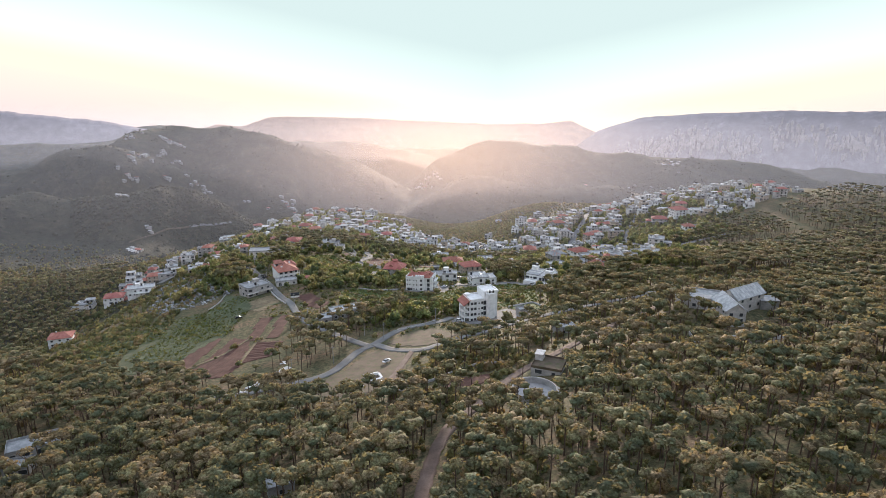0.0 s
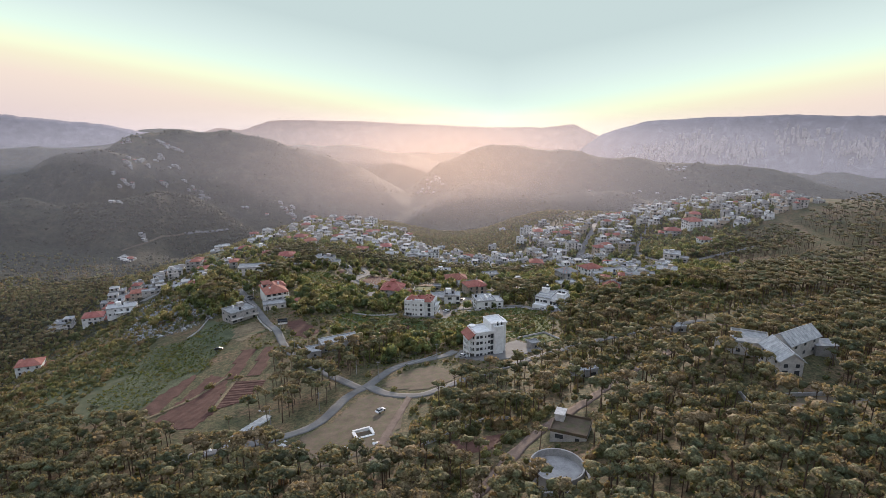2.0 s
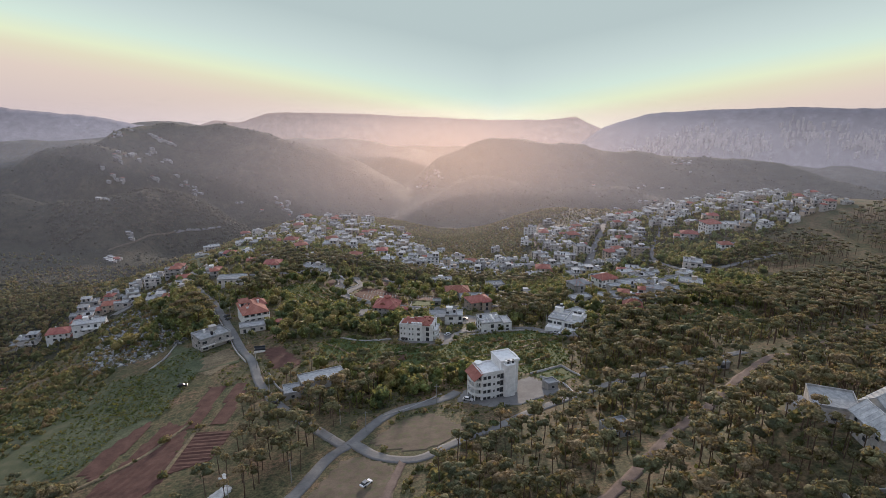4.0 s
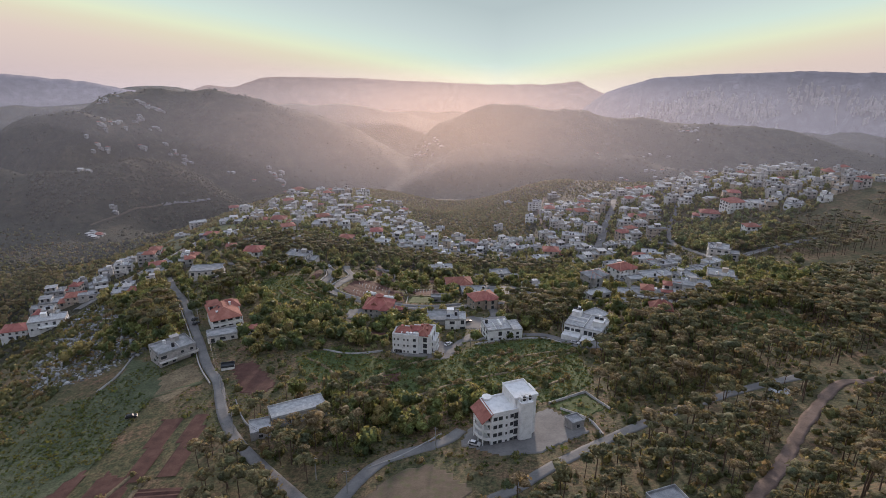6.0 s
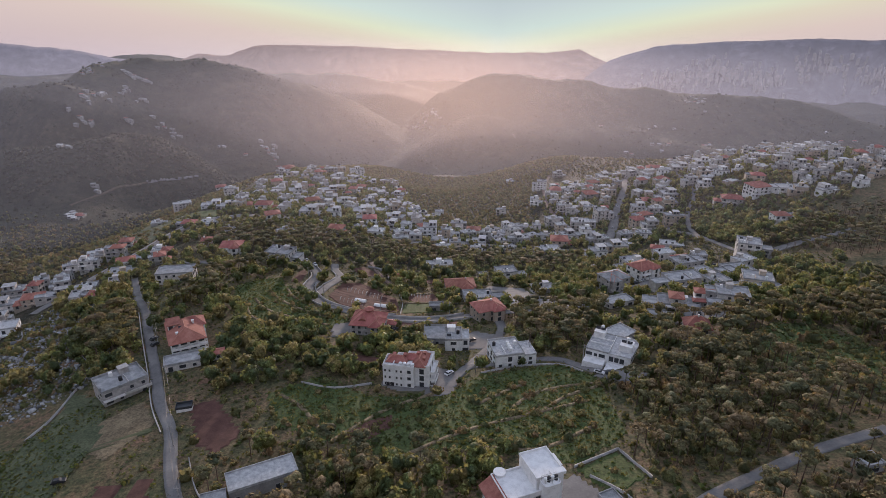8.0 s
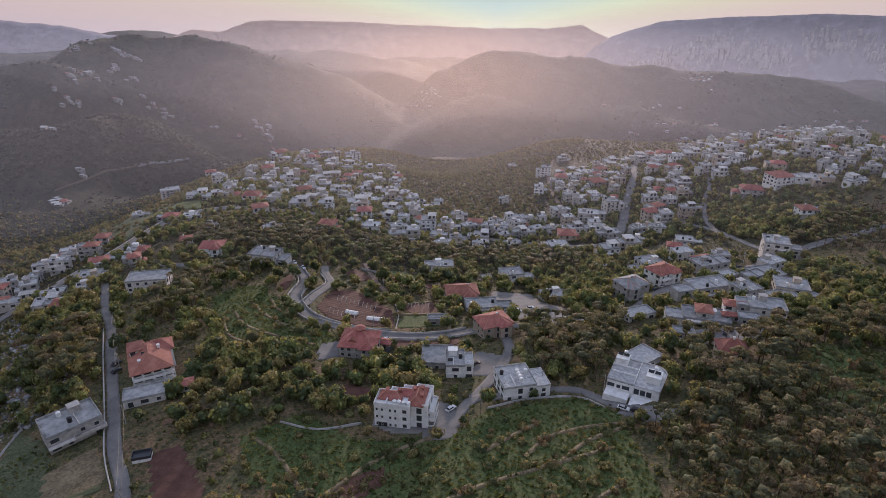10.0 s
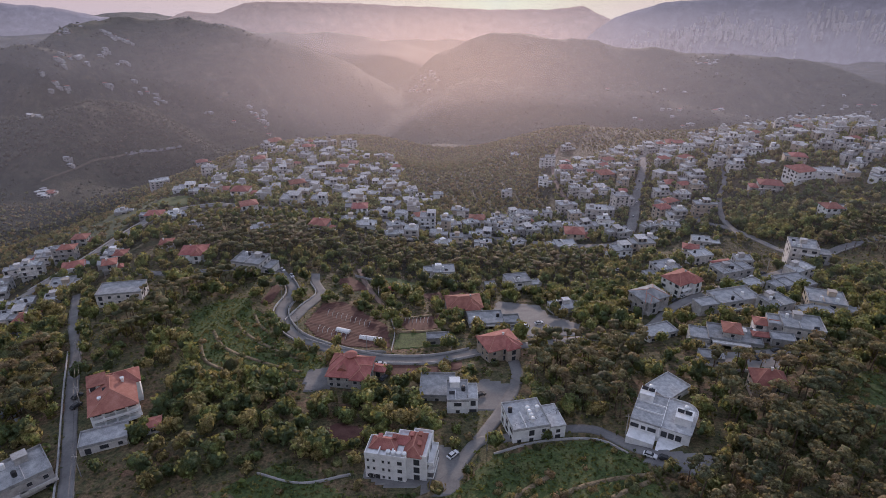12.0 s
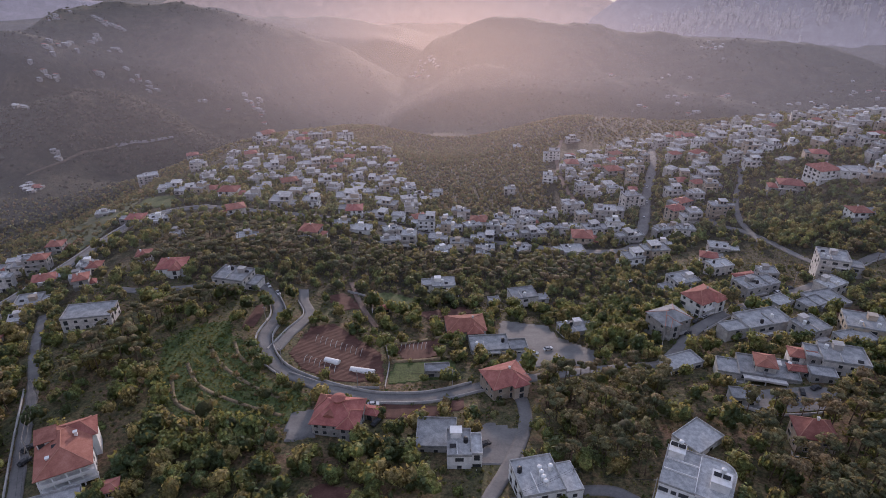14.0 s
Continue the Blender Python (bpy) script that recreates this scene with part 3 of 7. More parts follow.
def inside(px, py, poly):
    hit = np.zeros(len(px), bool)
    for (ax, ay), (bx, by) in zip(poly, poly[1:] + poly[:1]):
        cross = ((ay > py) != (by > py)) & (px < (bx - ax) * (py - ay) / ((by - ay) or 1e-9) + ax)
        hit ^= cross
    return hit


def field(name, label, poly, material, lift=0.22, step=2.0, furrow=None, clear=True, category="field"):
    """A patch of land that lies on the ground, its edge going into it; furrow: (bearing in degrees, spacing, depth)."""
    bm = bmesh.new()
    edge = []
    for (ax, ay), (bx, by) in zip(poly, poly[1:] + poly[:1]):
        n = max(2, int(math.hypot(bx - ax, by - ay) / step))
        for k in range(n):
            wob = 0.5 * noise.noise(Vector((ax + k, ay, 2)))
            edge.append((ax + (bx - ax) * k / n + wob, ay + (by - ay) * k / n + wob))
    xs, ys = [p[0] for p in poly], [p[1] for p in poly]
    gx, gy = np.meshgrid(np.arange(min(xs), max(xs), step), np.arange(min(ys), max(ys), step), indexing="ij")
    ok = inside(gx.ravel(), gy.ravel(), edge).reshape(gx.shape)
    if furrow:
        a = radians(furrow[0])
        wave = furrow[2] * np.sin(2 * math.pi * (gx * math.cos(a) - gy * math.sin(a)) / furrow[1])
    else:
        wave = np.zeros_like(gx)
    z = height(gx.ravel(), gy.ravel()).reshape(gx.shape) + lift + wave
    grid = {}
    for i in range(gx.shape[0]):
        for j in range(gx.shape[1]):
            if ok[i, j]:
                grid[i, j] = bm.verts.new((gx[i, j], gy[i, j], z[i, j]))
    rim = {}

    def low(i, j):
        if (i, j) not in rim:
            rim[i, j] = bm.verts.new((gx[i, j], gy[i, j], z[i, j] - lift - 0.5 - wave[i, j]))
        return rim[i, j]

    for i in range(gx.shape[0] - 1):
        for j in range(gx.shape[1] - 1):
            quad = [(i, j), (i + 1, j), (i + 1, j + 1), (i, j + 1)]
            n = sum(q in grid for q in quad)
            if n:
                bm.faces.new([grid[q] if q in grid else low(*q) for q in quad])
    me = as_mesh(name, bm, material)
    tagged(new(name, me), label, category, kind="structure")
    (CLEAR_POLYS if clear else OPEN_POLYS).append(edge)


CLEAR_POLYS, OPEN_POLYS = [], []      # no plants at all; no trees
field("field_1", "ploughed red-brown earth field in strips", [(-120, 250), (-99, 246), (-94, 268), (-103, 298), (-114, 304)], M_SOIL, step=1.4, furrow=(20, 3.2, 0.1))
field("field_22", "narrow ploughed dark strip above a grassy bank", [(-130, 268), (-122, 262), (-118, 300), (-124, 310), (-132, 298)], M_SOIL, 0.24)
field("field_2", "ploughed brown field strip with green edges", [(-98, 262), (-84, 270), (-82, 292), (-98, 293)], M_SOIL, 0.24, step=1.0, furrow=(88, 2.6, 0.16))
field("field_3", "narrow ploughed brown strip on the slope", [(-105, 296), (-97, 296), (-101, 336), (-109, 334)], M_SOIL, 0.24)
field("field_4", "narrow ploughed dark strip beside a lane", [(-94, 298), (-86, 298), (-91, 337), (-98, 338)], M_SOIL, 0.24)
field("field_5", "dry mown straw-coloured field below a house", [(-133, 360), (-116, 381), (-104, 366), (-113, 346)], M_STRAW, 0.24, step=1.2, furrow=(70, 3.5, 0.06))
field("field_6", "red-brown earth garden plot beside a lane", [(-96, 374), (-88, 382), (-70, 358), (-76, 346), (-84, 352)], M_SOIL, 0.24)
field("field_7", "bright green meadow in front of white houses", [(-52, 398), (-30, 384), (0, 384), (14, 402), (48, 410), (62, 396), (60, 352), (40, 336), (10, 348), (-22, 345), (-60, 362), (-70, 384)], M_MEADOW, 0.2, clear=False)
field("field_8", "bare trampled earth ground with rubbish heaps", [(-60, 222), (-44, 240), (-36, 264), (-28, 266), (-18, 258), (-14, 240), (-18, 214), (-40, 205)], M_BARE, 0.2)
field("field_9", "stony fallow plot inside a bend of the lane", [(-29, 276), (-20, 268), (-8, 265), (2, 272), (8, 282), (-4, 298), (-16, 294)], M_BARE, 0.22)
field("field_10", "grassy green terraced slope inside a road bend", [(-84, 500), (-78, 484), (-66, 472), (-48, 462), (-52, 446), (-90, 442), (-104, 460), (-112, 476), (-120, 500), (-108, 516), (-97, 520), (-94, 508)], M_MEADOW, 0.22, step=1.5, clear=False)
field("field_11", "red ploughed terrace with hoop rows", [(-62, 520), (-52, 526), (-28, 500), (-24, 476), (-42, 474), (-58, 482), (-66, 494)], M_SOIL, 0.26, step=1.0, furrow=(40, 2.5, 0.1))
field("field_12", "red ploughed terrace garden between walls", [(-24, 508), (-2, 520), (-4, 500), (-18, 494)], M_SOIL, 0.26, step=1.0, furrow=(5, 2.5, 0.1))
field("field_13", "green terrace garden below a stone wall", [(-22, 492), (4, 498), (4, 482), (-24, 474)], M_MEADOW, 0.26, step=1.2, furrow=(5, 4.0, 0.08))
field("field_14", "red earth strip under a road wall", [(-24, 460), (-2, 462), (8, 468), (6, 458), (-6, 452), (-22, 450)], M_SOIL, 0.26)
field("field_15", "grey-green grassy slope falling from the fields", [(-215, 345), (-152, 360), (-138, 340), (-118, 316), (-134, 286), (-142, 262), (-175, 270), (-205, 300)], M_DRY, 0.2, 3.0, clear=False)
field("field_16", "green grassy bank below the ploughed strips", [(-166, 288), (-157, 330), (-147, 372), (-150, 392), (-132, 386), (-121, 362), (-119, 312), (-136, 264)], M_BANK, 0.3, 2.5, clear=False)
field("field_17", "dark green grass field on the hillside", [(-270, 670), (-256, 682), (-254, 735), (-268, 790), (-300, 840), (-320, 800), (-290, 730)], M_DRY, 0.4, 3.0, clear=False)
field("field_31", "dry grassy slope above the main street", [(-243, 640), (-238, 672), (-250, 700), (-296, 742), (-318, 720), (-286, 680), (-262, 640)], M_DRY, 0.35, 2.5, clear=False)
field("field_18", "dark earth plot beside a reservoir track", [(2, 214), (22, 214), (14, 200), (0, 204)], M_SOIL, 0.22)
field("field_19", "red ploughed earth beside the winding road", [(-62, 556), (-54, 566), (-40, 548), (-52, 540)], M_SOIL, 0.26)
field("field_23", "green garden terrace above a pale path", [(-42, 568), (-29, 573), (-15, 567), (-18, 552), (-31, 546), (-37, 555)], M_MEADOW, 0.3, step=1.2, furrow=(10, 3.5, 0.12))
field("field_24", "dark bare orchard plot among scrub", [(179, 522), (186, 531), (197, 530), (196, 514), (186, 511)], M_SOIL, 0.3, step=1.5)
field("field_25", "green lawn field above the main street", [(-252, 745), (-262, 785), (-231, 775), (-211, 726)], M_MEADOW, 0.45, step=3.0)
field("field_26", "brown bare patch on a green meadow", [(-38, 355), (-32, 364), (-20, 370), (-18, 362), (-29, 351)], M_SOIL, 0.3, step=1.2, clear=False)
field("field_27", "lush dark green grass hollow among pines", [(124, 414), (156, 442), (172, 431), (180, 403), (160, 365), (147, 377), (134, 396)], M_MEADOW, 0.25, step=3.0, clear=False)
field("field_28", "red-brown earth terrace above pale houses", [(-16, 548), (10, 562), (15, 553), (-8, 540)], M_SOIL, 0.28, step=1.2)
field("field_29", "bare red earth bank below garden trees", [(-47, 408), (-38, 419), (-24, 414), (-27, 408)], M_SOIL, 0.26, step=1.2)
field("field_30", "curved red earth strip inside a road bend", [(-91, 514), (-92, 536), (-88, 541), (-85, 528), (-86, 513)], M_SOIL, 0.26, step=1.0)
field("field_32", "dark green grass plot inside garden walls", [(38, 334), (54, 343), (59, 328), (46, 321)], M_MEADOW, 0.24, step=1.5, clear=False)
field("field_20", "pale paved yard in front of a flat-roofed house", [(10, 426), (24, 428), (26, 446), (14, 452), (8, 440)], M_ROAD, 0.26, category="yard")
field("field_21", "small concrete yard of a white house", [(-4, 400), (6, 398), (2, 384), (-10, 382)], M_ROAD, 0.3, category="yard")

# ---- houses ----


def window_mesh(w, h):
    """A projecting frame round a set-back pane, one closed shape."""
    bm = bmesh.new()
    t, out, back = 0.08, -0.1, -0.02
    rings = []
    for x, z0, z1, y in ((w / 2, 0, h, 0.03), (w / 2, 0, h, out), (w / 2 - t, t, h - t, out), (w / 2 - t, t, h - t, back)):
        rings.append([bm.verts.new(p) for p in ((-x, y, z0), (x, y, z0), (x, y, z1), (-x, y, z1))])
    for a, b in zip(rings, rings[1:]):
        for k in range(4):
            bm.faces.new((a[k], a[(k + 1) % 4], b[(k + 1) % 4], b[k]))
    bm.faces.new(rings[-1]).material_index = 1
    return as_mesh("window", bm, M_FRAME, M_GLASS)


WINDOWS = {k: window_mesh(*s) for k, s in {"small": (1.5, 1.5), "wide": (2.7, 1.7), "tall": (1.9, 2.4), "slit": (0.8, 1.1)}.items()}


def wall_windows(parent, w, d, floors, sides="fblr", base=0.0, storey=3.1, seed=0, every=4.0, kinds=("small", "wide", "tall", "small")):
    r = random.Random(seed)
    for side in sides:
        run = w if side in "fb" else d
        n = max(1, int(run / every))
        for fl in range(floors):
            for k in range(n):
                if r.random() < 0.15:
                    continue
                kind = r.choice(kinds)
                u = -run / 2 + run * (k + 0.5) / n
                z = base + fl * storey + (0.25 if kind == "tall" else 1.0)
                m = {"f": pose(u, -d / 2, z), "b": pose(-u, d / 2, z, 0, 0, 180), "l": pose(-w / 2, -u, z, 0, 0, -90), "r": pose(w / 2, u, z, 0, 0, 90)}[side]
                ob = part("window", WINDOWS[kind], None, parent)
                ob.matrix_basis = m


def hip_roof(w, d, rise, over=0.5):
    bm = bmesh.new()
    a, b = w / 2 + over, d / 2 + over
    box(bm, -a, a, -b, b, -0.22, 0)
    lo = [bm.verts.new(p) for p in ((-a, -b, 0.004), (a, -b, 0.004), (a, b, 0.004), (-a, b, 0.004))]
    if w >= d:
        e = [bm.verts.new((-(a - b) - 0.4, 0, rise)), bm.verts.new(((a - b) + 0.4, 0, rise))]
        fs = ((lo[0], lo[1], e[1], e[0]), (lo[1], lo[2], e[1]), (lo[2], lo[3], e[0], e[1]), (lo[3], lo[0], e[0]))
    else:
        e = [bm.verts.new((0, -(b - a) - 0.4, rise)), bm.verts.new((0, (b - a) + 0.4, rise))]
        fs = ((lo[0], lo[1], e[0]), (lo[1], lo[2], e[1], e[0]), (lo[2], lo[3], e[1]), (lo[3], lo[0], e[0], e[1]))
    for f in fs:
        bm.faces.new(f)
    ends = [(v.co.copy()) for v in lo], [(v.co.copy()) for v in e]
    return bm, ends


def ridge_caps(ends, w, d):
    bm = bmesh.new()
    lo, e = ends
    rod(bm, e[0], e[1], 0.16, 0.16, 6)
    pairs = ((0, 0), (1, 1), (2, 1), (3, 0)) if w >= d else ((0, 0), (1, 0), (2, 1), (3, 1))
    for i, j in pairs:
        rod(bm, lo[i], e[j], 0.15, 0.15, 6)
    return bm


def parapet(w, d, h=0.8, t=0.2, over=0.0):
    """A flat roof slab with an upstand all round, one closed shell."""
    bm = bmesh.new()
    a, b = w / 2 + over, d / 2 + over
    rings = []
    for x, y, z in ((a, b, -0.22), (a, b, h), (a - t, b - t, h), (a - t, b - t, 0.0)):
        rings.append([bm.verts.new(p) for p in ((-x, -y, z), (x, -y, z), (x, y, z), (-x, y, z))])
    for p, q in zip(rings, rings[1:]):
        for k in range(4):
            bm.faces.new((p[k], p[(k + 1) % 4], q[(k + 1) % 4], q[k]))
    bm.faces.new(rings[-1])
    bm.faces.new(rings[0][::-1])
    return bm


def tank_mesh(r, h):
    bm = bmesh.new()
    rod(bm, (0, 0, 0.0), (0, 0, h), r, r, 9)
    rod(bm, (0, 0, h), (0, 0, h + 0.2), r * 0.95, r * 0.35, 9)
    return as_mesh("water_tank", bm, M_TANK)


TANK = tank_mesh(0.75, 1.7)
BLACK_TANK = TANK.copy()
BLACK_TANK.materials[0] = M_BLACK


def panel_mesh():
    bm = bmesh.new()
    box(bm, -1.0, 1.0, -0.6, 0.6, 0, 0.08, pose(0, 0, 0.75, 35))
    box(bm, -0.9, -0.82, 0.3, 0.38, 0, 1.05)
    box(bm, 0.82, 0.9, 0.3, 0.38, 0, 1.05)
    return as_mesh("solar_heater", bm, M_BLACK)


PANEL = panel_mesh()


def balcony(w, deep, solid=True):
    bm = bmesh.new()
    box(bm, -w / 2, w / 2, -deep, 0, -0.18, 0)
    h = 0.95
    if solid:
        box(bm, -w / 2, w / 2, -deep, -deep + 0.12, 0.004, h)
        box(bm, -w / 2, -w / 2 + 0.12, -deep + 0.12, 0, 0.004, h)
        box(bm, w / 2 - 0.12, w / 2, -deep + 0.12, 0, 0.004, h)
    else:
        box(bm, -w / 2, w / 2, -deep, -deep + 0.06, h - 0.06, h)
        n = int(w / 0.5)
        for k in range(n + 1):
            u = -w / 2 + 0.03 + (w - 0.06) * k / n
            box(bm, u - 0.02, u + 0.02, -deep + 0.01, -deep + 0.05, 0, h - 0.06)
    return bm


def front_terrace(top, w, d, sink, r):
    """A walled concrete terrace before the house, with a flight of steps."""
    deep, x0, x1, z = r.uniform(2.5, 4.5), -w / 2 - r.uniform(0, 2), w / 2 + r.uniform(0, 2.5), r.uniform(-0.2, 0.4)
    bm = bmesh.new()
    box(bm, x0, x1, -d / 2 - deep, -d / 2 - 0.004, -sink, z)
    terrace = part("terrace", bm, M_CONC, top, "walled concrete terrace")
    for a in ((x0, x1 - 1.6, -d / 2 - deep, -d / 2 - deep + 0.18), (x0, x0 + 0.18, -d / 2 - deep + 0.184, -d / 2 - 0.3), (x1 - 0.18, x1, -d / 2 - deep + 0.184, -d / 2 - 0.3)):
        bm = bmesh.new()
        box(bm, *a, z + 0.002, z + 0.8)
        part("low_wall", bm, M_WALL, terrace)
    bm = bmesh.new()
    for k in range(5):
        box(bm, x1 - 1.5, x1 - 0.2, -d / 2 - deep - 0.3 * (k + 1), -d / 2 - deep - 0.3 * k - 0.004, -sink, z - 0.18 * (k + 1))
    part("steps", bm, M_CONC, terrace)


def add_wing(top, w, d, floors, storey, sink, wall, roofmat, tiled, r):
    """A lower or higher side wing with its own roof, and a columned veranda before the ground floor."""
    s = r.choice((-1, 1))
    ww, wd, fl = w * r.uniform(0.3, 0.5), d * r.uniform(0.5, 0.85), max(1, floors + r.choice((-1, -1, 0)))
    x, y, h = s * ((w + ww) / 2 + 0.004), r.uniform(-0.2, 0.15) * d, fl * storey - 0.35
    bm = bmesh.new()
    box(bm, x - ww / 2, x + ww / 2, y - wd / 2, y + wd / 2, -sink, h)
    wing = part("wing", bm, wall, top)
    if tiled and fl < floors:
        bm, ends = hip_roof(ww, wd, 1.3, 0.3)
    else:
        bm = parapet(ww, wd, r.uniform(0.4, 0.9), 0.2, 0.1)
    part("roof", bm, M_TILE if tiled and fl < floors else roofmat, wing).location = (x, y, h + 0.22)
    for k in range(fl):
        part("window", WINDOWS[r.choice(("wide", "tall", "small"))], None, wing).matrix_basis = pose(x, y - wd / 2, k * storey + 0.4)
    if r.random() < 0.6:
        bm = bmesh.new()
        u0, u1, deep, z = -w * r.uniform(0.1, 0.45), w * r.uniform(0.2, 0.45), r.uniform(1.8, 3.2), storey - 0.2
        box(bm, u0, u1, -d / 2 - deep, -d / 2 - 0.01, z, z + 0.2)
        veranda = part("veranda", bm, wall, top)
        bm = bmesh.new()
        box(bm, u0, u1, -d / 2 - deep, -d / 2 - deep + 0.15, z + 0.204, z + 0.85)
        part("low_wall", bm, wall, veranda)
        for k in range(3):
            bm = bmesh.new()
            u = u0 + 0.2 + (u1 - u0 - 0.4) * k / 2
            box(bm, u - 0.17, u + 0.17, -d / 2 - deep + 0.02, -d / 2 - deep + 0.36, -sink, z - 0.004)
            part("column", bm, wall, veranda)


def house(x, y, w, d, floors, turn=0.0, roof="flat", wall=None, label="", sink=3.0, storey=3.1, seed=0, group="", balconies=0, loggia=False, clutter=True, sides="flr", lift=0.0, name="house", rise=None, roofmat=None, hut=True, overhang=0.0, z=None, wing=True):
    wall = wall or M_WALL
    if wall is M_WHITE and roof == "flat" and roofmat is None:
        roofmat = M_PALE
    r = random.Random(seed * 13 + 5)
    h = floors * storey
    m = on_ground(x, y, turn, lift) if z is None else pose(x, y, z, 0, 0, turn)
    top = thing(name, label, "house", m, group)
    bm = bmesh.new()
    box(bm, -w / 2, w / 2, -d / 2, d / 2, -sink, h)
    if floors > 1 and r.random() < 0.6:
        for fl in range(1, floors):
            box(bm, -w / 2 - 0.08, w / 2 + 0.08, -d / 2 - 0.08, d / 2 + 0.08, fl * storey - 0.25, fl * storey - 0.05)
    part("wall", bm, wall, top)
    if roof == "flat":
        bm = parapet(w, d, 0.55 + 0.4 * r.random(), 0.2, 0.12 + overhang)
        ob = part("roof", bm, roofmat or M_SLAB, top, "flat screeded roof with low parapet")
        ob.location.z = h + 0.22
        hz = h + 0.22
        if clutter and "among" in group:
            # column stubs left for a later storey, and a low dividing wall
            for k in range(r.randint(0, 3)):
                u, v = r.choice((-1, 1)) * (w / 2 - 0.3), r.uniform(-0.4, 0.4) * d
                bm = bmesh.new()
                box(bm, u - 0.15, u + 0.15, v - 0.15, v + 0.15, hz, hz + r.uniform(1.2, 2.0))
                part("column_stub", bm, M_CONC, top)
            v = r.uniform(-0.2, 0.1) * w
            bm = bmesh.new()
            box(bm, v - 0.1, v + 0.1, -d / 2 + 0.15, r.uniform(0, 0.3) * d, hz + 0.004, hz + 0.6)
            part("dividing_wall", bm, wall, top)
        if clutter and w >= 10 and "among" not in group and r.random() < 0.5:
            # a set-back upper storey over part of the roof
            bm = bmesh.new()
            uw, ud, s = w * r.uniform(0.4, 0.6), d * r.uniform(0.5, 0.7), r.choice((-1, 1))
            ux, uy = s * (w - uw) / 2 * 0.94, (d - ud) / 2 * 0.9
            box(bm, ux - uw / 2, ux + uw / 2, uy - ud / 2, uy + ud / 2, hz, hz + 2.8)
            part("upper_floor", bm, wall, top)
            bm = bmesh.new()
            box(bm, ux - uw / 2 - 0.4, ux + uw / 2 + 0.4, uy - ud / 2 - 1.2, uy + ud / 2 + 0.3, hz + 2.8, hz + 3.02)
            part("upper_roof", bm, roofmat or M_SLAB, top)
            for k in (-1, 1):
                ob = part("window", WINDOWS["tall"], None, top)
                ob.matrix_basis = pose(ux + k * uw * 0.24, uy - ud / 2, hz + 0.15)
        elif hut and clutter and r.random() < 0.75:
            bm = bmesh.new()
            hx, hy = (r.random() - 0.5) * w * 0.5, (r.random() - 0.1) * d * 0.4
            box(bm, hx - 1.7, hx + 1.7, hy - 1.4, hy + 1.4, hz, hz + 2.4)
            box(bm, hx - 1.95, hx + 1.95, hy - 1.65, hy + 1.65, hz + 2.4, hz + 2.58)
            box(bm, hx - 0.45, hx + 0.45, hy - 1.43, hy - 1.38, hz, hz + 2.0)
            part("stair_hut", bm, wall, top)
        if clutter:
            for k in range(r.randint(1, 2)):
                ob = part("water_tank", TANK if r.random() < 0.75 else BLACK_TANK, None, top)
                ob.location = ((r.random() - 0.5) * (w - 3), (r.random() - 0.5) * (d - 3), hz)
            if r.random() < 0.5:
                ob = part("solar_heater", PANEL, None, top)
                ob.location = ((r.random() - 0.5) * (w - 3), (r.random() - 0.5) * (d - 3), hz)
    else:
        rs = rise or min(w, d) * 0.22
        bm, ends = hip_roof(w, d, rs, 0.55)
        ob = part("roof", bm, roofmat or M_TILE, top, "" if roofmat else "hipped roof of red tiles")
        ob.location.z = h + 0.22
        caps = part("ridge", ridge_caps(ends, w, d), M_RIDGE, ob)
        if "among" in group and w >= 13 and not loggia:
            # a front bay with a lower hipped roof that runs into the main one
            s, bw, bd = r.choice((-0.22, 0.2)) * w, w * 0.38, d * 0.5
            bm = bmesh.new()
            box(bm, s - bw / 2, s + bw / 2, -d / 2 - 2.0, -d / 2 - 0.004, -sink, h)
            bay = part("front_bay", bm, wall, top)
            bm, tips = hip_roof(bw, bd + 2.0, rs * 0.8, 0.5)
            br = part("roof", bm, roofmat or M_TILE, bay)
            br.location = (s, -d / 2 - 2.0 + (bd + 2.0) / 2, h + 0.24)
            part("ridge", ridge_caps(tips, bw, bd + 2.0), M_RIDGE, bay).location = br.location
            for fl in range(floors):
                part("window", WINDOWS["tall"], None, bay).matrix_basis = pose(s, -d / 2 - 2.0, fl * storey + 0.3)
        if clutter:
            bm = bmesh.new()
            cx = (r.random() - 0.5) * w * 0.4
            box(bm, cx - 0.35, cx + 0.35, -0.35, 0.35, rs * 0.5, rs + 0.7)
            box(bm, cx - 0.45, cx + 0.45, -0.45, 0.45, rs + 0.7, rs + 0.8)
            part("chimney", bm, M_WALL, ob)
    wall_windows(top, w, d, floors, sides, 0.0, storey, seed)
    if group and clutter and wing and "among" in group:
        front_terrace(top, w, d, sink, r)
    if group and clutter and wing and not loggia and (roof == "flat" or "among" not in group):
        add_wing(top, w, d, floors, storey, sink, wall, roofmat or M_SLAB, roof == "hip", r)
    for k in range(balconies):
        fl = 1 + k % max(1, floors - 1)
        bw = w * (0.42 if balconies > 2 else 0.58)
        ob = part("balcony", balcony(bw, 1.7, r.random() < 0.6), wall, top)
        ob.location = ((-0.22 if (k // max(1, floors - 1)) % 2 == 0 else 0.24) * w, -d / 2, fl * storey + 0.1)
    if loggia:
        bm = bmesh.new()
        for fl in range(floors):
            box(bm, -w / 2, w / 2, -d / 2 - 2.0, -d / 2 - 0.004, fl * storey - 0.2, fl * storey)
            box(bm, -w / 2, w / 2, -d / 2 - 2.0, -d / 2 - 1.88, fl * storey + 0.004, fl * storey + 0.8)
        part("gallery", bm, wall, top)
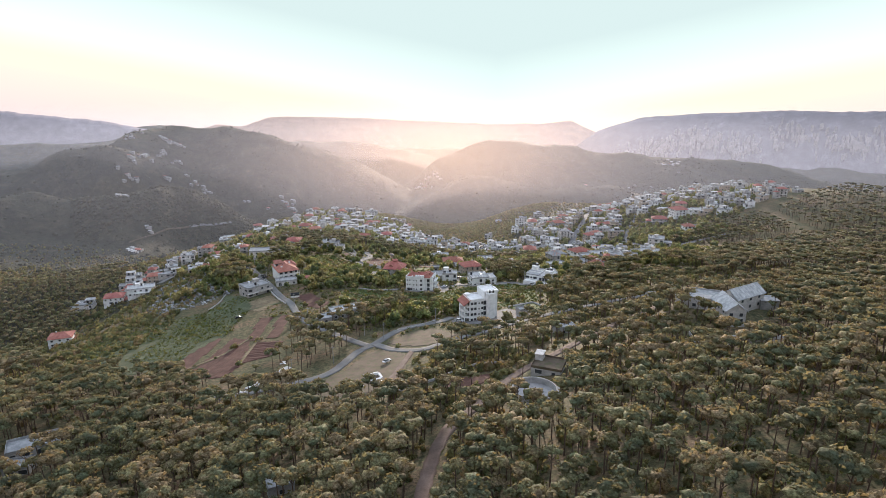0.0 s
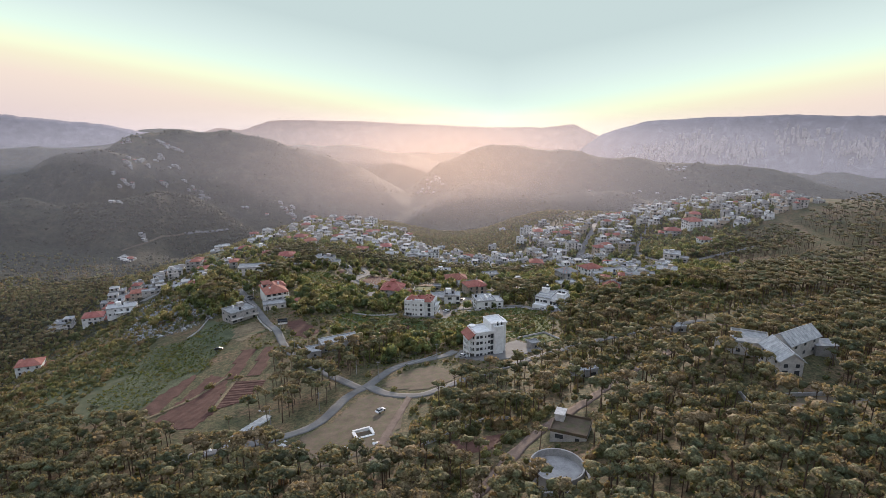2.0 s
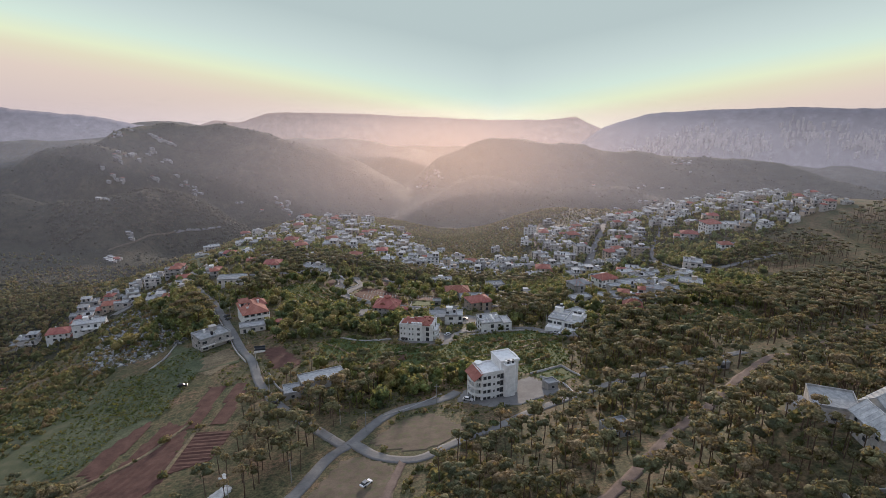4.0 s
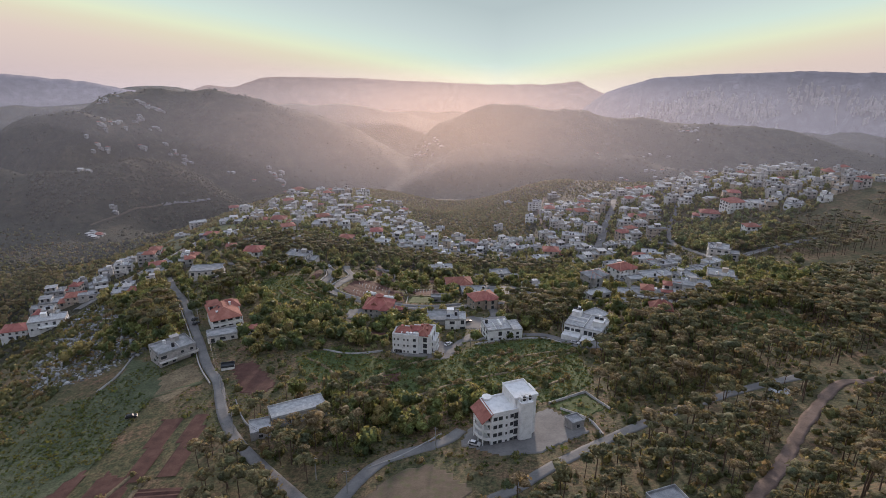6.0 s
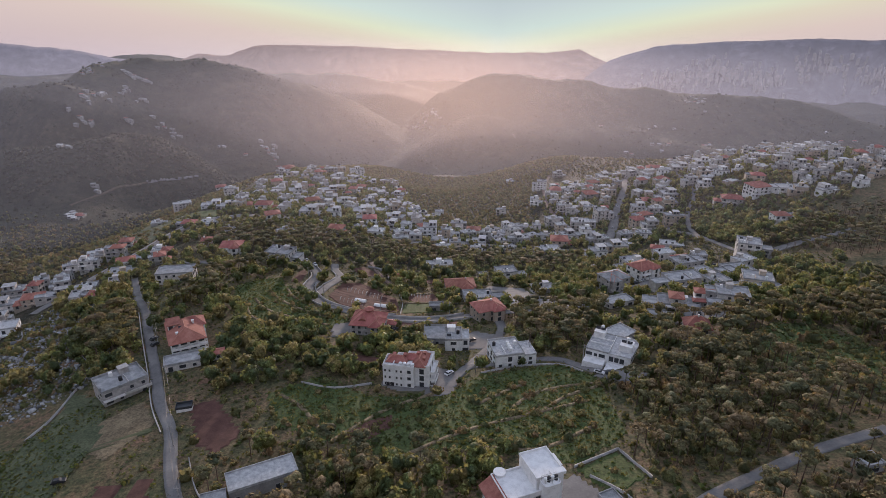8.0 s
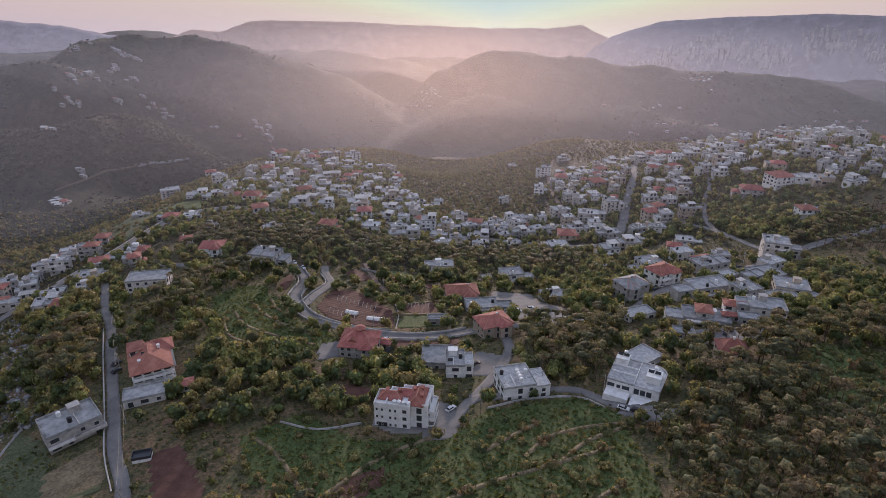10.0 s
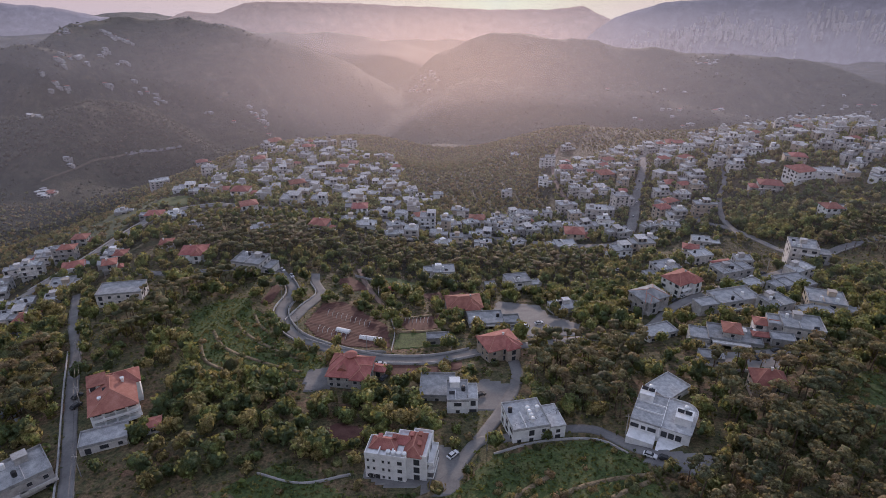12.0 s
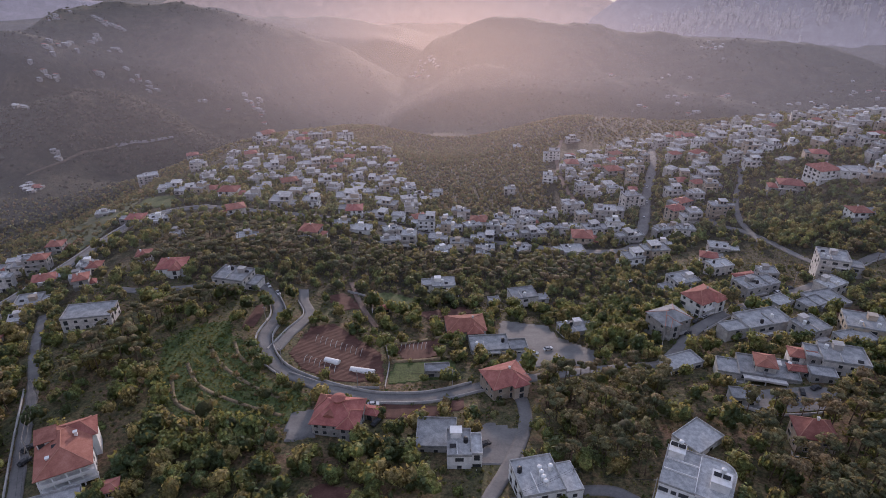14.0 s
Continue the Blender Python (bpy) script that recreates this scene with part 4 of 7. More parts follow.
        n = max(2, int(w / 4.5))
        for k in range(n + 1):
            bm = bmesh.new()
            u = -w / 2 + 0.2 + (w - 0.4) * k / n
            box(bm, u - 0.2, u + 0.2, -d / 2 - 1.87, -d / 2 - 1.5, -sink, h)
            part("column", bm, M_WHITE, top)
        if roof == "hip":
            bm = bmesh.new()
            box(bm, -w / 2 - 0.3, w / 2 + 0.3, -d / 2 - 2.4, -d / 2 - 0.56, h, h + 0.2)
            part("awning", bm, M_TILE, top)
    KEEP_OUT.append((x, y, max(w, d) * 0.62))
    return top



def apartment(x, y, turn):
    """Four-storey white apartment block with a taller stair tower, corner balconies and a red lean-to roof."""
    top = thing("apartment_block", "white four-storey apartment block with stair tower and terracotta lean-to roof", "building", on_ground(x, y, turn))
    st = 3.1
    h = 4 * st
    bm = bmesh.new()
    box(bm, -7.7, 6.4, -4.8, 5.0, -4, h)
    part("wall", bm, M_WHITE, top)
    bm = bmesh.new()
    box(bm, 1.2, 9.2, -3.6, 6.2, h + 0.002, h + 3.4)
    box(bm, 6.404, 9.2, -3.6, 6.2, -4, h)
    part("upper_block", bm, M_WHITE, top)
    # smooth stair tower with rounded front corners
    bm = bmesh.new()
    n = 6
    ring = [(2.0, -3.7), (2.0, -5.6)] + [(3.0 - math.cos(math.pi / 2 * k / n), -5.6 - math.sin(math.pi / 2 * k / n)) for k in range(1, n + 1)]
    ring += [(5.9 + math.sin(math.pi / 2 * k / n), -5.6 - math.cos(math.pi / 2 * k / n)) for k in range(n + 1)] + [(6.9, -3.7)]
    lo, hi = [bm.verts.new((*q, -4)) for q in ring], [bm.verts.new((*q, h + 3.5)) for q in ring]
    bm.faces.new(hi)
    for k in range(len(ring)):
        j = (k + 1) % len(ring)
        bm.faces.new((lo[k], lo[j], hi[j], hi[k]))
    bmesh.ops.recalc_face_normals(bm, faces=bm.faces)
    part("stair_tower", bm, M_WHITE, top)
    roof = part("roof", parapet(14.1, 9.8, 0.8, 0.22, 0.1), (M_WHITE,), top, "flat white roof with parapet and grey stains")
    roof.location = (-0.65, 0.1, h + 0.22)
    bm = bmesh.new()
    rod(bm, (-5.2, 5.0, h - 0.4), (-5.2, 5.0, h + 1.0), 1.7, 1.7, 18)
    part("round_bay", bm, M_WHITE, top)
    upper = part("upper_roof", parapet(8.0, 9.8, 0.7, 0.22, 0.15), M_WHITE, top)
    upper.location = (5.2, 1.3, h + 3.62)
    bm = bmesh.new()
    box(bm, 5.5, 9.7, -3.9, -2.0, h + 3.404, h + 4.3)
    box(bm, 9.35, 9.9, -1.5, 3.2, -3.9, h + 4.25)
    part("cornice_block", bm, M_WHITE, top)
    # tank stand on the tower: rails round white and black tanks
    bm = bmesh.new()
    for u in (2.3, 4.4, 6.5):
        for v in (-5.9, -4.0):
            rod(bm, (u, v, h + 3.5), (u, v, h + 5.0), 0.06, 0.06, 6)
    for v in (-5.9, -4.0):
        rod(bm, (2.3, v, h + 5.0), (6.5, v, h + 5.0), 0.06, 0.06, 6)
    part("tank_rail", bm, M_METAL, top)
    for k, me in enumerate((TANK, BLACK_TANK, TANK, BLACK_TANK)):
        ob = part("water_tank", me, None, top)
        ob.location, ob.scale = (2.9 + 1.05 * k, -4.9, h + 3.5), (0.65, 0.65, 0.8)
    bm = bmesh.new()
    pts = ((-11.2, -5.2, h - 2.2), (-7.2, -5.2, h + 0.7), (-7.2, 5.2, h + 0.7), (-11.2, 5.2, h - 2.2))
    lo = [bm.verts.new(q) for q in pts]
    hi = [bm.verts.new((q[0], q[1], q[2] + 0.25)) for q in pts]
    bm.faces.new(hi)
    bm.faces.new(lo[::-1])
    for k in range(4):
        bm.faces.new((lo[k], lo[(k + 1) % 4], hi[(k + 1) % 4], hi[k]))
    part("lean_to_roof", bm, M_TILE, top, "sloping terracotta tiled lean-to roof")
    for fl in range(1, 4):
        bm = bmesh.new()
        n = 14
        arc = [(-7.7 - 3.6 * math.sin(math.pi * k / n) ** 0.6, -4.9 + 9.8 * k / n) for k in range(n + 1)]
        for lo_z, hi_z in ((-0.2, 0.0), (0.0, 0.95)):
            for (ax, ay), (bx, by) in zip(arc, arc[1:]):
                inner = -7.65 if lo_z < 0 else None
                q = [(ax, ay), (bx, by), (inner if inner else bx + 0.15, by), (inner if inner else ax + 0.15, ay)]
                low = [bm.verts.new((*p, lo_z)) for p in q]
                up = [bm.verts.new((*p, hi_z)) for p in q]
                bm.faces.new(up)
                bm.faces.new(low[::-1])
                for k in range(4):
                    bm.faces.new((low[k], low[(k + 1) % 4], up[(k + 1) % 4], up[k]))
        ob = part("balcony", bm, M_WHITE, top, "rounded white balcony")
        ob.location.z = fl * st - 0.15
    for v in (-3.8, 0.0, 3.8):
        bm = bmesh.new()
        box(bm, -10.4, -10.05, v - 0.17, v + 0.17, -3, h - 1.6)
        part("column", bm, M_WHITE, top)
    for fl in range(4):
        for u, kind in ((-6.3, "small"), (-4.4, "small"), (-2.2, "slit"), (-0.2, "small")):
            part("window", WINDOWS[kind], None, top).matrix_basis = pose(u, -4.8, fl * st + 0.9)
        for v in (-2.8, 0.2, 3.0):
            part("window", WINDOWS["tall"], None, top).matrix_basis = pose(-7.7, v, fl * st + 0.2, 0, 0, -90)
        part("window", WINDOWS["tall"], None, top).matrix_basis = pose(1.3, -4.8, fl * st + 0.2)
    KEEP_OUT.append((x, y, 14))
    field("yard_1", "pale paved yard round an apartment block", [(4, 308), (17, 300), (29, 299), (49, 312), (45, 320), (38, 332), (30, 326), (20, 326), (8, 320)], M_ROAD, 0.36, 1.2, category="yard")


apartment(20, 313.5, 20)
house(44, 316, 5, 4.5, 1, 25, label="small concrete garage hut beside a paved yard", wall=M_CONC, sink=1.5, clutter=False, name="hut", seed=2)

NEAR = "houses among the gardens"
def villa(x, y, turn):
    """White three-storey villa; red roof planes between stepped terrace parapets along its back edge."""
    top = thing("villa", "white three-storey villa with red tiled roofs and stepped terrace parapets", "house", on_ground(x, y, turn, 0.3), NEAR)
    h = 9.2
    for i, (x0, x1, y0, y1) in enumerate(((-9, -5, -5, 2.6), (-4.996, -1, -5, 4.4), (-0.996, 3.4, -5, 6.2), (3.404, 9.2, -3.4, 7.6))):
        bm = bmesh.new()
        box(bm, x0, x1, y0, y1, -3, h)
        part("wall", bm, M_WHITE, top)
        part("terrace", parapet(x1 - x0, y1 - y0, 1.0, 0.2, 0.04), M_WHITE, top).location = ((x0 + x1) / 2, (y0 + y1) / 2, h + 0.22 + 0.004 * i)
    for bx, by, w, d, rise in ((-4.2, 0.2, 8.0, 5.0, 1.9), (5.0, 1.2, 5.4, 10.0, 2.3), (1.4, 2.4, 6.0, 3.6, 1.8)):
        bm, ends = hip_roof(w, d, rise, 0.25)
        ob = part("roof", bm, M_TILE, top, "red tiled hipped roof")
        ob.location = (bx, by, h + 0.75)
        part("ridge", ridge_caps(ends, w, d), M_RIDGE, ob)
    for u, v in ((-5.6, 1.0), (-1.4, 1.4), (3.6, 3.4), (6.6, 0.2), (6.0, 4.0)):
        bm = bmesh.new()
        box(bm, u - 0.5, u + 0.5, v - 0.7, v + 0.7, h + 1.0, h + 2.7)
        box(bm, u - 0.65, u + 0.65, v - 0.85, v + 0.85, h + 2.7, h + 2.85)
        part("dormer", bm, M_TILE, top)
    for k in range(4):
        part("water_tank", TANK, None, top).location = (-2.0 + 1.6 * k, -3.9, h + 0.25)
    for fl in range(3):
        for u, kind in ((-8.0, "slit"), (-6.2, "slit"), (-3.4, "slit"), (-1.6, "slit"), (1.6, "small")):
            part("window", WINDOWS[kind], None, top).matrix_basis = pose(u, -5, fl * 3.05 + 1.0)
        part("window", WINDOWS["tall"], None, top).matrix_basis = pose(6.3, -3.4, fl * 3.05 + 0.3)
        for v in (-2.4, 0.6):
            part("window", WINDOWS["slit"], None, top).matrix_basis = pose(-9, v, fl * 3.05 + 1.0, 0, 0, -90)
        for v in (-1.0, 3.6):
            part("window", WINDOWS["tall"], None, top).matrix_basis = pose(9.2, v, fl * 3.05 + 0.3, 0, 0, 90)
        part("balcony", balcony(8.5, 1.9), M_WHITE, top).matrix_basis = pose(9.2, 2.0, fl * 3.05 + 0.1, 0, 0, 90)
    bm = bmesh.new()
    box(bm, -8.0, -4.5, -5.05, -4.95, 0.0, 2.3)
    part("garage_door", bm, M_BLACK, top, "dark garage opening")
    KEEP_OUT.append((x, y, 11))


villa(-15.5, 394.5, -11)
field("yard_3", "pale concrete apron round a white villa", [(-27, 392), (-18, 386), (-4, 388), (2, 396), (4, 404), (-4, 408), (-8, 398), (-24, 400)], M_ROAD, 0.34, 1.3, category="yard")
def gallery_house(x, y, turn):
    """White house with a long red roof, a roof room and columned galleries across its front."""
    top = thing("house", "white house with red roof, roof room and columned front galleries", "house", on_ground(x, y, turn), NEAR)
    w, d, st, h = 14.0, 19.0, 2.8, 8.4
    bm = bmesh.new()
    box(bm, -w / 2, w / 2, -d / 2, d / 2, -3, h)
    box(bm, w / 2 - 4, w / 2 + 1.6, d / 2 - 8.5, d / 2 - 0.5, -3, h - 0.01)
    part("wall", bm, M_WHITE, top)
    bm, ends = hip_roof(w + 0.6, d + 2.4, 3.6, 0.4)
    roof = part("roof", bm, M_TILE, top, "long hipped roof of red tiles")
    roof.location = (0, -1.0, h + 0.22)
    part("ridge", ridge_caps(ends, w + 0.6, d + 2.4), M_RIDGE, roof)
    bm, ends = hip_roof(11.0, 8.4, 3.0, 0.4)
    side = part("side_roof", bm, M_TILE, top)
    side.location = (3.4, d / 2 - 4.4, h + 0.23)
    part("ridge", ridge_caps(ends, 11.0, 8.4), M_RIDGE, side)
    bm = bmesh.new()
    box(bm, -6.6, -1.6, 0.6, 5.4, h + 0.3, h + 3.0)
    room = part("roof_room", bm, M_WHITE, top)
    bm = bmesh.new()
    q = [(-7.1, 0.0, h + 3.0), (-1.0, 0.0, h + 3.0), (-1.0, 5.9, h + 4.0), (-7.1, 5.9, h + 4.0)]
    lo, hi = [bm.verts.new(c) for c in q], [bm.verts.new((c[0], c[1], c[2] + 0.25)) for c in q]
    bm.faces.new(hi)
    bm.faces.new(lo[::-1])
    for k in range(4):
        bm.faces.new((lo[k], lo[(k + 1) % 4], hi[(k + 1) % 4], hi[k]))
    part("roof", bm, M_TILE, room)
    part("window", WINDOWS["tall"], None, room).matrix_basis = pose(-5.4, 0.6, h + 0.4)
    part("solar_heater", PANEL, None, top).matrix_basis = pose(-1.5, -2.6, h + 2.2)
    for u, v, z in ((3.8, 0.5, 2.2), (-3.6, -6.4, 1.4)):
        bm = bmesh.new()
        box(bm, u - 0.45, u + 0.45, v - 0.45, v + 0.45, h + z - 0.6, h + z + 1.3)
        box(bm, u - 0.6, u + 0.6, v - 0.6, v + 0.6, h + z + 1.3, h + z + 1.45)
        part("chimney", bm, M_WHITE, top)
    for fl in range(3):
        bm = bmesh.new()
        z = fl * st
        box(bm, -w / 2, w / 2 + 0.8, -d / 2 - 2.4, -d / 2 - 0.004, z - 0.35, z)
        box(bm, -w / 2, w / 2 + 0.8, -d / 2 - 2.4, -d / 2 - 2.25, z + 0.004, z + 0.75)
        part("gallery", bm, M_WHITE, top)
        for k in range(4):
            part("window", WINDOWS["wide"], None, top).matrix_basis = pose(-5.2 + 3.5 * k, -d / 2, z + 0.5)
        for v in (-6, -2, 2, 6):
            part("window", WINDOWS["small"], None, top).matrix_basis = pose(w / 2, v - 3, z + 0.9, 0, 0, 90)
    for k in range(5):
        bm = bmesh.new()
        u = -w / 2 + 0.2 + (w + 0.4) * k / 4
        box(bm, u - 0.2, u + 0.2, -d / 2 - 2.22, -d / 2 - 1.85, -3, h)
        part("column", bm, M_WHITE, top)
    KEEP_OUT.append((x, y, 13))


def stone_house(x, y, turn):
    """Pale stone house under a broad many-faced red roof with gablets and a round lantern."""
    top = thing("house", "pale stone house with broad dusky red roof and round lantern", "house", on_ground(x, y, turn, -1.6), NEAR)
    w, d, st, h = 15.0, 13.0, 2.65, 8.0
    bm = bmesh.new()
    box(bm, -w / 2, w / 2, -d / 2, d / 2, -3, h)
    box(bm, 2.0, w / 2 + 0.4, -d / 2 - 1.4, 0, -3, h - 0.02)
    part("wall", bm, M_WALL, top)
    bm, ends = hip_roof(w, d, 4.6, 0.7)
    roof = part("roof", bm, M_TILE, top, "hipped roof of dusky red tiles")
    roof.location.z = h + 0.22
    part("ridge", ridge_caps(ends, w, d), M_RIDGE, roof)
    for bx, by, bw, bd, rise in ((4.9, -3.6, 6.2, 8.6, 2.6), (-5.0, 3.5, 6.0, 7.0, 2.4)):
        bm, ends = hip_roof(bw, bd, rise, 0.5)
        ob = part("side_roof", bm, M_TILE, top)
        ob.location = (bx, by, h + 0.3)
        part("ridge", ridge_caps(ends, bw, bd), M_RIDGE, ob)
    # a front gablet with a dark opening
    bm = bmesh.new()
    f = [bm.verts.new(c) for c in ((-4.6, -5.0, h + 0.7), (0.6, -5.0, h + 0.7), (-0.4, -5.0, h + 2.2), (-2.0, -5.0, h + 3.1), (-3.6, -5.0, h + 2.2))]
    b = [bm.verts.new((v.co.x * 0.6 - 0.8, 0.5, v.co.z + 0.5)) for v in f]
    bm.faces.new(f)
    for k in range(5):
        bm.faces.new((f[k], b[k], b[(k + 1) % 5], f[(k + 1) % 5]))
    bmesh.ops.recalc_face_normals(bm, faces=bm.faces)
    gablet = part("gablet", bm, M_TILE, top)
    bm = bmesh.new()
    box(bm, -3.6, -0.4, -5.06, -4.98, h + 0.9, h + 1.6)
    part("opening", bm, M_BLACK, gablet)
    bm = bmesh.new()
    rod(bm, (0.2, 1.0, h + 2.0), (0.2, 1.0, h + 5.2), 2.1, 2.1, 16)
    rod(bm, (0.2, 1.0, h + 5.2), (0.2, 1.0, h + 6.2), 2.5, 0.3, 16)
    part("lantern", bm, M_TILE, top, "round tiled roof lantern")
    for fl in range(3):
        for u in (-6.0, -3.2, 0.0, 3.6, 6.2):
            front = -d / 2 - 1.4 if u > 2 else -d / 2
            part("window", WINDOWS["slit" if u == 0 else "small"], None, top).matrix_basis = pose(u, front, fl * st + 0.9)
        for v in (-3, 2):
            part("window", WINDOWS["small"], None, top).matrix_basis = pose(-w / 2, v, fl * st + 0.9, 0, 0, -90)
            part("window", WINDOWS["tall"], None, top).matrix_basis = pose(w / 2 + (0.4 if v < 0 else 0), v, fl * st + 0.3, 0, 0, 90)
    KEEP_OUT.append((x, y, 11))


def panel_house(x, y, turn):
    """Large white flat-roofed house on two levels with roof huts, solar heaters and garage terraces in front."""
    top = thing("house", "large white flat-roofed house with solar panels and garages", "house", on_ground(x, y, turn), NEAR)
    w, d, h = 19.0, 15.5, 6.4
    bm = bmesh.new()
    box(bm, -w / 2, 0, -d / 2, d / 2, -4, h)
    box(bm, 0.004, w / 2 - 0.5, -d / 2 + 0.8, d / 2, -4, h - 0.3)
    part("wall", bm, M_WHITE, top)
    bm = parapet(9.5, d, 0.5, 0.22, 0.12)
    part("roof", bm, M_PALE, top, "flat screeded roof with low parapet").location = (-w / 4, 0, h + 0.22)
    # the other half of the roof ends in a rounded back corner
    bm = bmesh.new()
    ring = [(0.1, -d / 2 + 0.7), (9.2, -d / 2 + 0.7)] + [(5.2 + 4.6 * math.cos(a), d / 2 - 4.2 + 4.6 * math.sin(a)) for a in np.linspace(0, math.pi / 2, 9)] + [(0.1, d / 2 + 0.4)]
    lo, hi = [bm.verts.new((*q, h - 0.298)) for q in ring], [bm.verts.new((*q, h - 0.05)) for q in ring]
    bm.faces.new(hi)
    for k in range(len(ring)):
        j = (k + 1) % len(ring)
        bm.faces.new((lo[k], lo[j], hi[j], hi[k]))
    for (ax, ay), (bx, by) in zip(ring[1:], ring[2:]):
        dv = Vector((bx - ax, by - ay))
        box(bm, 0, dv.length, -0.12, 0.1, h - 0.046, h + 0.75, pose(ax, ay, 0, 0, 0, math.degrees(math.atan2(dv.y, dv.x))))
    bmesh.ops.recalc_face_normals(bm, faces=bm.faces)
    part("roof", bm, M_PALE, top, "flat roof with a rounded parapet")
    for k, (x0, x1, y0, y1) in enumerate(((-9.0, -4.6, 3.2, 7.2), (3.4, 8.4, -3.4, 1.6))):
        bm = bmesh.new()
        box(bm, x0, x1, y0, y1, h + (0.222 if k == 0 else -0.046), h + 2.7)
        box(bm, x0 - 0.15, x1 + 0.15, y0 - 0.15, y1 + 0.15, h + 2.704, h + 2.9)
        part("roof_hut", bm, M_WHITE, top)
    for x0, x1, y0, y1 in ((-9.2, -0.2, -2.0, -1.8), (-9.2, -0.2, 2.4, 2.6), (-0.1, 0.1, -d / 2 + 0.3, d / 2 - 0.4)):
        bm = bmesh.new()
        box(bm, x0, x1, y0, y1, h + 0.222, h + 0.75)
        part("dividing_wall", bm, M_WHITE, top)
    for u, v in ((-7.9, 5.4), (-5.7, 5.4), (4.6, -0.9), (7.0, -0.9)):
        part("solar_heater", PANEL, None, top).location = (u, v, h + 2.9)
    for u, v in ((-6.2, 6.4), (6.0, 0.9)):
        part("water_tank", TANK, None, top).location = (u, v, h + 2.9)
    bm = bmesh.new()
    box(bm, -9.5, -1.0, -d / 2 - 5.0, -d / 2 - 0.004, -4, 2.7)
    box(bm, -9.5, -1.0, -d / 2 - 5.0, -d / 2 - 4.8, 2.704, 3.3)
    part("garage", bm, M_WHITE, top, "white garage terrace")
    bm = bmesh.new()
    box(bm, -0.2, 9.0, -d / 2 - 6.0, -d / 2 + 0.79, -4, 1.9)
    part("garage", bm, M_WHITE, top, "white garage terrace")
    for u, kind in ((-8.0, "wide"), (-5.2, "small"), (-2.6, "wide")):
        part("window", WINDOWS[kind], None, top).matrix_basis = pose(u, -d / 2, 3.7)
    for u in (1.2, 3.4, 5.6):
        part("window", WINDOWS["tall"], None, top).matrix_basis = pose(u, -d / 2 + 0.8, 2.6)
    for v in (-5, -1, 3):
        part("window", WINDOWS["small"], None, top).matrix_basis = pose(-w / 2, v, 3.6, 0, 0, -90)
        part("window", WINDOWS["wide"], None, top).matrix_basis = pose(w / 2 - 0.5, v, 3.4, 0, 0, 90)
    KEEP_OUT.extend([(x, y, 12), (x - 4, y - 9, 7), (x + 4, y - 9, 7)])


gallery_house(-116.3, 425.0, 28)
stone_house(-37.2, 446.5, -7)
panel_house(70.9, 412.7, -28)
tanked = house(25.5, 415.4, 12.6, 13.3, 2, 12, "flat", M_WHITE, "white flat-roofed two-storey house with water tanks", seed=4, group=NEAR, hut=False)
for k in range(4):
    part("water_tank", TANK, None, tanked).location = (1.2, -3.6 + 1.75 * k, 6.42)
house(80, 434, 13, 10, 1, 35, "flat", M_WHITE, "low building with bright white flat roof behind pines", seed=6, group=NEAR, clutter=False)
house(-127.7, 389, 16.8, 12.5, 2, 44, "flat", M_WALL, "weathered two-storey house with stained flat roof and balconies", seed=7, group=NEAR, balconies=2, wing=False, sides="flrb")
house(-111, 407, 14, 7.5, 1, 22, "flat", M_WALL, "low outbuilding with pale flat roof beside a lane", seed=9, group=NEAR, clutter=False)
house(-98, 413, 4.6, 4.2, 1, 20, "hip", M_WALL, "small outbuilding with faded red roof", seed=10, group=NEAR, clutter=False)
house(-27, 452, 5, 4, 1, -14, "hip", M_BUFF, "small stone annex with orange tiled roof", seed=12, group=NEAR, clutter=False)
house(9, 525, 17.5, 13, 2, 6, "hip", M_WALL, "pale house with broad red hipped roof", seed=13, group=NEAR)
house(22, 472.5, 15, 12, 3, 22, "hip", M_BUFF, "stone house with orange-red hipped roof above a road", seed=14, group=NEAR, lift=-2)
house(-1, 583, 13, 10, 2, 4, "flat", M_WHITE, "white square two-storey house with flat roof", seed=15, group=NEAR)
house(42, 570, 14, 11, 2, 12, "flat", M_WALL, "grey two-storey house with stepped flat roof", seed=16, group=NEAR, balconies=1)
house(19, 509, 17, 11, 1, 5, "flat", M_WALL, "long low building with pale flat roof", seed=17, group=NEAR)
house(60, 526, 13, 9, 1, 12, "flat", M_WALL, "low pale house with flat roof beside a paved yard", seed=54, group=NEAR)
house(3.2, 431, 7.5, 11, 2, 0, "flat", M_WHITE, "small white two-storey house with roof tanks beside a yard", seed=18, group=NEAR)
house(-4, 440, 13, 13, 1, -2, "flat", M_CONC, "low concrete building with broad bare roof slab", seed=19, group=NEAR, clutter=False)
house(-4, 484, 10, 5, 1, 4, "flat", M_CONC, "low farm shed with sheet roof beside terraces", seed=20, group=NEAR, clutter=False)
house(113.5, 430, 11, 9, 2, -12, "hip", M_BUFF, "rose-coloured house with steep red hipped roof among pines", seed=21, group=NEAR, rise=4.0)
house(122, 473, 21, 12, 1, -16, "flat", M_WALL, "low rambling grey house with flat terraces", seed=22, group=NEAR)
house(121, 474, 7, 8, 2, -16, "hip", M_WALL, "narrow house wing with gabled red roof", seed=23, group=NEAR, clutter=False)
house(138, 477, 12, 6, 2, -16, "hip", M_WALL, "grey house wing with long dusky red roof", seed=24, group=NEAR, clutter=False)
house(150, 474, 16, 12, 2, -16, "flat", M_WALL, "grey flat-roofed house below a wooded slope", seed=25, group=NEAR)
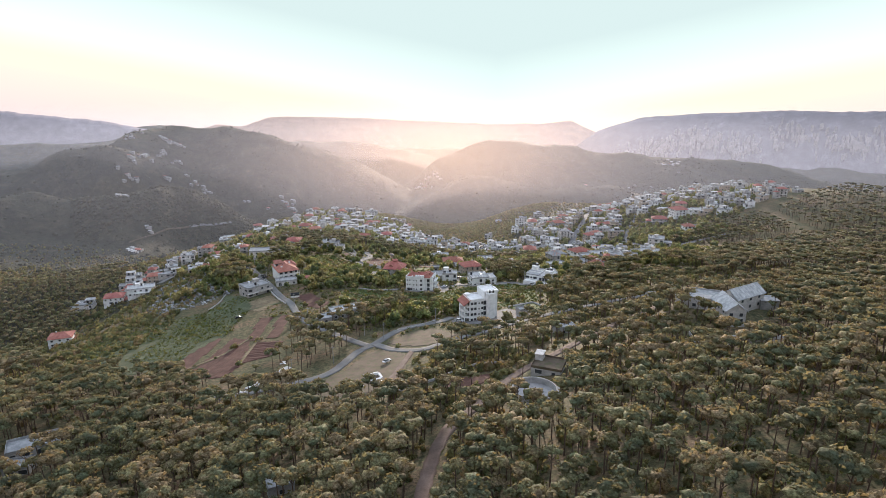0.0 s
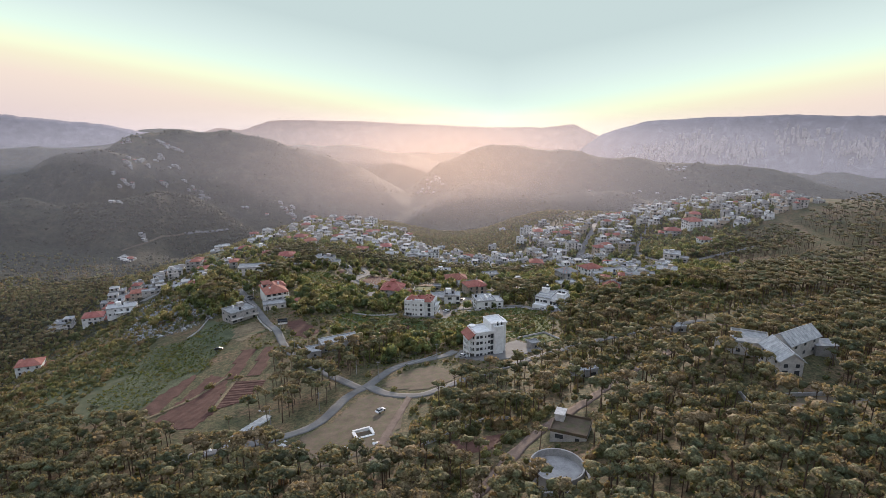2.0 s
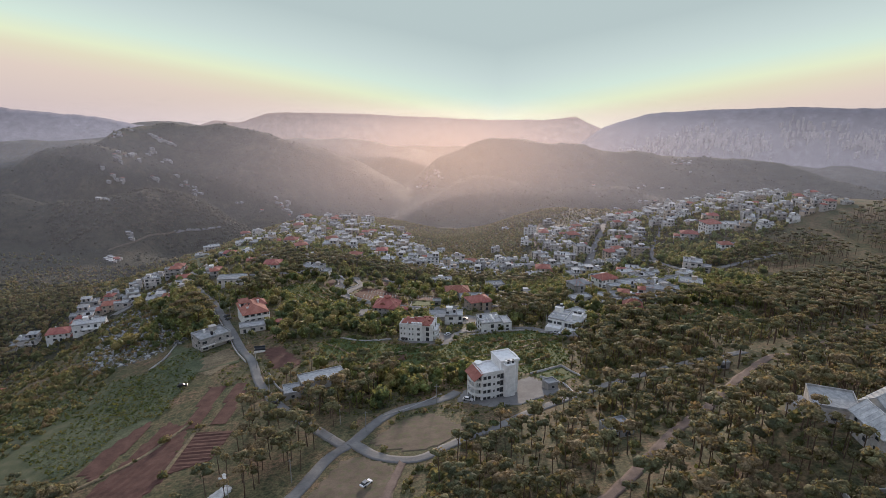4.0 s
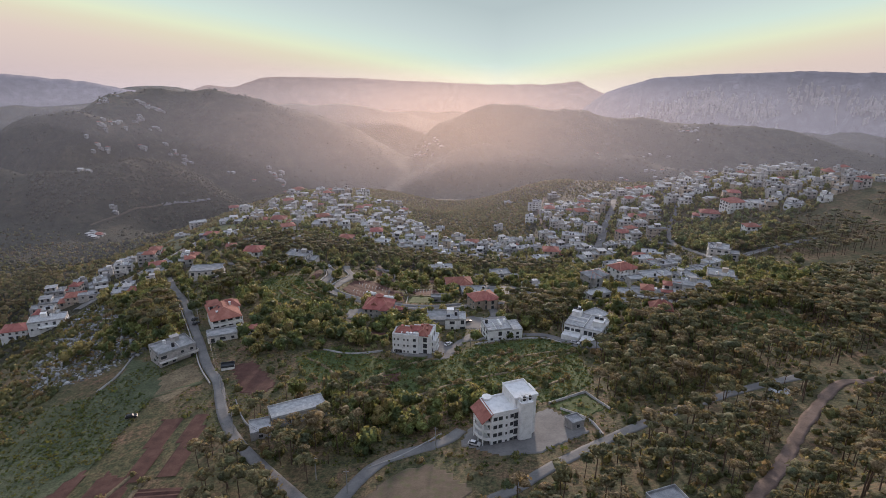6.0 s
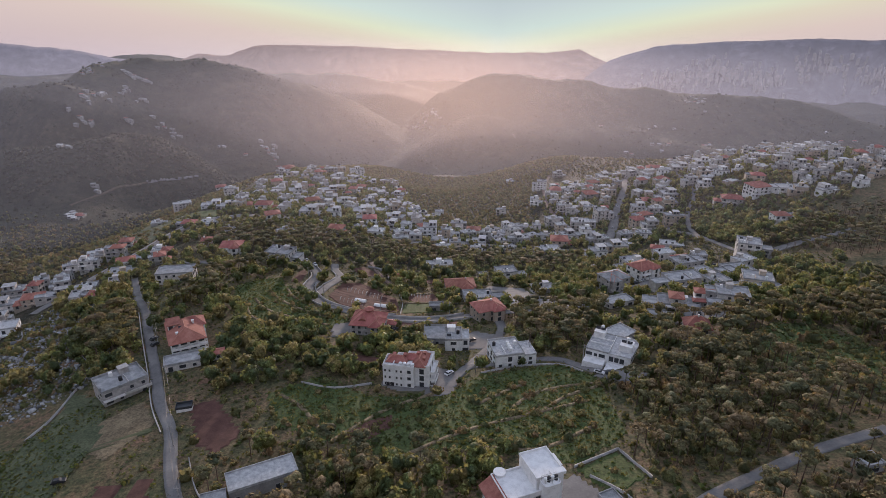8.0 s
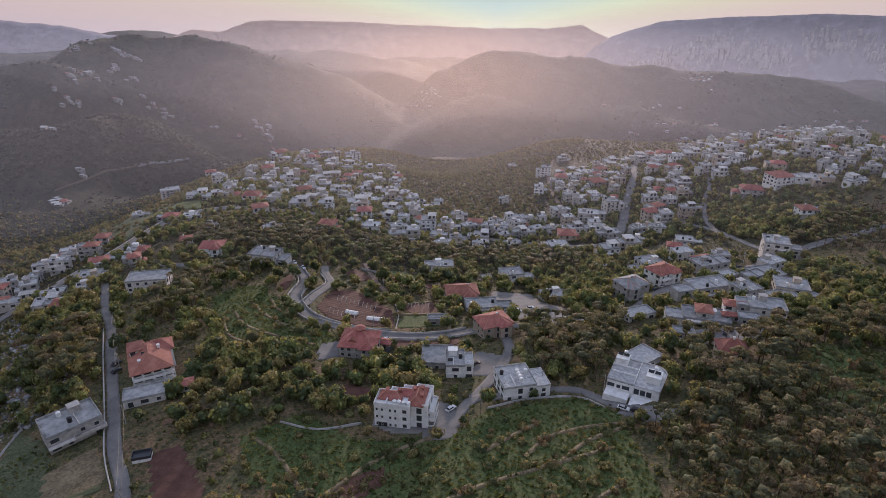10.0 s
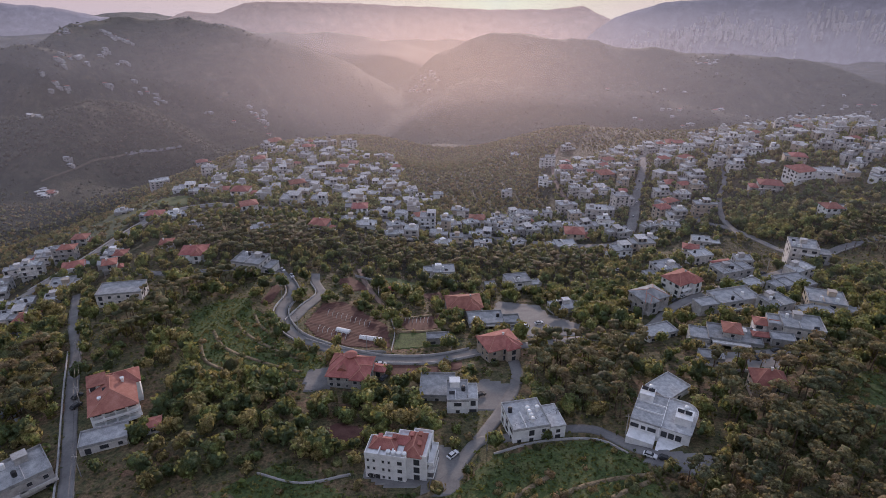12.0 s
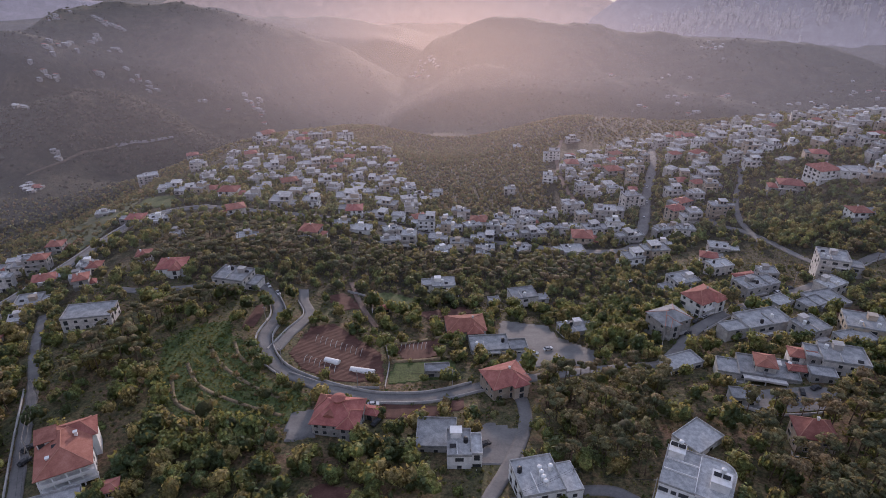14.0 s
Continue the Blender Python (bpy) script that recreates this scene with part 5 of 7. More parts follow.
house(101, 519, 15, 12, 3, 24, "hip", M_WALL, "three-storey grey house with pale pitched roof at a street bend", seed=26, group=NEAR, balconies=3, roofmat=M_SLAB)
house(126, 542, 16, 12.5, 3, 30, "hip", M_WHITE, "white three-storey house with red hipped roof and balconies", seed=27, group=NEAR, balconies=4)
house(140, 513, 22, 12, 2, 14, "flat", M_WALL, "long two-storey house with pale flat roof beside a street", seed=28, group=NEAR)
house(155, 503, 12, 11, 2, 20, "flat", M_WALL, "grey two-storey house with cluttered flat roof", seed=29, group=NEAR)
house(178, 503, 16, 13, 2, -20, "flat", M_BUFF, "buff two-storey house with flat roof", seed=30, group=NEAR)
house(184, 538, 17, 14, 1, 15, "flat", M_CONC, "low workshop with broad pale roof beside a street", seed=31, group=NEAR, clutter=False)
house(210, 578, 15, 14, 4, -20, "flat", M_WALL, "four-storey apartment house with balconies and red awning", seed=32, group=NEAR, balconies=6)
house(160, 562, 15, 12, 2, 18, "flat", M_CONC, "unfinished concrete house with bare flat roof", seed=33, group=NEAR)
house(132, 580, 14, 12, 2, 18, "flat", M_WALL, "grey house with flat roof on the village edge", seed=34, group=NEAR)
house(-109, 561, 17, 13, 2, -14, "flat", M_WALL, "two-storey stone house with pale flat roof above a hairpin bend", seed=35, group=NEAR)
house(-161.5, 521, 21, 12, 2, 10, "flat", M_WALL, "old two-storey house with wide grey flat roof", seed=36, group=NEAR, clutter=False)
house(-146, 575, 14, 12, 2, 6, "hip", M_WHITE, "white house with red hipped roof among trees", seed=37, group=NEAR, balconies=1)
house(-56, 331.5, 20, 8, 1, 26, "flat", M_CONC, "half-ruined concrete building with ragged flat roof", seed=38, group=NEAR, clutter=False, storey=4.6, roofmat=M_PALE)
house(-67, 321, 7, 8, 1, 20, "flat", M_CONC, "roofless concrete annex with pale sloping walls beside a lane", seed=39, group=NEAR, clutter=False)
house(57, 264, 9, 7, 1, 20, "flat", M_CONC, "small unfinished concrete house among pines", seed=40, group=NEAR, clutter=False)
house(119, 325, 6, 5, 1, 10, "flat", M_CONC, "small pale hut among pines", seed=41, group=NEAR, clutter=False)
for x, y, w, d, fl, turn, tint, words in (
    (94, 484, 15, 8, 1, 20, M_WALL, "low pale-roofed building above a street bend"),
    (105, 456, 9, 6, 1, -10, M_CONC, "open concrete carport among pines"),
    (139, 467, 9, 6, 1, -14, M_CONC, "low grey shed with sheet roof beside a yard"),
    (169, 494, 15, 9, 1, 12, M_WALL, "low grey house with broad flat roof"),
    (176, 535, 13, 8, 1, 24, M_CONC, "grey flat workshop along a street"),
    (195, 553, 14, 9, 2, 26, M_WALL, "two-storey grey house along a street"),
    (163, 540, 10, 8, 1, 24, M_WALL, "small pale house above a street"),
    (161, 600, 13, 9, 2, 14, M_WALL, "pale two-storey house on the village edge"),
    (26, 566, 6, 5, 1, 8, M_CONC, "small grey garden shed behind houses"),
):
    house(x, y, w, d, fl, turn, "flat", tint, words, seed=int(x * 3 + y), group=NEAR, clutter=fl > 1, wing=False, roofmat=M_PALE if tint is M_WALL else None)
house(133, 471, 8, 3.5, 1, -14, "hip", M_WALL, "lean-to with dusky red roof over a terrace", seed=81, group=NEAR, clutter=False)
house(163, 572, 12, 9, 2, 15, "hip", M_WALL, "pale house with faded orange tiled roof", seed=82, group=NEAR, clutter=False)
WEST = "houses on the western slope"
house(-265, 503, 22, 11, 2, 22, "flat", M_WHITE, "long white two-storey house with pale flat roof", seed=42, group=WEST, lift=1)
house(-295, 512, 16, 13, 2, 18, "hip", M_WHITE, "white house with red hipped roof on a slope", seed=43, group=WEST, lift=1)
house(-330, 525, 15, 12, 2, 15, "flat", M_WALL, "grey house with flat roof and rooftop hut", seed=44, group=WEST)
house(-275, 403, 15, 12, 2, 20, "hip", M_WHITE, "white house with red roof on the lower slope", seed=45, group=WEST)
house(-300, 560, 16, 11, 2, 20, "flat", M_WALL, "grey terraced house with flat roof", seed=46, group=WEST)
house(-278, 556, 13, 10, 2, 20, "hip", M_BUFF, "buff house with red roof in a terrace", seed=47, group=WEST)
house(-258, 552, 14, 9, 1, 24, "flat", M_WALL, "low grey house along a street", seed=48, group=WEST)
house(-316, 590, 14, 10, 2, 20, "flat", M_WALL, "pale house with flat roof", seed=49, group=WEST)
house(-148, 191, 16, 9, 1, 30, "flat", M_CONC, "low concrete shed with pale roof among pines", seed=50, group=WEST, clutter=False)
house(-142, 175, 8, 6, 1, 15, "flat", M_CONC, "small grey outbuilding among pines", seed=51, group=WEST, clutter=False)
house(-45, 143, 7, 5, 1, 25, "flat", M_CONC, "small concrete hut hidden among pines", seed=52, group=WEST, clutter=False)


def gable_wing(parent, x, y, z, w, d, h, rise, turn, name="wing", roofmat=None):
    bm = bmesh.new()
    box(bm, -w / 2, w / 2, -d / 2, d / 2, -5, h)
    a = [bm.verts.new(p) for p in ((-w / 2, -d / 2, h), (w / 2, -d / 2, h), (0, -d / 2, h + rise))]
    b = [bm.verts.new(p) for p in ((-w / 2, d / 2, h), (w / 2, d / 2, h), (0, d / 2, h + rise))]
    bm.faces.new(a)
    bm.faces.new(b[::-1])
    bm.faces.new((a[1], b[1], b[2], a[2]))
    bm.faces.new((b[0], a[0], a[2], b[2]))
    wing = part(name, bm, M_WALL, parent)
    wing.matrix_basis = pose(x, y, z, 0, 0, turn)
    bm = bmesh.new()
    for s in (-1, 1):
        q = [Vector((s * (w / 2 + 0.6), -d / 2 - 0.6, h - 0.25)), Vector((0, -d / 2 - 0.6, h + rise + 0.12)), Vector((0, d / 2 + 0.6, h + rise + 0.12)), Vector((s * (w / 2 + 0.6), d / 2 + 0.6, h - 0.25))]
        lo = [bm.verts.new(p) for p in q]
        hi = [bm.verts.new(p + Vector((0, 0, 0.25))) for p in q]
        bm.faces.new(hi)
        bm.faces.new(lo)
        for k in range(4):
            bm.faces.new((lo[k], lo[(k + 1) % 4], hi[(k + 1) % 4], hi[k]))
        n = int(d / 1.6)
        for k in range(n + 1):
            v = -d / 2 - 0.5 + (d + 1.0) * k / n
            rod(bm, (s * (w / 2 + 0.6), v, h + 0.04), (0, v, h + rise + 0.41), 0.07, 0.07, 4)
    rod(bm, (0, -d / 2 - 0.6, h + rise + 0.4), (0, d / 2 + 0.6, h + rise + 0.4), 0.16, 0.16, 6)
    bmesh.ops.recalc_face_normals(bm, faces=bm.faces)
    part("roof", bm, roofmat or M_PALE, wing, "pale grey pitched roof")
    for fl in range(2):
        for k, u in enumerate((-w * 0.25, w * 0.25)):
            ob = part("window", WINDOWS["tall" if fl == 0 else "small"], None, wing)
            ob.matrix_basis = pose(u, -d / 2, 0.6 + fl * 3.2)
        for k in range(3):
            for s in (-1, 1):
                ob = part("window", WINDOWS["small"], None, wing)
                ob.matrix_basis = pose(s * w / 2, (k - 1) * d / 3.2, 1 + fl * 3.2, 0, 0, 90 * s)
    return wing


def gabled_mansion():
    top = thing("gabled_house", "unfinished grey stone house with several pitched metal roofs among pines", "house", pose(112.8, 224, 35.2))
    gable_wing(top, 0, 0, 0, 7.6, 14, 6.0, 2.8, -2)
    gable_wing(top, 11.2, 12.6, 0, 8.0, 17.5, 6.0, 2.9, -60)
    bm = bmesh.new()
    m = pose(-2.8, 16, 0, 0, 0, -22)
    box(bm, -6, 6, -6, 6, -9, 4.0, m)
    wing = part("wing", bm, M_WALL, top)
    ob = part("roof", parapet(12, 12, 0.6, 0.25, 0.1), M_PALE, wing, "pale flat roof with parapet")
    ob.matrix_basis = m @ pose(0, 0, 4.24)
    for fl in range(2):
        for k in range(3):
            ob = part("window", WINDOWS["wide" if fl == 0 else "small"], None, wing)
            ob.matrix_basis = m @ pose(-3.8 + 3.6 * k, -6, -2.6 + fl * 3.1)
    for (cx, cy, aw, ad, az, tn), tint in (((-11.6, 17, 4.0, 5.0, 2.8, -20), M_WALL), ((22.5, 14.0, 7.5, 6.0, 3.2, 28), M_CONC)):
        bm = bmesh.new()
        box(bm, cx - aw / 2, cx + aw / 2, cy - ad / 2, cy + ad / 2, -9, az)
        annex = part("annex", bm, tint, top)
        bm = bmesh.new()
        box(bm, cx - aw / 2 - 0.3, cx + aw / 2 + 0.3, cy - ad / 2 - 0.3, cy + ad / 2 + 0.3, az + 0.004, az + 0.25)
        part("roof", bm, M_SLAB, annex)
    # stair landing between the wings
    bm = bmesh.new()
    for k in range(5):
        box(bm, 3.9, 7.5, 2.2 + 0.5 * k, 2.7 + 0.5 * k - 0.004, -3, 0.4 + 0.3 * k)
    part("steps", bm, M_CONC, top)
    KEEP_OUT.extend([(112, 222, 7), (114, 230, 8), (122, 236, 9), (128, 240, 6), (109, 241, 8), (101, 241, 4), (135, 238, 5), (112, 208, 8), (116, 213, 7), (121, 224, 6), (110, 198, 6)])
    for k, (ax, ay, bx, by) in enumerate(((94, 214, 92, 196), (92, 196, 100, 194), (120, 206, 121, 190), (100, 206, 118, 206))):
        bm = bmesh.new()
        n = 8
        for j in range(n):
            u0, u1 = j / n, (j + 1) / n
            p, q = Vector((ax + (bx - ax) * u0, ay + (by - ay) * u0)), Vector((ax + (bx - ax) * u1, ay + (by - ay) * u1))
            zz = ground_z((p.x + q.x) / 2, (p.y + q.y) / 2)
            dv = (q - p).normalized()
            box(bm, 0, (q - p).length, -0.15, 0.15, -0.6, 1.3, pose(p.x, p.y, zz, 0, 0, math.degrees(math.atan2(dv.y, dv.x))))
        tagged(new("garden_wall", as_mesh("garden_wall", bm, M_CONC)), "low pale concrete garden wall among pines", "wall", "walls round the stone house")
    field("yard_2", "bare brown forecourt of the stone house", [(100, 206), (122, 206), (121, 190), (101, 194)], M_BARE, 0.22, category="yard")


gabled_mansion()


def reservoir(x, y):
    z = ground_z(x, y)
    top = thing("water_reservoir", "round open concrete water basin with grey rim", "basin", pose(x, y, z + 2.2))
    R, n = 7.2, 40
    bm = bmesh.new()
    prof = ((R + 0.15, -6.0), (R + 0.15, 1.6), (R - 0.25, 1.6), (R - 0.25, -0.6), (0.0, -0.6))
    rings = [[bm.verts.new((r * math.cos(2 * math.pi * k / n), r * math.sin(2 * math.pi * k / n), h)) for k in range(n)] for r, h in prof[:-1]]
    for a, b in zip(rings, rings[1:]):
        for k in range(n):
            bm.faces.new((a[k], a[(k + 1) % n], b[(k + 1) % n], b[k]))
    bm.faces.new(rings[-1])
    part("basin", bm, M_CONC, top)
    bm = bmesh.new()
    box(bm, 7.5, 8.6, -9, 3, -5, 0.4)
    box(bm, -9, 8.6, -9.6, -9.004, -5, 0.0)
    part("kerb", bm, M_CONC, top)
    KEEP_OUT.append((x, y, 12))
    pump = house(x + 9, y + 25, 11, 10, 1, -22, "flat", M_CONC, "small pump building with brown gravel roof and raised hut", 2, seed=60, clutter=False, roofmat=M_BARE, sides="fl")
    bm = bmesh.new()
    box(bm, -5.5, -2.6, 1.0, 5.0, -1, 5.6)
    box(bm, -5.7, -2.4, 0.8, 5.2, 5.6, 5.8)
    part("upper_hut", bm, M_WALL, pump)
    KEEP_OUT.append((x + 9, y + 25, 10))


reservoir(30, 178)

# ---- village ----
PROTO = {}


def village_house(x, y, w, floors, red, turn, group, label):
    """One of a family of village houses; alike ones share their meshes."""
    kind = (max(9, min(round(w / 3) * 3, 21)), floors, red)
    wallmat = (M_WALL, M_BUFF, M_WALL, M_CONC, M_WHITE)[(int(abs(x) * 7 + y)) % 5]
    key = (*kind, wallmat.name, int(abs(x) + y) % 2)
    m = on_ground(x, y, turn, 0.2)
    KEEP_OUT.append((x, y, kind[0] * 0.6))
    if key not in PROTO:
        PROTO[key] = house(x, y, (kind[0] - 0.5) * 0.86, max(8.0, kind[0] * (0.6 + 0.09 * (len(PROTO) % 3))), floors, turn, "hip" if red else "flat", wallmat, label, 4.5, seed=len(PROTO) + 70, group=group, balconies=floors - 1, sides="flr" if kind[0] < 18 else "fl", lift=0.2, roofmat=None if red else M_PALE)
        return PROTO[key]
    return tagged(copy_thing(PROTO[key], m), label, "house", group)


def quarter(group, rows, turn, wobble, seed):
    r = random.Random(seed)
    for row in rows:
        x, y, w, fl = row[:4]
        red = len(row) > 4
        words = ("one-storey", "two-storey", "three-storey", "four-storey")[fl - 1]
        label = f"{words} village house with red tiled roof" if red else f"pale {words} village house with flat concrete roof"
        village_house(x, y, w * 0.8, fl, red, turn + r.uniform(-wobble, wobble), group, label)


quarter('houses of the ridge village', ((-232, 595, 20, 1, 1), (-277, 647, 21, 1), (-263, 657, 15, 2, 1), (-282, 637, 15, 1, 1), (-211, 602, 13, 1), (-202, 597, 10, 1, 1), (-194, 570, 9, 2, 1), (-227, 699, 19, 1, 1), (-206, 687, 16, 1), (-279, 745, 14, 1), (-368, 1014, 26, 3), (-247, 810, 21, 1), (-263, 909, 19, 3), (-338, 1079, 21, 2, 1), (-222, 781, 17, 1), (-201, 779, 19, 1, 1)), 12, 18, 0)
quarter('houses of the ridge village', ((-176, 755, 23, 2, 1), (-150, 692, 18, 2, 1), (-126, 633, 14, 1), (-172, 641, 11, 1), (-171, 595, 8, 2, 1), (-155, 780, 19, 1), (-175, 880, 21, 2), (-141, 814, 21, 2, 1), (-125, 722, 22, 2), (-226, 1031, 17, 2), (-234, 1088, 30, 2, 1), (-190, 1047, 19, 3), (-187, 987, 16, 2), (-216, 874, 17, 1)), 12, 18, 1)
quarter('houses of the ridge village', ((-166, 1051, 17, 3), (-135, 1094, 21, 3), (-148, 1011, 21, 2), (-168, 977, 23, 2), (-141, 914, 28, 2), (-113, 836, 17, 2), (-128, 999, 16, 1), (-111, 981, 19, 1, 1), (-102, 1026, 20, 1), (-95, 971, 20, 1), (-78, 1065, 16, 2), (-58, 955, 18, 2), (-92, 896, 17, 1), (-71, 895, 24, 1), (-76, 816, 21, 1), (-35, 845, 15, 2)), 0, 18, 2)
quarter('houses of the ridge village', ((-46, 821, 11, 2), (-5, 839, 16, 2), (-104, 731, 20, 2), (-83, 766, 24, 2), (-69, 721, 18, 2, 1), (-45, 756, 17, 2), (-51, 723, 18, 1), (-73, 685, 12, 1), (-58, 678, 20, 1), (-88, 651, 19, 2, 1)), 0, 18, 3)
quarter('houses of the ridge village', ((-231, 545, 16, 1), (-218, 560, 17, 1), (-225, 526, 19, 1), (-209, 515, 15, 1, 1), (-205, 583, 13, 1), (-209, 537, 13, 1)), 16, 12, 10)
quarter('houses along the main street', ((-24, 662, 14, 3), (-6, 683, 16, 1), (9, 668, 16, 2), (31, 695, 17, 1), (12, 762, 15, 2), (34, 752, 11, 1, 1), (65, 759, 17, 2), (51, 705, 15, 1), (71, 706, 17, 2), (103, 695, 23, 2, 1), (91, 669, 24, 1), (67, 843, 10, 2), (102, 1093, 15, 1), (106, 867, 16, 3), (131, 972, 17, 4), (109, 767, 19, 3)), 4, 18, 4)
quarter('houses along the main street', ((169, 1064, 19, 2), (142, 934, 19, 2), (129, 814, 18, 3)), 4, 18, 5)
quarter('houses of the hillside village', ((151, 890, 18, 2), (184, 910, 18, 2, 1), (166, 851, 21, 2, 1), (153, 799, 15, 2), (132, 744, 28, 3), (173, 810, 13, 3), (156, 760, 17, 4), (199, 863, 13, 3), (208, 961, 23, 2), (231, 911, 18, 2), (193, 764, 19, 2), (179, 718, 17, 3, 1), (137, 684, 20, 2), (142, 647, 19, 2), (122, 635, 20, 2), (238, 820, 16, 2)), 10, 18, 6)
quarter('houses of the hillside village', ((227, 779, 24, 2), (205, 706, 17, 3), (256, 800, 15, 3), (261, 778, 17, 2), (250, 864, 16, 3), (263, 919, 18, 2, 1), (273, 877, 25, 2)), 10, 18, 7)
quarter('houses of the eastern rise', ((301, 867, 22, 2), (288, 803, 20, 2), (302, 795, 13, 2), (345, 908, 15, 3), (355, 890, 14, 3), (302, 757, 18, 2, 1), (286, 722, 26, 3, 1), (262, 718, 26, 2, 1), (271, 652, 17, 2, 1), (307, 715, 21, 1), (341, 760, 20, 2), (331, 771, 16, 2), (390, 844, 13, 2), (369, 868, 16, 1), (163, 619, 16, 2, 1), (180, 643, 18, 1)), -5, 18, 8)
quarter('houses of the eastern rise', ((177, 579, 16, 2), (311, 699, 16, 2)), -5, 18, 9)


JOINED = bmesh.new()      # the far houses past those that stand alone


def joined_house(x, y, w, floors, red, turn, r):
    m = on_ground(x, y, turn, 0.2)
    d, tone = w * r.uniform(0.65, 0.95), 0 if r.random() < 0.6 else 4
    blocks = [(0.0, 0.0, w * 0.85, d, floors * 3.0 + r.uniform(-0.3, 0.6))]
    s = r.choice((-1, 1))
    ww = w * r.uniform(0.3, 0.5)
    blocks.append((s * (w * 0.425 + ww / 2 + 0.01), r.uniform(-0.25, 0.2) * d, ww, d * r.uniform(0.5, 0.8), max(1, floors + r.choice((-1, -1, 0))) * 3.0 - 0.6))
    if not red and r.random() < 0.55:
        blocks.append((-s * w * r.uniform(0.1, 0.18), d * 0.14, w * 0.5, d * 0.6, blocks[0][4] + 2.9))
    for i, (cx, cy, bw, bd, h) in enumerate(blocks):
        z0 = -4 if i < 2 else blocks[0][4] + 0.3
        box(JOINED, cx - bw / 2, cx + bw / 2, cy - bd / 2, cy + bd / 2, z0, h, m, tone)
        if red and i == 0:
            a, b = bw / 2 + 0.5, bd / 2 + 0.5
            k = min(a, b)
            lo = [JOINED.verts.new(m @ Vector(p)) for p in ((-a, -b, h), (a, -b, h), (a, b, h), (-a, b, h))]
            hi = [JOINED.verts.new(m @ Vector(p)) for p in ((-a + k * 0.9, 0, h + bd * 0.25), (a - k * 0.9, 0, h + bd * 0.25))]
            for f in ((lo[0], lo[1], hi[1], hi[0]), (lo[1], lo[2], hi[1]), (lo[2], lo[3], hi[0], hi[1]), (lo[3], lo[0], hi[0])):
                JOINED.faces.new(f).material_index = 2
        else:
            box(JOINED, cx - bw / 2 - 0.25, cx + bw / 2 + 0.25, cy - bd / 2 - 0.25, cy + bd / 2 + 0.25, h, h + 0.28, m, 1)
            box(JOINED, cx - bw / 2, cx + bw / 2, cy - bd / 2 - 0.1, cy - bd / 2 + 0.1, h + 0.284, h + 0.8, m, tone)
            if r.random() < 0.7:
                u, v, q = cx + r.uniform(-0.3, 0.3) * bw, cy + r.uniform(-0.2, 0.3) * bd, r.choice((0.55, 0.7, 1.3))
                box(JOINED, u - q, u + q, v - q, v + q, h + 0.284, h + 0.3 + q * 1.7, m, r.choice((0, 1, 3)))
        n = max(1, int(bw / 3.6))
        for fl in range(int((h - max(z0, 0)) / 2.8)):
            z = max(z0, 0) + fl * 3.0
            for k in range(n):
                if r.random() < 0.2:
                    continue
                u, hw, tall = cx - bw / 2 + bw * (k + 0.5) / n, r.choice((0.5, 0.7, 1.2)), r.choice((1.9, 2.3))
                box(JOINED, u - hw, u + hw, cy - bd / 2 - 0.05, cy - bd / 2 + 0.1, z + (0.9 if tall < 2 else 0.2), z + tall, m, 3)
            if fl and i == 0 and r.random() < 0.6:
                u = r.uniform(-0.2, 0.1) * bw
                box(JOINED, u - bw * 0.25, u + bw * 0.3, -bd / 2 - 1.5, -bd / 2 - 0.06, z - 0.15, z, m, tone)
                box(JOINED, u - bw * 0.25, u + bw * 0.3, -bd / 2 - 1.5, -bd / 2 - 1.38, z + 0.004, z + 0.9, m, tone)
            for e in (-1, 1):
                box(JOINED, cx + e * bw / 2 - 0.05, cx + e * bw / 2 + 0.05, cy - 0.7, cy + 0.7, z + 0.9, z + 2.1, m, 3)


def infill(group, poly, spacing, seed, turn, red_share=0.15):
    r = random.Random(seed)
    xs, ys = [p[0] for p in poly], [p[1] for p in poly]
    taken = [(a, b, c) for a, b, c in KEEP_OUT]
    for _ in range(900):
        x, y = r.uniform(min(xs), max(xs)), r.uniform(min(ys), max(ys))
        if not inside(np.array([x]), np.array([y]), poly)[0]:
            continue
        w = r.choice((9, 12, 12, 12, 15))
        if any((x - a) ** 2 + (y - b) ** 2 < (c + w * spacing) ** 2 for a, b, c in taken):
            continue
        taken.append((x, y, w * 0.6))
        fl = r.choice((1, 2, 2, 2, 3))
        red = r.random() < red_share
        words = ("one-storey", "two-storey", "three-storey")[fl - 1]
        label = f"{words} village house with red tiled roof" if red else f"pale {words} village house with flat concrete roof"
        t = turn + r.uniform(-25, 25)
        if y < 760 and group != "houses of the ridge village":
            village_house(x, y, w, fl, red, t, group, label)
        else:
            joined_house(x, y, w, fl, red, t, r)
            KEEP_OUT.append((x, y, w * 0.55))


infill("houses of the hillside village", [(110, 690), (150, 660), (215, 700), (215, 740), (250, 760), (330, 760), (400, 780), (420, 900), (330, 960), (210, 980), (140, 960), (110, 860)], 0.55, 3, 10)
infill("houses of the ridge village", [(-215, 760), (-150, 710), (-60, 720), (-10, 740), (-20, 840), (-50, 960), (-70, 1080), (-200, 1080), (-240, 900)], 1.0, 4, 0)
infill("houses along the main street", [(-40, 650), (60, 660), (110, 690), (110, 760), (60, 770), (0, 740), (-40, 720)], 0.6, 5, 5)
infill("houses of the eastern rise", [(318, 690), (350, 680), (420, 700), (420, 780), (330, 760)], 0.8, 6, 10)
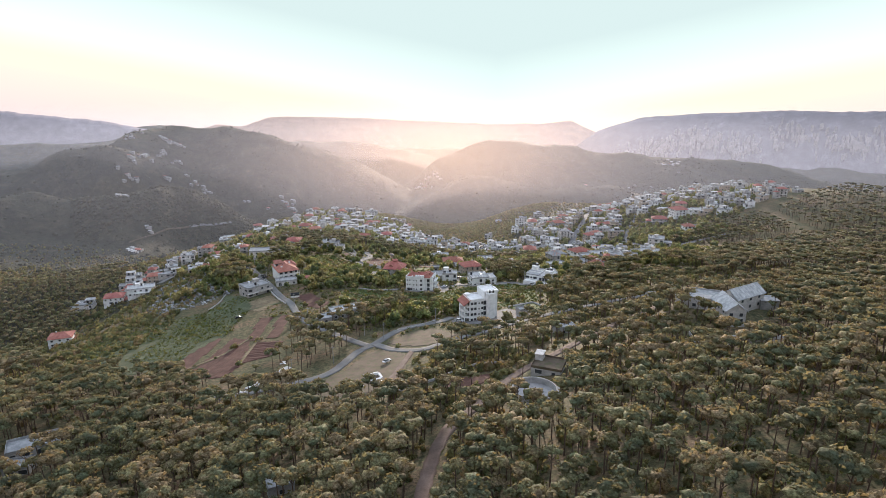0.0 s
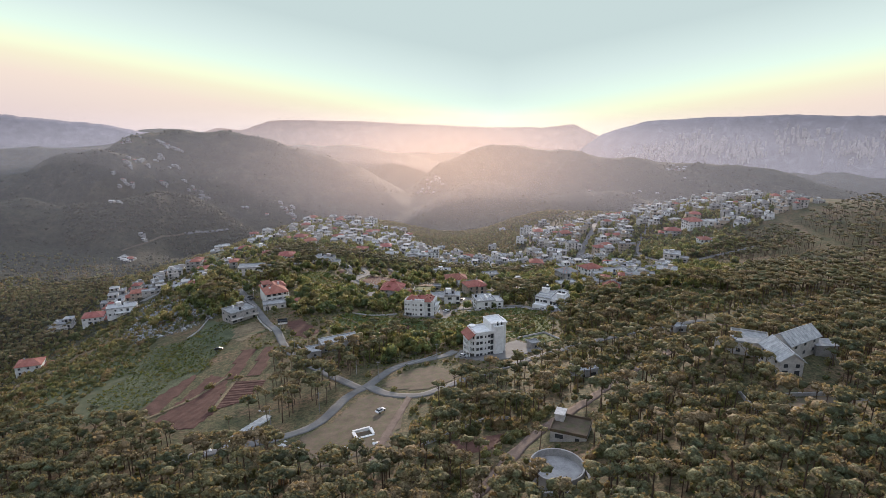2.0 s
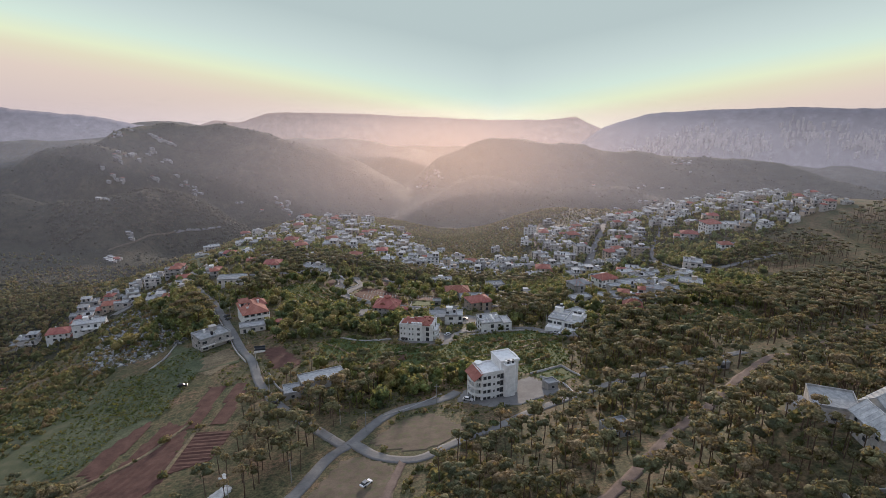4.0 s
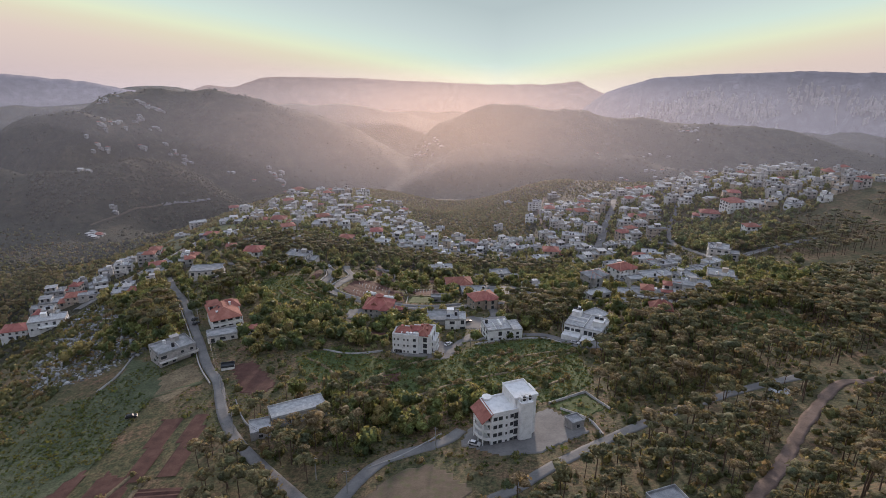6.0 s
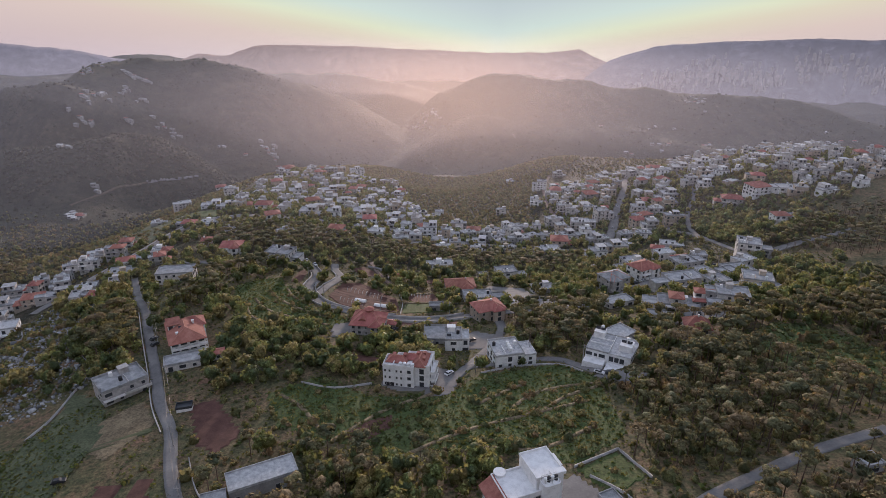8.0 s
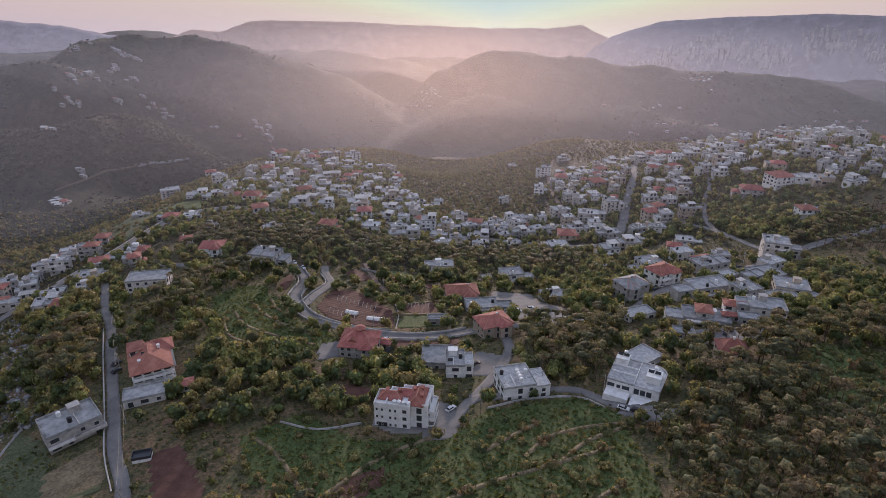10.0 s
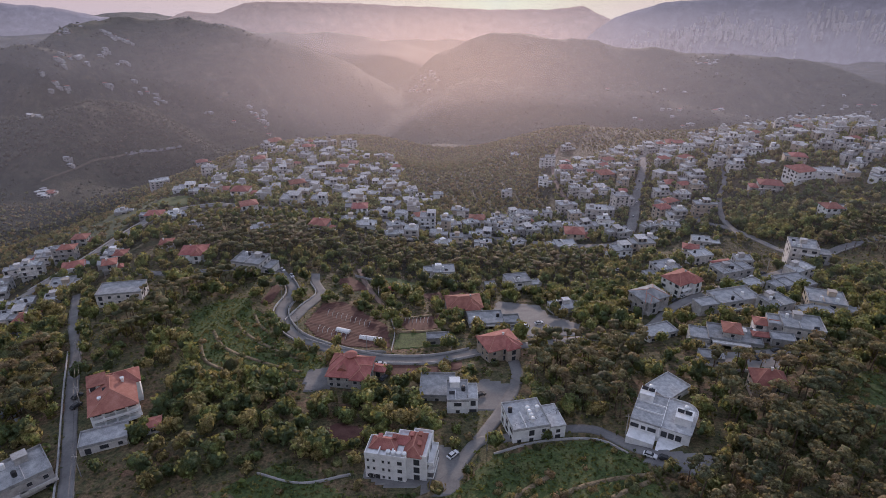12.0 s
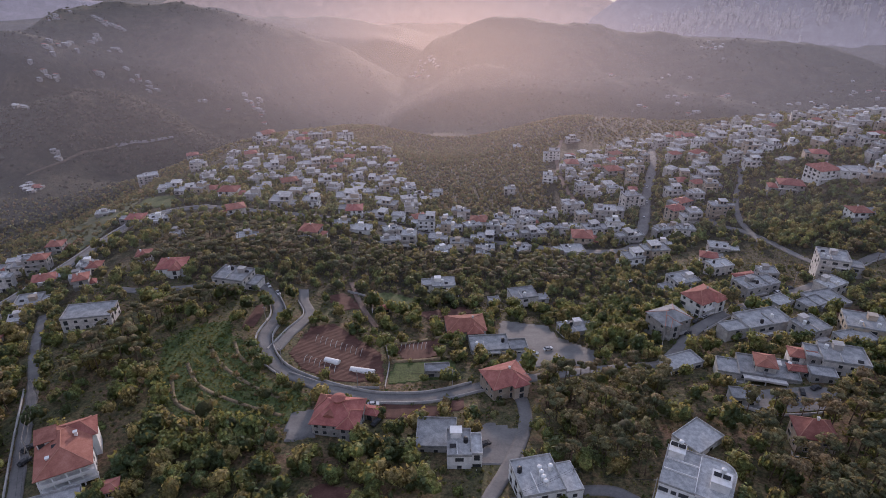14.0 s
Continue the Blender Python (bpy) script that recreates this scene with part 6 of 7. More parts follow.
infill("houses on the western slope", [(-300, 500), (-262, 520), (-238, 575), (-238, 610), (-262, 640), (-320, 600)], 0.8, 7, 20, 0.25)

tagged(new("far_village_houses", as_mesh("far_village_houses", JOINED, M_WALL, M_PALE, M_TILE, M_GLASS, M_BUFF)), "many small pale houses of the far village quarter", "houses", kind="stuff")


def hamlets():
    """Small far houses on the hillsides across the valley."""
    r = random.Random(11)
    spots = ((-895, 2018, 40, 10, 14), (-1000, 1955, 22, 14, 7), (-882, 1925, 10, 18, 5), (-840, 1915, 24, 10, 4), (-840, 1690, 14, 30, 10), (-778, 1700, 7, 14, 4), (-725, 1792, 26, 14, 8), (-581, 1768, 6, 5, 2), (-455, 1765, 26, 32, 13),
             (-815, 1580, 18, 20, 7), (-692, 1266, 14, 12, 3), (-1150, 2060, 100, 30, 10), (-60, 2320, 36, 50, 18), (840, 2220, 45, 30, 12), (755, 1910, 22, 26, 12), (560, 1740, 18, 40, 4), (584, 1678, 18, 8, 4), (480, 1746, 10, 8, 2),
             (960, 1890, 80, 30, 9), (1150, 1970, 60, 40, 8), (620, 2080, 160, 40, 6), (-572, 1088, 18, 24, 7), (-590, 1180, 20, 20, 2))
    for cx, cy, sx, sy, n in spots:
        for _ in range(n):
            x, y = r.gauss(cx, sx * 0.7), r.gauss(cy, sy * 0.7)
            w, d, h = r.uniform(6, 11), r.uniform(5, 9), r.choice((2.6, 3.0, 3.2, 5.5))
            top = thing("far_house", "small pale far house on a wooded hillside", "house", pose(x, y, ground_z(x, y) + float(ripple(np.array([x]), np.array([y]), np.zeros(1))[0]) + 0.3, 0, 0, r.uniform(-30, 30)), "far hillside houses")
            bm = bmesh.new()
            box(bm, -w / 2, w / 2, -d / 2, d / 2, -6, h)
            if r.random() < 0.6:
                box(bm, w / 2 + 0.004, w / 2 + w * 0.5, -d / 2 + 1, d / 2, -6, h * 0.55)
            part("wall", bm, M_CONC, top)
            bm = bmesh.new()
            box(bm, -w / 2 - 0.3, w / 2 + 0.3, -d / 2 - 0.3, d / 2 + 0.3, h, h + 0.4)
            part("roof", bm, M_PALE if r.random() < 0.8 else M_TILE, top)
            for k in range(2):
                part("window", WINDOWS["wide"], None, top).matrix_basis = pose((k - 0.5) * w * 0.5, -d / 2, h * 0.3)


hamlets()

# ---- roofs, walls, gardens and small things ----


def wall_line(name, label, pts, high, thick, material, group="", lift=0.0, sunk=0.8, category="wall"):
    """A wall that follows the ground, in one piece."""
    c = curve_points(pts, 3.0)
    x, y, z = [], [], []
    for i, q in enumerate(c):
        d = (c[min(i + 1, len(c) - 1)] - c[max(i - 1, 0)]).normalized()
        n = Vector((-d.y, d.x)) * thick / 2
        g = ground_z(q.x, q.y) + lift
        jag = 0.12 * noise.noise(Vector((q.x * 0.5, q.y * 0.5, 1)))
        for s, h in ((-1, -sunk), (-1, high + jag), (1, high + jag), (1, -sunk)):
            x.append(q.x + n.x * s)
            y.append(q.y + n.y * s)
            z.append(g + h)
    f = net_faces(len(c), 4)
    n = len(c) * 4
    ends = np.array([[0, 1, 2, 3], [n - 1, n - 2, n - 3, n - 4]])
    tagged(new(name, mesh_from(name, np.stack([x, y, z], 1), np.concatenate([f, ends]), [material])), label, category, group)


def beside(pts, off):
    c = [Vector(p) for p in pts]
    out = []
    for i, q in enumerate(c):
        d = (c[min(i + 1, len(c) - 1)] - c[max(i - 1, 0)]).normalized()
        out.append((q.x - d.y * off, q.y + d.x * off))
    return out


ROADSIDE = "stone walls beside the hairpin road"
wall_line("retaining_wall", "pale stone retaining wall on the inside of a hairpin road", beside(HAIRPIN[5:14], 3.4), 1.3, 0.5, M_CONC, ROADSIDE)
wall_line("retaining_wall", "pale low stone wall on the outside of a hairpin road", beside(HAIRPIN[4:10], -3.6), 0.9, 0.5, M_CONC, ROADSIDE)
wall_line("retaining_wall", "low concrete wall along a short side road", beside(HAIRLOOP[1:], -2.9), 0.9, 0.4, M_CONC, ROADSIDE)
wall_line("retaining_wall", "pale wall below the road beside a garden", beside(HAIRPIN[11:15], -3.6), 1.2, 0.4, M_CONC, ROADSIDE)
wall_line("retaining_wall", "long pale retaining wall below the main street", beside(MAIN_STREET[1:8], 5.2), 1.3, 0.5, M_CONC, ROADSIDE)
wall_line("retaining_wall", "grey stone wall above the main street", beside(MAIN_STREET[2:7], -5.4), 1.6, 0.5, M_CONC, ROADSIDE)
wall_line("retaining_wall", "pale street wall beside parked cars", beside(RIGHT_STREET[2:8], -3.9), 1.2, 0.4, M_CONC, ROADSIDE)
wall_line("retaining_wall", "low stone wall along a climbing lane", beside(LEFT_LANE[4:9], 3.0), 0.9, 0.4, M_CONC, ROADSIDE)
GARDEN, LEDGES = "garden and field walls", []
for pts, hgt, what in (
    (((-62, 478), (-44, 471), (-26, 471)), 1.0, "pale wall below a ploughed terrace"),
    (((-24, 472), (-24, 492), (-27, 508)), 0.9, "stone wall between two terraces"),
    (((-24, 492), (-8, 496), (4, 500)), 0.8, "stone ledge between two garden terraces"),
    (((-24, 508), (-12, 514), (0, 521)), 0.8, "stone ledge above a red terrace"),
    (((-52, 566), (-40, 560), (-36, 540)), 1.4, "grey retaining wall beside a path"),
    (((-97, 262), (-98, 292), (-97, 297)), 0.5, "low earth bank between ploughed strips"),
    (((-128, 255), (-112, 275), (-103, 300)), 0.4, "grassy bank between ploughed strips"),
    (((-150, 395), (-148, 375), (-150, 362)), 0.9, "tumbled stone field wall on a slope"),
    (((-84, 345), (-76, 330), (-66, 318)), 1.0, "low concrete wall along a lane"),
    (((-2, 316), (-14, 304), (-26, 296)), 0.5, "low stone kerb beside a lane"),
    (((2, 218), (14, 226), (22, 224)), 1.2, "pale concrete block wall round an earth plot"),
    (((-18, 206), (-4, 214), (4, 220)), 1.1, "long pale wall beside an earth plot"),
    (((38.4, 335), (46, 339), (54.2, 343.4)), 1.0, "straight garden wall beside a grass plot"),
    (((54.2, 343.4), (57, 335), (59.6, 327.5)), 0.9, "low wall closing a grass plot"),
    (((42, 330), (50, 320), (52, 308)), 1.0, "low wall of a paved yard"),
    (((-30, 392), (-44, 388), (-58, 392)), 0.9, "pale stone wall at a meadow edge"),
    (((14, 402), (30, 408), (48, 408), (56, 400)), 0.8, "low wall between lane and meadow"),
    (((100, 455), (112, 446), (130, 446), (142, 458)), 1.2, "wall of a paved car yard"),
    (((-104, 470), (-96, 455), (-84, 448)), 0.5, "grassy stone ledge on a terraced slope"),
    (((-103, 482), (-92, 466), (-74, 456), (-58, 450)), 0.5, "grassy stone ledge across a terraced slope"),
    (((-98, 494), (-88, 480), (-74, 468), (-60, 460)), 0.5, "straw-coloured ledge across a terraced slope"),
    (((-90, 500), (-84, 488), (-76, 480)), 0.5, "short grassy ledge below a road wall"),
    (((-39, 353), (-22, 373), (-3, 386)), 0.45, "straw-coloured terrace ledge across a meadow"),
    (((-25, 334), (-13, 345), (6, 358), (30, 368), (52, 376)), 0.45, "straw-coloured terrace ledge along a green slope"),
    (((-44, 359), (-54, 374), (-64, 383)), 0.45, "dry terrace ledge on a meadow"),
    (((10, 348), (30, 346), (50, 358)), 0.45, "overgrown terrace ledge beside pines"),
    (((11, 376), (22, 385), (30, 391)), 0.5, "straw-coloured ledge down a green meadow"),
    (((24, 373), (33, 383), (46, 388), (62, 390)), 0.5, "straw-coloured terrace ledge across a green meadow"),
    (((32, 367), (45, 380), (59, 387)), 0.5, "dry terrace ledge beside a meadow path"),
):
    soft = "ledge" in what or "bank" in what
    if soft:
        LEDGES.append(pts)
    wall_line("terrace_ledge" if soft else "garden_wall", what, pts, hgt, 1.5 if soft else 0.35, M_STRAW if soft else M_CONC, GARDEN, category="bank" if soft else "wall")
field("yard_4", "grey paved car yard below a rambling house", [(101, 455), (112, 447), (130, 447), (142, 459), (130, 463), (112, 462)], M_ROAD, 0.34, 1.5, category="yard")
field("yard_5", "pale concrete forecourt beside the village lane", [(58, 396), (72, 388), (84, 396), (66, 402)], M_ROAD, 0.36, 1.3, category="yard")
field("yard_6", "pale paved terrace of a hipped-roof house", [(-56, 452), (-46, 456), (-44, 440), (-54, 436)], M_ROAD, 0.5, 1.3, category="yard")
field("yard_7", "paved yard between pale houses", [(28, 492), (61, 490), (66, 503), (52, 522), (50, 536), (28, 544), (24, 527), (30, 512)], M_ROAD, 0.3, 1.5, category="yard")


def hoop_rows():
    r = random.Random(4)
    bm = bmesh.new()
    for x0, y0, dx, dy, n in ((-57, 508, 2.3, -1.1, 10), (-58, 489, 2.2, -1.0, 7), (-20, 506, 1.8, 0.5, 7)):
        for k in range(n):
            cx, cy = x0 + dx * k, y0 + dy * k
            z = ground_z(cx, cy) + 0.3
            pts = [Vector((cx + 0.5 * math.cos(a) * 0.4 + 0.2, cy + 2.6 * math.cos(a), z + 1.5 * math.sin(a))) for a in np.linspace(0, math.pi, 8)]
            top = thing("plant_hoop", "thin pale hoop of a dismantled garden tunnel", "hoop", pose(0, 0, 0), "hoops of the garden tunnels")
            hb = bmesh.new()
            for a, b in zip(pts, pts[1:]):
                rod(hb, a, b, 0.09, 0.09, 5)
            part("hoop", hb, M_METAL, top)
    bm.free()
    for x, y, turn, ln in ((-47, 489, -20, 6.5), (-34, 483, -12, 10)):
        top = thing("garden_tunnel", "short white plastic-covered garden tunnel on red earth", "greenhouse", on_ground(x, y, turn, 0.25), "garden tunnels")
        bm = bmesh.new()
        n = 9
        rings = [[bm.verts.new((u, 1.5 * math.cos(a), 1.5 * math.sin(a) + 0.06 * noise.noise(Vector((u, a, x))))) for a in np.linspace(0, math.pi, n)] for u in np.linspace(-ln / 2, ln / 2, 7)]
        for a, b in zip(rings, rings[1:]):
            for k in range(n - 1):
                bm.faces.new((a[k], b[k], b[k + 1], a[k + 1]))
        bm.faces.new(rings[0])
        bm.faces.new(rings[-1][::-1])
        part("cover", bm, M_TARP, top)


hoop_rows()


def car(x, y, turn, dark=False, group="parked cars"):
    paint = M_DARKCAR if dark else M_CAR
    top = thing("car", "dark parked car on the roadside" if dark else "pale parked car on the roadside", "car", on_ground(x, y, turn, 0.48), group)
    bm = bmesh.new()
    prof = ((-2.1, 0.35), (-2.15, 0.75), (-1.9, 0.92), (-1.2, 0.98), (1.0, 0.95), (1.95, 0.8), (2.15, 0.6), (2.1, 0.35))
    sides = [[bm.verts.new((px, s * 0.85, pz)) for px, pz in prof] for s in (-1, 1)]
    bm.faces.new(sides[0])
    bm.faces.new(sides[1][::-1])
    for k in range(len(prof)):
        j = (k + 1) % len(prof)
        bm.faces.new((sides[0][j], sides[0][k], sides[1][k], sides[1][j]))
    part("body", bm, paint, top)
    bm = bmesh.new()
    lo = [bm.verts.new(p) for p in ((-1.75, -0.78, 0.93), (1.0, -0.78, 0.93), (1.0, 0.78, 0.93), (-1.75, 0.78, 0.93))]
    hi = [bm.verts.new(p) for p in ((-1.3, -0.65, 1.45), (0.35, -0.65, 1.45), (0.35, 0.65, 1.45), (-1.3, 0.65, 1.45))]
    bm.faces.new(hi).material_index = 1
    for k in range(4):
        bm.faces.new((lo[k], lo[(k + 1) % 4], hi[(k + 1) % 4], hi[k]))
    part("cabin", bm, (M_GLASS, paint), top)
    for wx in (-1.3, 1.35):
        for wy in (-0.8, 0.8):
            bm = bmesh.new()
            rod(bm, (wx, wy - 0.1, 0.32), (wx, wy + 0.1, 0.32), 0.32, 0.32, 10)
            part("wheel", bm, M_BLACK, top)


for x, y, turn, dark in ((-92, 561, -55, 0), (-85, 553, -60, 0), (-122, 337, 20, 1), (-135, 433, 65, 1), (-132, 427, 65, 1), (118, 456, 70, 1), (123, 455, 68, 1), (127, 458, 70, 1), (133, 460, 20, 1), (109, 514, 40, 1), (118, 527, 38, 1),
                         (124, 532, 36, 0), (131, 537, 34, 1), (143, 544, 32, 1), (172, 557, 28, 0), (181, 562, 25, 1), (38, 503, -15, 0), (45, 507, 20, 0), (-27, 459, 5, 0), (-25, 448, 60, 1), (9, 307, -20, 0), (1, 401, 45, 0),
                         (98, 597, 10, 0), (104, 598, 10, 1), (110, 597, 12, 0), (116, 598, 8, 1), (12, 437, 30, 1), (-72, 312, 60, 1), (-25, 246, 50, 0), (62, 398, -30, 0), (66, 396, -28, 1), (-217, 700, 25, 0), (-205, 711, 5, 0), (-238, 596, 70, 0),
                         (160, 730, 70, 0), (172, 762, 72, 0), (182, 795, 70, 0), (190, 815, 70, 1)):
    car(x, y, turn, bool(dark))


def sheet_heap(x, y, size, seed, label):
    """Crumpled white sheeting and rubble."""
    r = random.Random(seed)
    top = thing("rubbish_heap", label, "rubbish", on_ground(x, y, r.uniform(0, 180), 0.2), "rubbish heaps on bare ground")
    for k in range(7):
        bm = bmesh.new()
        bmesh.ops.create_icosphere(bm, subdivisions=2, radius=1.0)
        s = size * r.uniform(0.25, 0.6)
        off = Vector((r.gauss(0, size * 0.5), r.gauss(0, size * 0.5), 0.1))
        for v in bm.verts:
            v.co *= 0.6 + 0.6 * noise.noise(v.co * 2.2 + Vector((seed + k * 3, 0, 0)))
            v.co = Vector((v.co.x * s * 1.5, v.co.y * s, v.co.z * s * 0.45)) + off
        part("sheet", bm, M_TARP if r.random() < 0.7 else M_METAL, top)


sheet_heap(-52, 222, 2.0, 1, "heap of pale rubble and white sheeting")
sheet_heap(-58, 225, 1.6, 2, "low heap of white rubbish")
sheet_heap(-33, 218, 1.6, 3, "crumpled white sheeting on bare earth")
sheet_heap(-24, 219, 1.8, 4, "white plastic sheeting spread on the ground")
sheet_heap(-84, 226, 1.4, 5, "pale heap beside a lane under pines")
sheet_heap(-75, 259, 1.5, 6, "grey heap of scrap beside a field")


def sheet_frame():
    top = thing("sheet_pen", "ring of white sheeting round a dark pit", "enclosure", on_ground(-29, 227, 25, 0.3))
    for k, (x, y, w, d) in enumerate(((0, -2.6, 6.5, 0.9), (0, 2.6, 6.5, 0.9), (-3.2, 0, 0.9, 4.2), (3.2, 0, 0.9, 4.2))):
        bm = bmesh.new()
        vs = box(bm, x - w / 2, x + w / 2, y - d / 2, y + d / 2, -0.3, 0.7)
        for v in vs:
            v.co += Vector((noise.noise(v.co), noise.noise(v.co + Vector((5, 0, 0))), 0.5 * noise.noise(v.co + Vector((0, 5, 0))))) * 0.5
        part("sheet", bm, M_TARP, top)


sheet_frame()
field("yard_8", "long pale concrete slab beside a lane under pines", [(-84, 231), (-79, 229), (-68, 251), (-72, 254)], M_PALE, 0.5, 1.0, category="slab")
house(-30, 547, 5, 4, 1, 20, "hip", M_BUFF, "tiny hut with magenta-red roof in a garden", 1.0, seed=65, clutter=False, storey=2.3, name="hut")
house(-97, 374, 5.5, 3.4, 1, 15, "flat", M_WHITE, "small open concrete cistern on red earth", 0.6, seed=66, clutter=False, storey=1.4, name="cistern", roofmat=M_GLASS, sides="")


def utility_pole(x, y, tall=9.0, lamp=False):
    top = thing("utility_pole", "slim grey wooden utility pole beside the lane", "pole", on_ground(x, y, 0), "utility poles")
    bm = bmesh.new()
    rod(bm, (0, 0, -0.5), (0, 0, tall), 0.17, 0.11, 8)
    part("pole", bm, M_CONC, top)
    bm = bmesh.new()
    box(bm, -0.9, 0.9, -0.06, 0.06, tall - 0.9, tall - 0.78)
    part("crossarm", bm, M_CONC, top)
    return Vector((x, y, ground_z(x, y) + tall - 0.8))


def wires(posts, name="overhead_wire"):
    for a, b in zip(posts, posts[1:]):
        top = thing("overhead_wire", "sagging dark overhead wire between poles", "wire", pose(0, 0, 0), "overhead wires")
        for s in (-0.7, 0.7):
            bm = bmesh.new()
            pts = [a.lerp(b, t) + Vector((s, 0, -1.2 * 4 * t * (1 - t))) for t in np.linspace(0, 1, 7)]
            for p, q in zip(pts, pts[1:]):
                rod(bm, p, q, 0.03, 0.03, 4, False)
            part("strand", bm, M_BLACK, top)


wires([utility_pole(*p) for p in ((-41, 292), (-77, 322), (-92, 352), (-111, 392), (-131, 428), (-150, 462))])
wires([utility_pole(*p) for p in ((-4, 306), (-30, 284), (-50, 252), (-66, 240))])
wires([utility_pole(*p) for p in ((-82, 520), (-66, 484), (-34, 470), (2, 474), (30, 472))])
wires([utility_pole(*p) for p in ((93, 502), (120, 530), (152, 550), (186, 567), (226, 590))])
wires([utility_pole(*p) for p in ((12, 404), (36, 416), (58, 410))])

# ---- trees ----


ICO = bmesh.new()
bmesh.ops.create_icosphere(ICO, subdivisions=1, radius=1.0)
ICO.verts.index_update()
ICO_V, ICO_F = np.array([v.co[:] for v in ICO.verts], np.float32), np.array([[v.index for v in f.verts] for f in ICO.faces], np.int32)
ICO.free()


def foliage(r, lumps, flat):
    """Small uneven foliage pads. lumps: rows of x, y, z, radius. Returns verts and triangles."""
    vs, fs, base = [], [], 0
    for x, y, z, rad in lumps:
        v = ICO_V * np.array([r.uniform(0.7, 1.35) for _ in range(len(ICO_V))], np.float32)[:, None] * np.array([rad, rad, rad * flat], np.float32)
        vs.append(v + np.array([x, y, z], np.float32))
        fs.append(ICO_F + base)
        base += len(ICO_V)
    return np.concatenate(vs), np.concatenate(fs)


def tuft_cloud(r, spots, size):
    """Loose tufts of leaves: small bent quads at rows of x, y, z, outward way."""
    vs, fs = [], []
    for k, (p, n) in enumerate(spots):
        q = (n + Vector((r.gauss(0, 0.45), r.gauss(0, 0.45), r.gauss(0, 0.45)))).normalized().to_track_quat("Z", "Y")
        a0 = r.uniform(0, 6.28)
        for c in range(4):
            a, rd = a0 + c * 1.571 + r.uniform(-0.45, 0.45), size * r.uniform(0.5, 1.25)
            vs.append(tuple(p + q @ Vector((rd * math.cos(a), rd * math.sin(a), r.uniform(-0.35, 0.35) * size))))
        fs += [(4 * k, 4 * k + 1, 4 * k + 2), (4 * k, 4 * k + 2, 4 * k + 3)]
    return np.array(vs, np.float32), np.array(fs, np.int32)


def pine_crown(seed, lumps, tufts):
    """An umbrella crown of radius 1: a shallow uneven dome of fine tufts over pads, hollow below."""
    r = random.Random(seed)
    rows = []
    for k in range(lumps):
        rho = math.sqrt((k + 0.4) / lumps) * r.uniform(0.85, 1.08)
        a = k * 2.4 + r.uniform(-0.4, 0.4)
        z = 0.30 * math.sqrt(max(0.0, 1 - rho * rho * 0.9)) * r.uniform(0.8, 1.15) - 0.14
        rows.append((0.70 * rho * math.cos(a), 0.70 * rho * math.sin(a), z, r.uniform(0.75, 1.1) * 1.0 / math.sqrt(lumps)))
    v, f = foliage(r, rows, 0.45)
    spots = []
    for k in range(tufts):
        rho, a = math.sqrt((k + 0.5) / tufts) * r.uniform(0.9, 1.1), k * 2.39996 + r.uniform(-0.3, 0.3)
        rho *= 1.0 + 0.16 * math.sin(3 * a + seed)
        z = 0.46 * math.sqrt(max(0.0, 1 - min(1.0, rho) ** 2 * 0.95)) - 0.12 + r.uniform(-0.09, 0.07) + 0.05 * math.sin(5 * a + 7 * rho + seed)
        spots.append((Vector((0.95 * rho * math.cos(a), 0.95 * rho * math.sin(a), z)), Vector((0.75 * rho * math.cos(a), 0.75 * rho * math.sin(a), 0.75)).normalized()))
    v2, f2 = tuft_cloud(r, spots, 0.17)
    return np.concatenate([v, v2]), np.concatenate([f, f2 + len(v)])


def round_crown(seed, lumps, tufts, tall=0.85, size=0.2):
    """A bushy crown of radius 1 with an uneven leafy outline."""
    r = random.Random(seed)
    rows = []
    for k in range(lumps):
        v = Vector((r.gauss(0, 1), r.gauss(0, 1), r.gauss(0.3, 0.8))).normalized() * (r.uniform(0.35, 0.6) if lumps > 1 else 0.1)
        rows.append((v.x, v.y, v.z * tall, r.uniform(0.8, 1.15) * (1.05 / math.sqrt(lumps) if lumps > 1 else 0.72)))
    v, f = foliage(r, rows, 0.85)
    if not tufts:
        return v, f
    spots = []
    for k in range(tufts):
        x, y, z, rad = rows[k % lumps]
        n = Vector((r.gauss(0, 1), r.gauss(0, 1), r.gauss(0.55, 0.7))).normalized()
        spots.append((Vector((x, y, z)) + n * rad * r.uniform(0.95, 1.35) * Vector((1, 1, 0.9)).length / 1.68, n))
    v2, f2 = tuft_cloud(r, spots, size)
    return np.concatenate([v, v2]), np.concatenate([f, f2 + len(v)])


def grass_tussock(seed, tufts):
    """A low ragged tussock of upright blades, no solid core."""
    r = random.Random(seed)
    spots = [(Vector((r.gauss(0, 0.45), r.gauss(0, 0.45), r.uniform(0.05, 0.5))), Vector((r.gauss(0, 1), r.gauss(0, 1), 0.5)).normalized()) for _ in range(tufts)]
    return tuft_cloud(r, spots, 0.5)


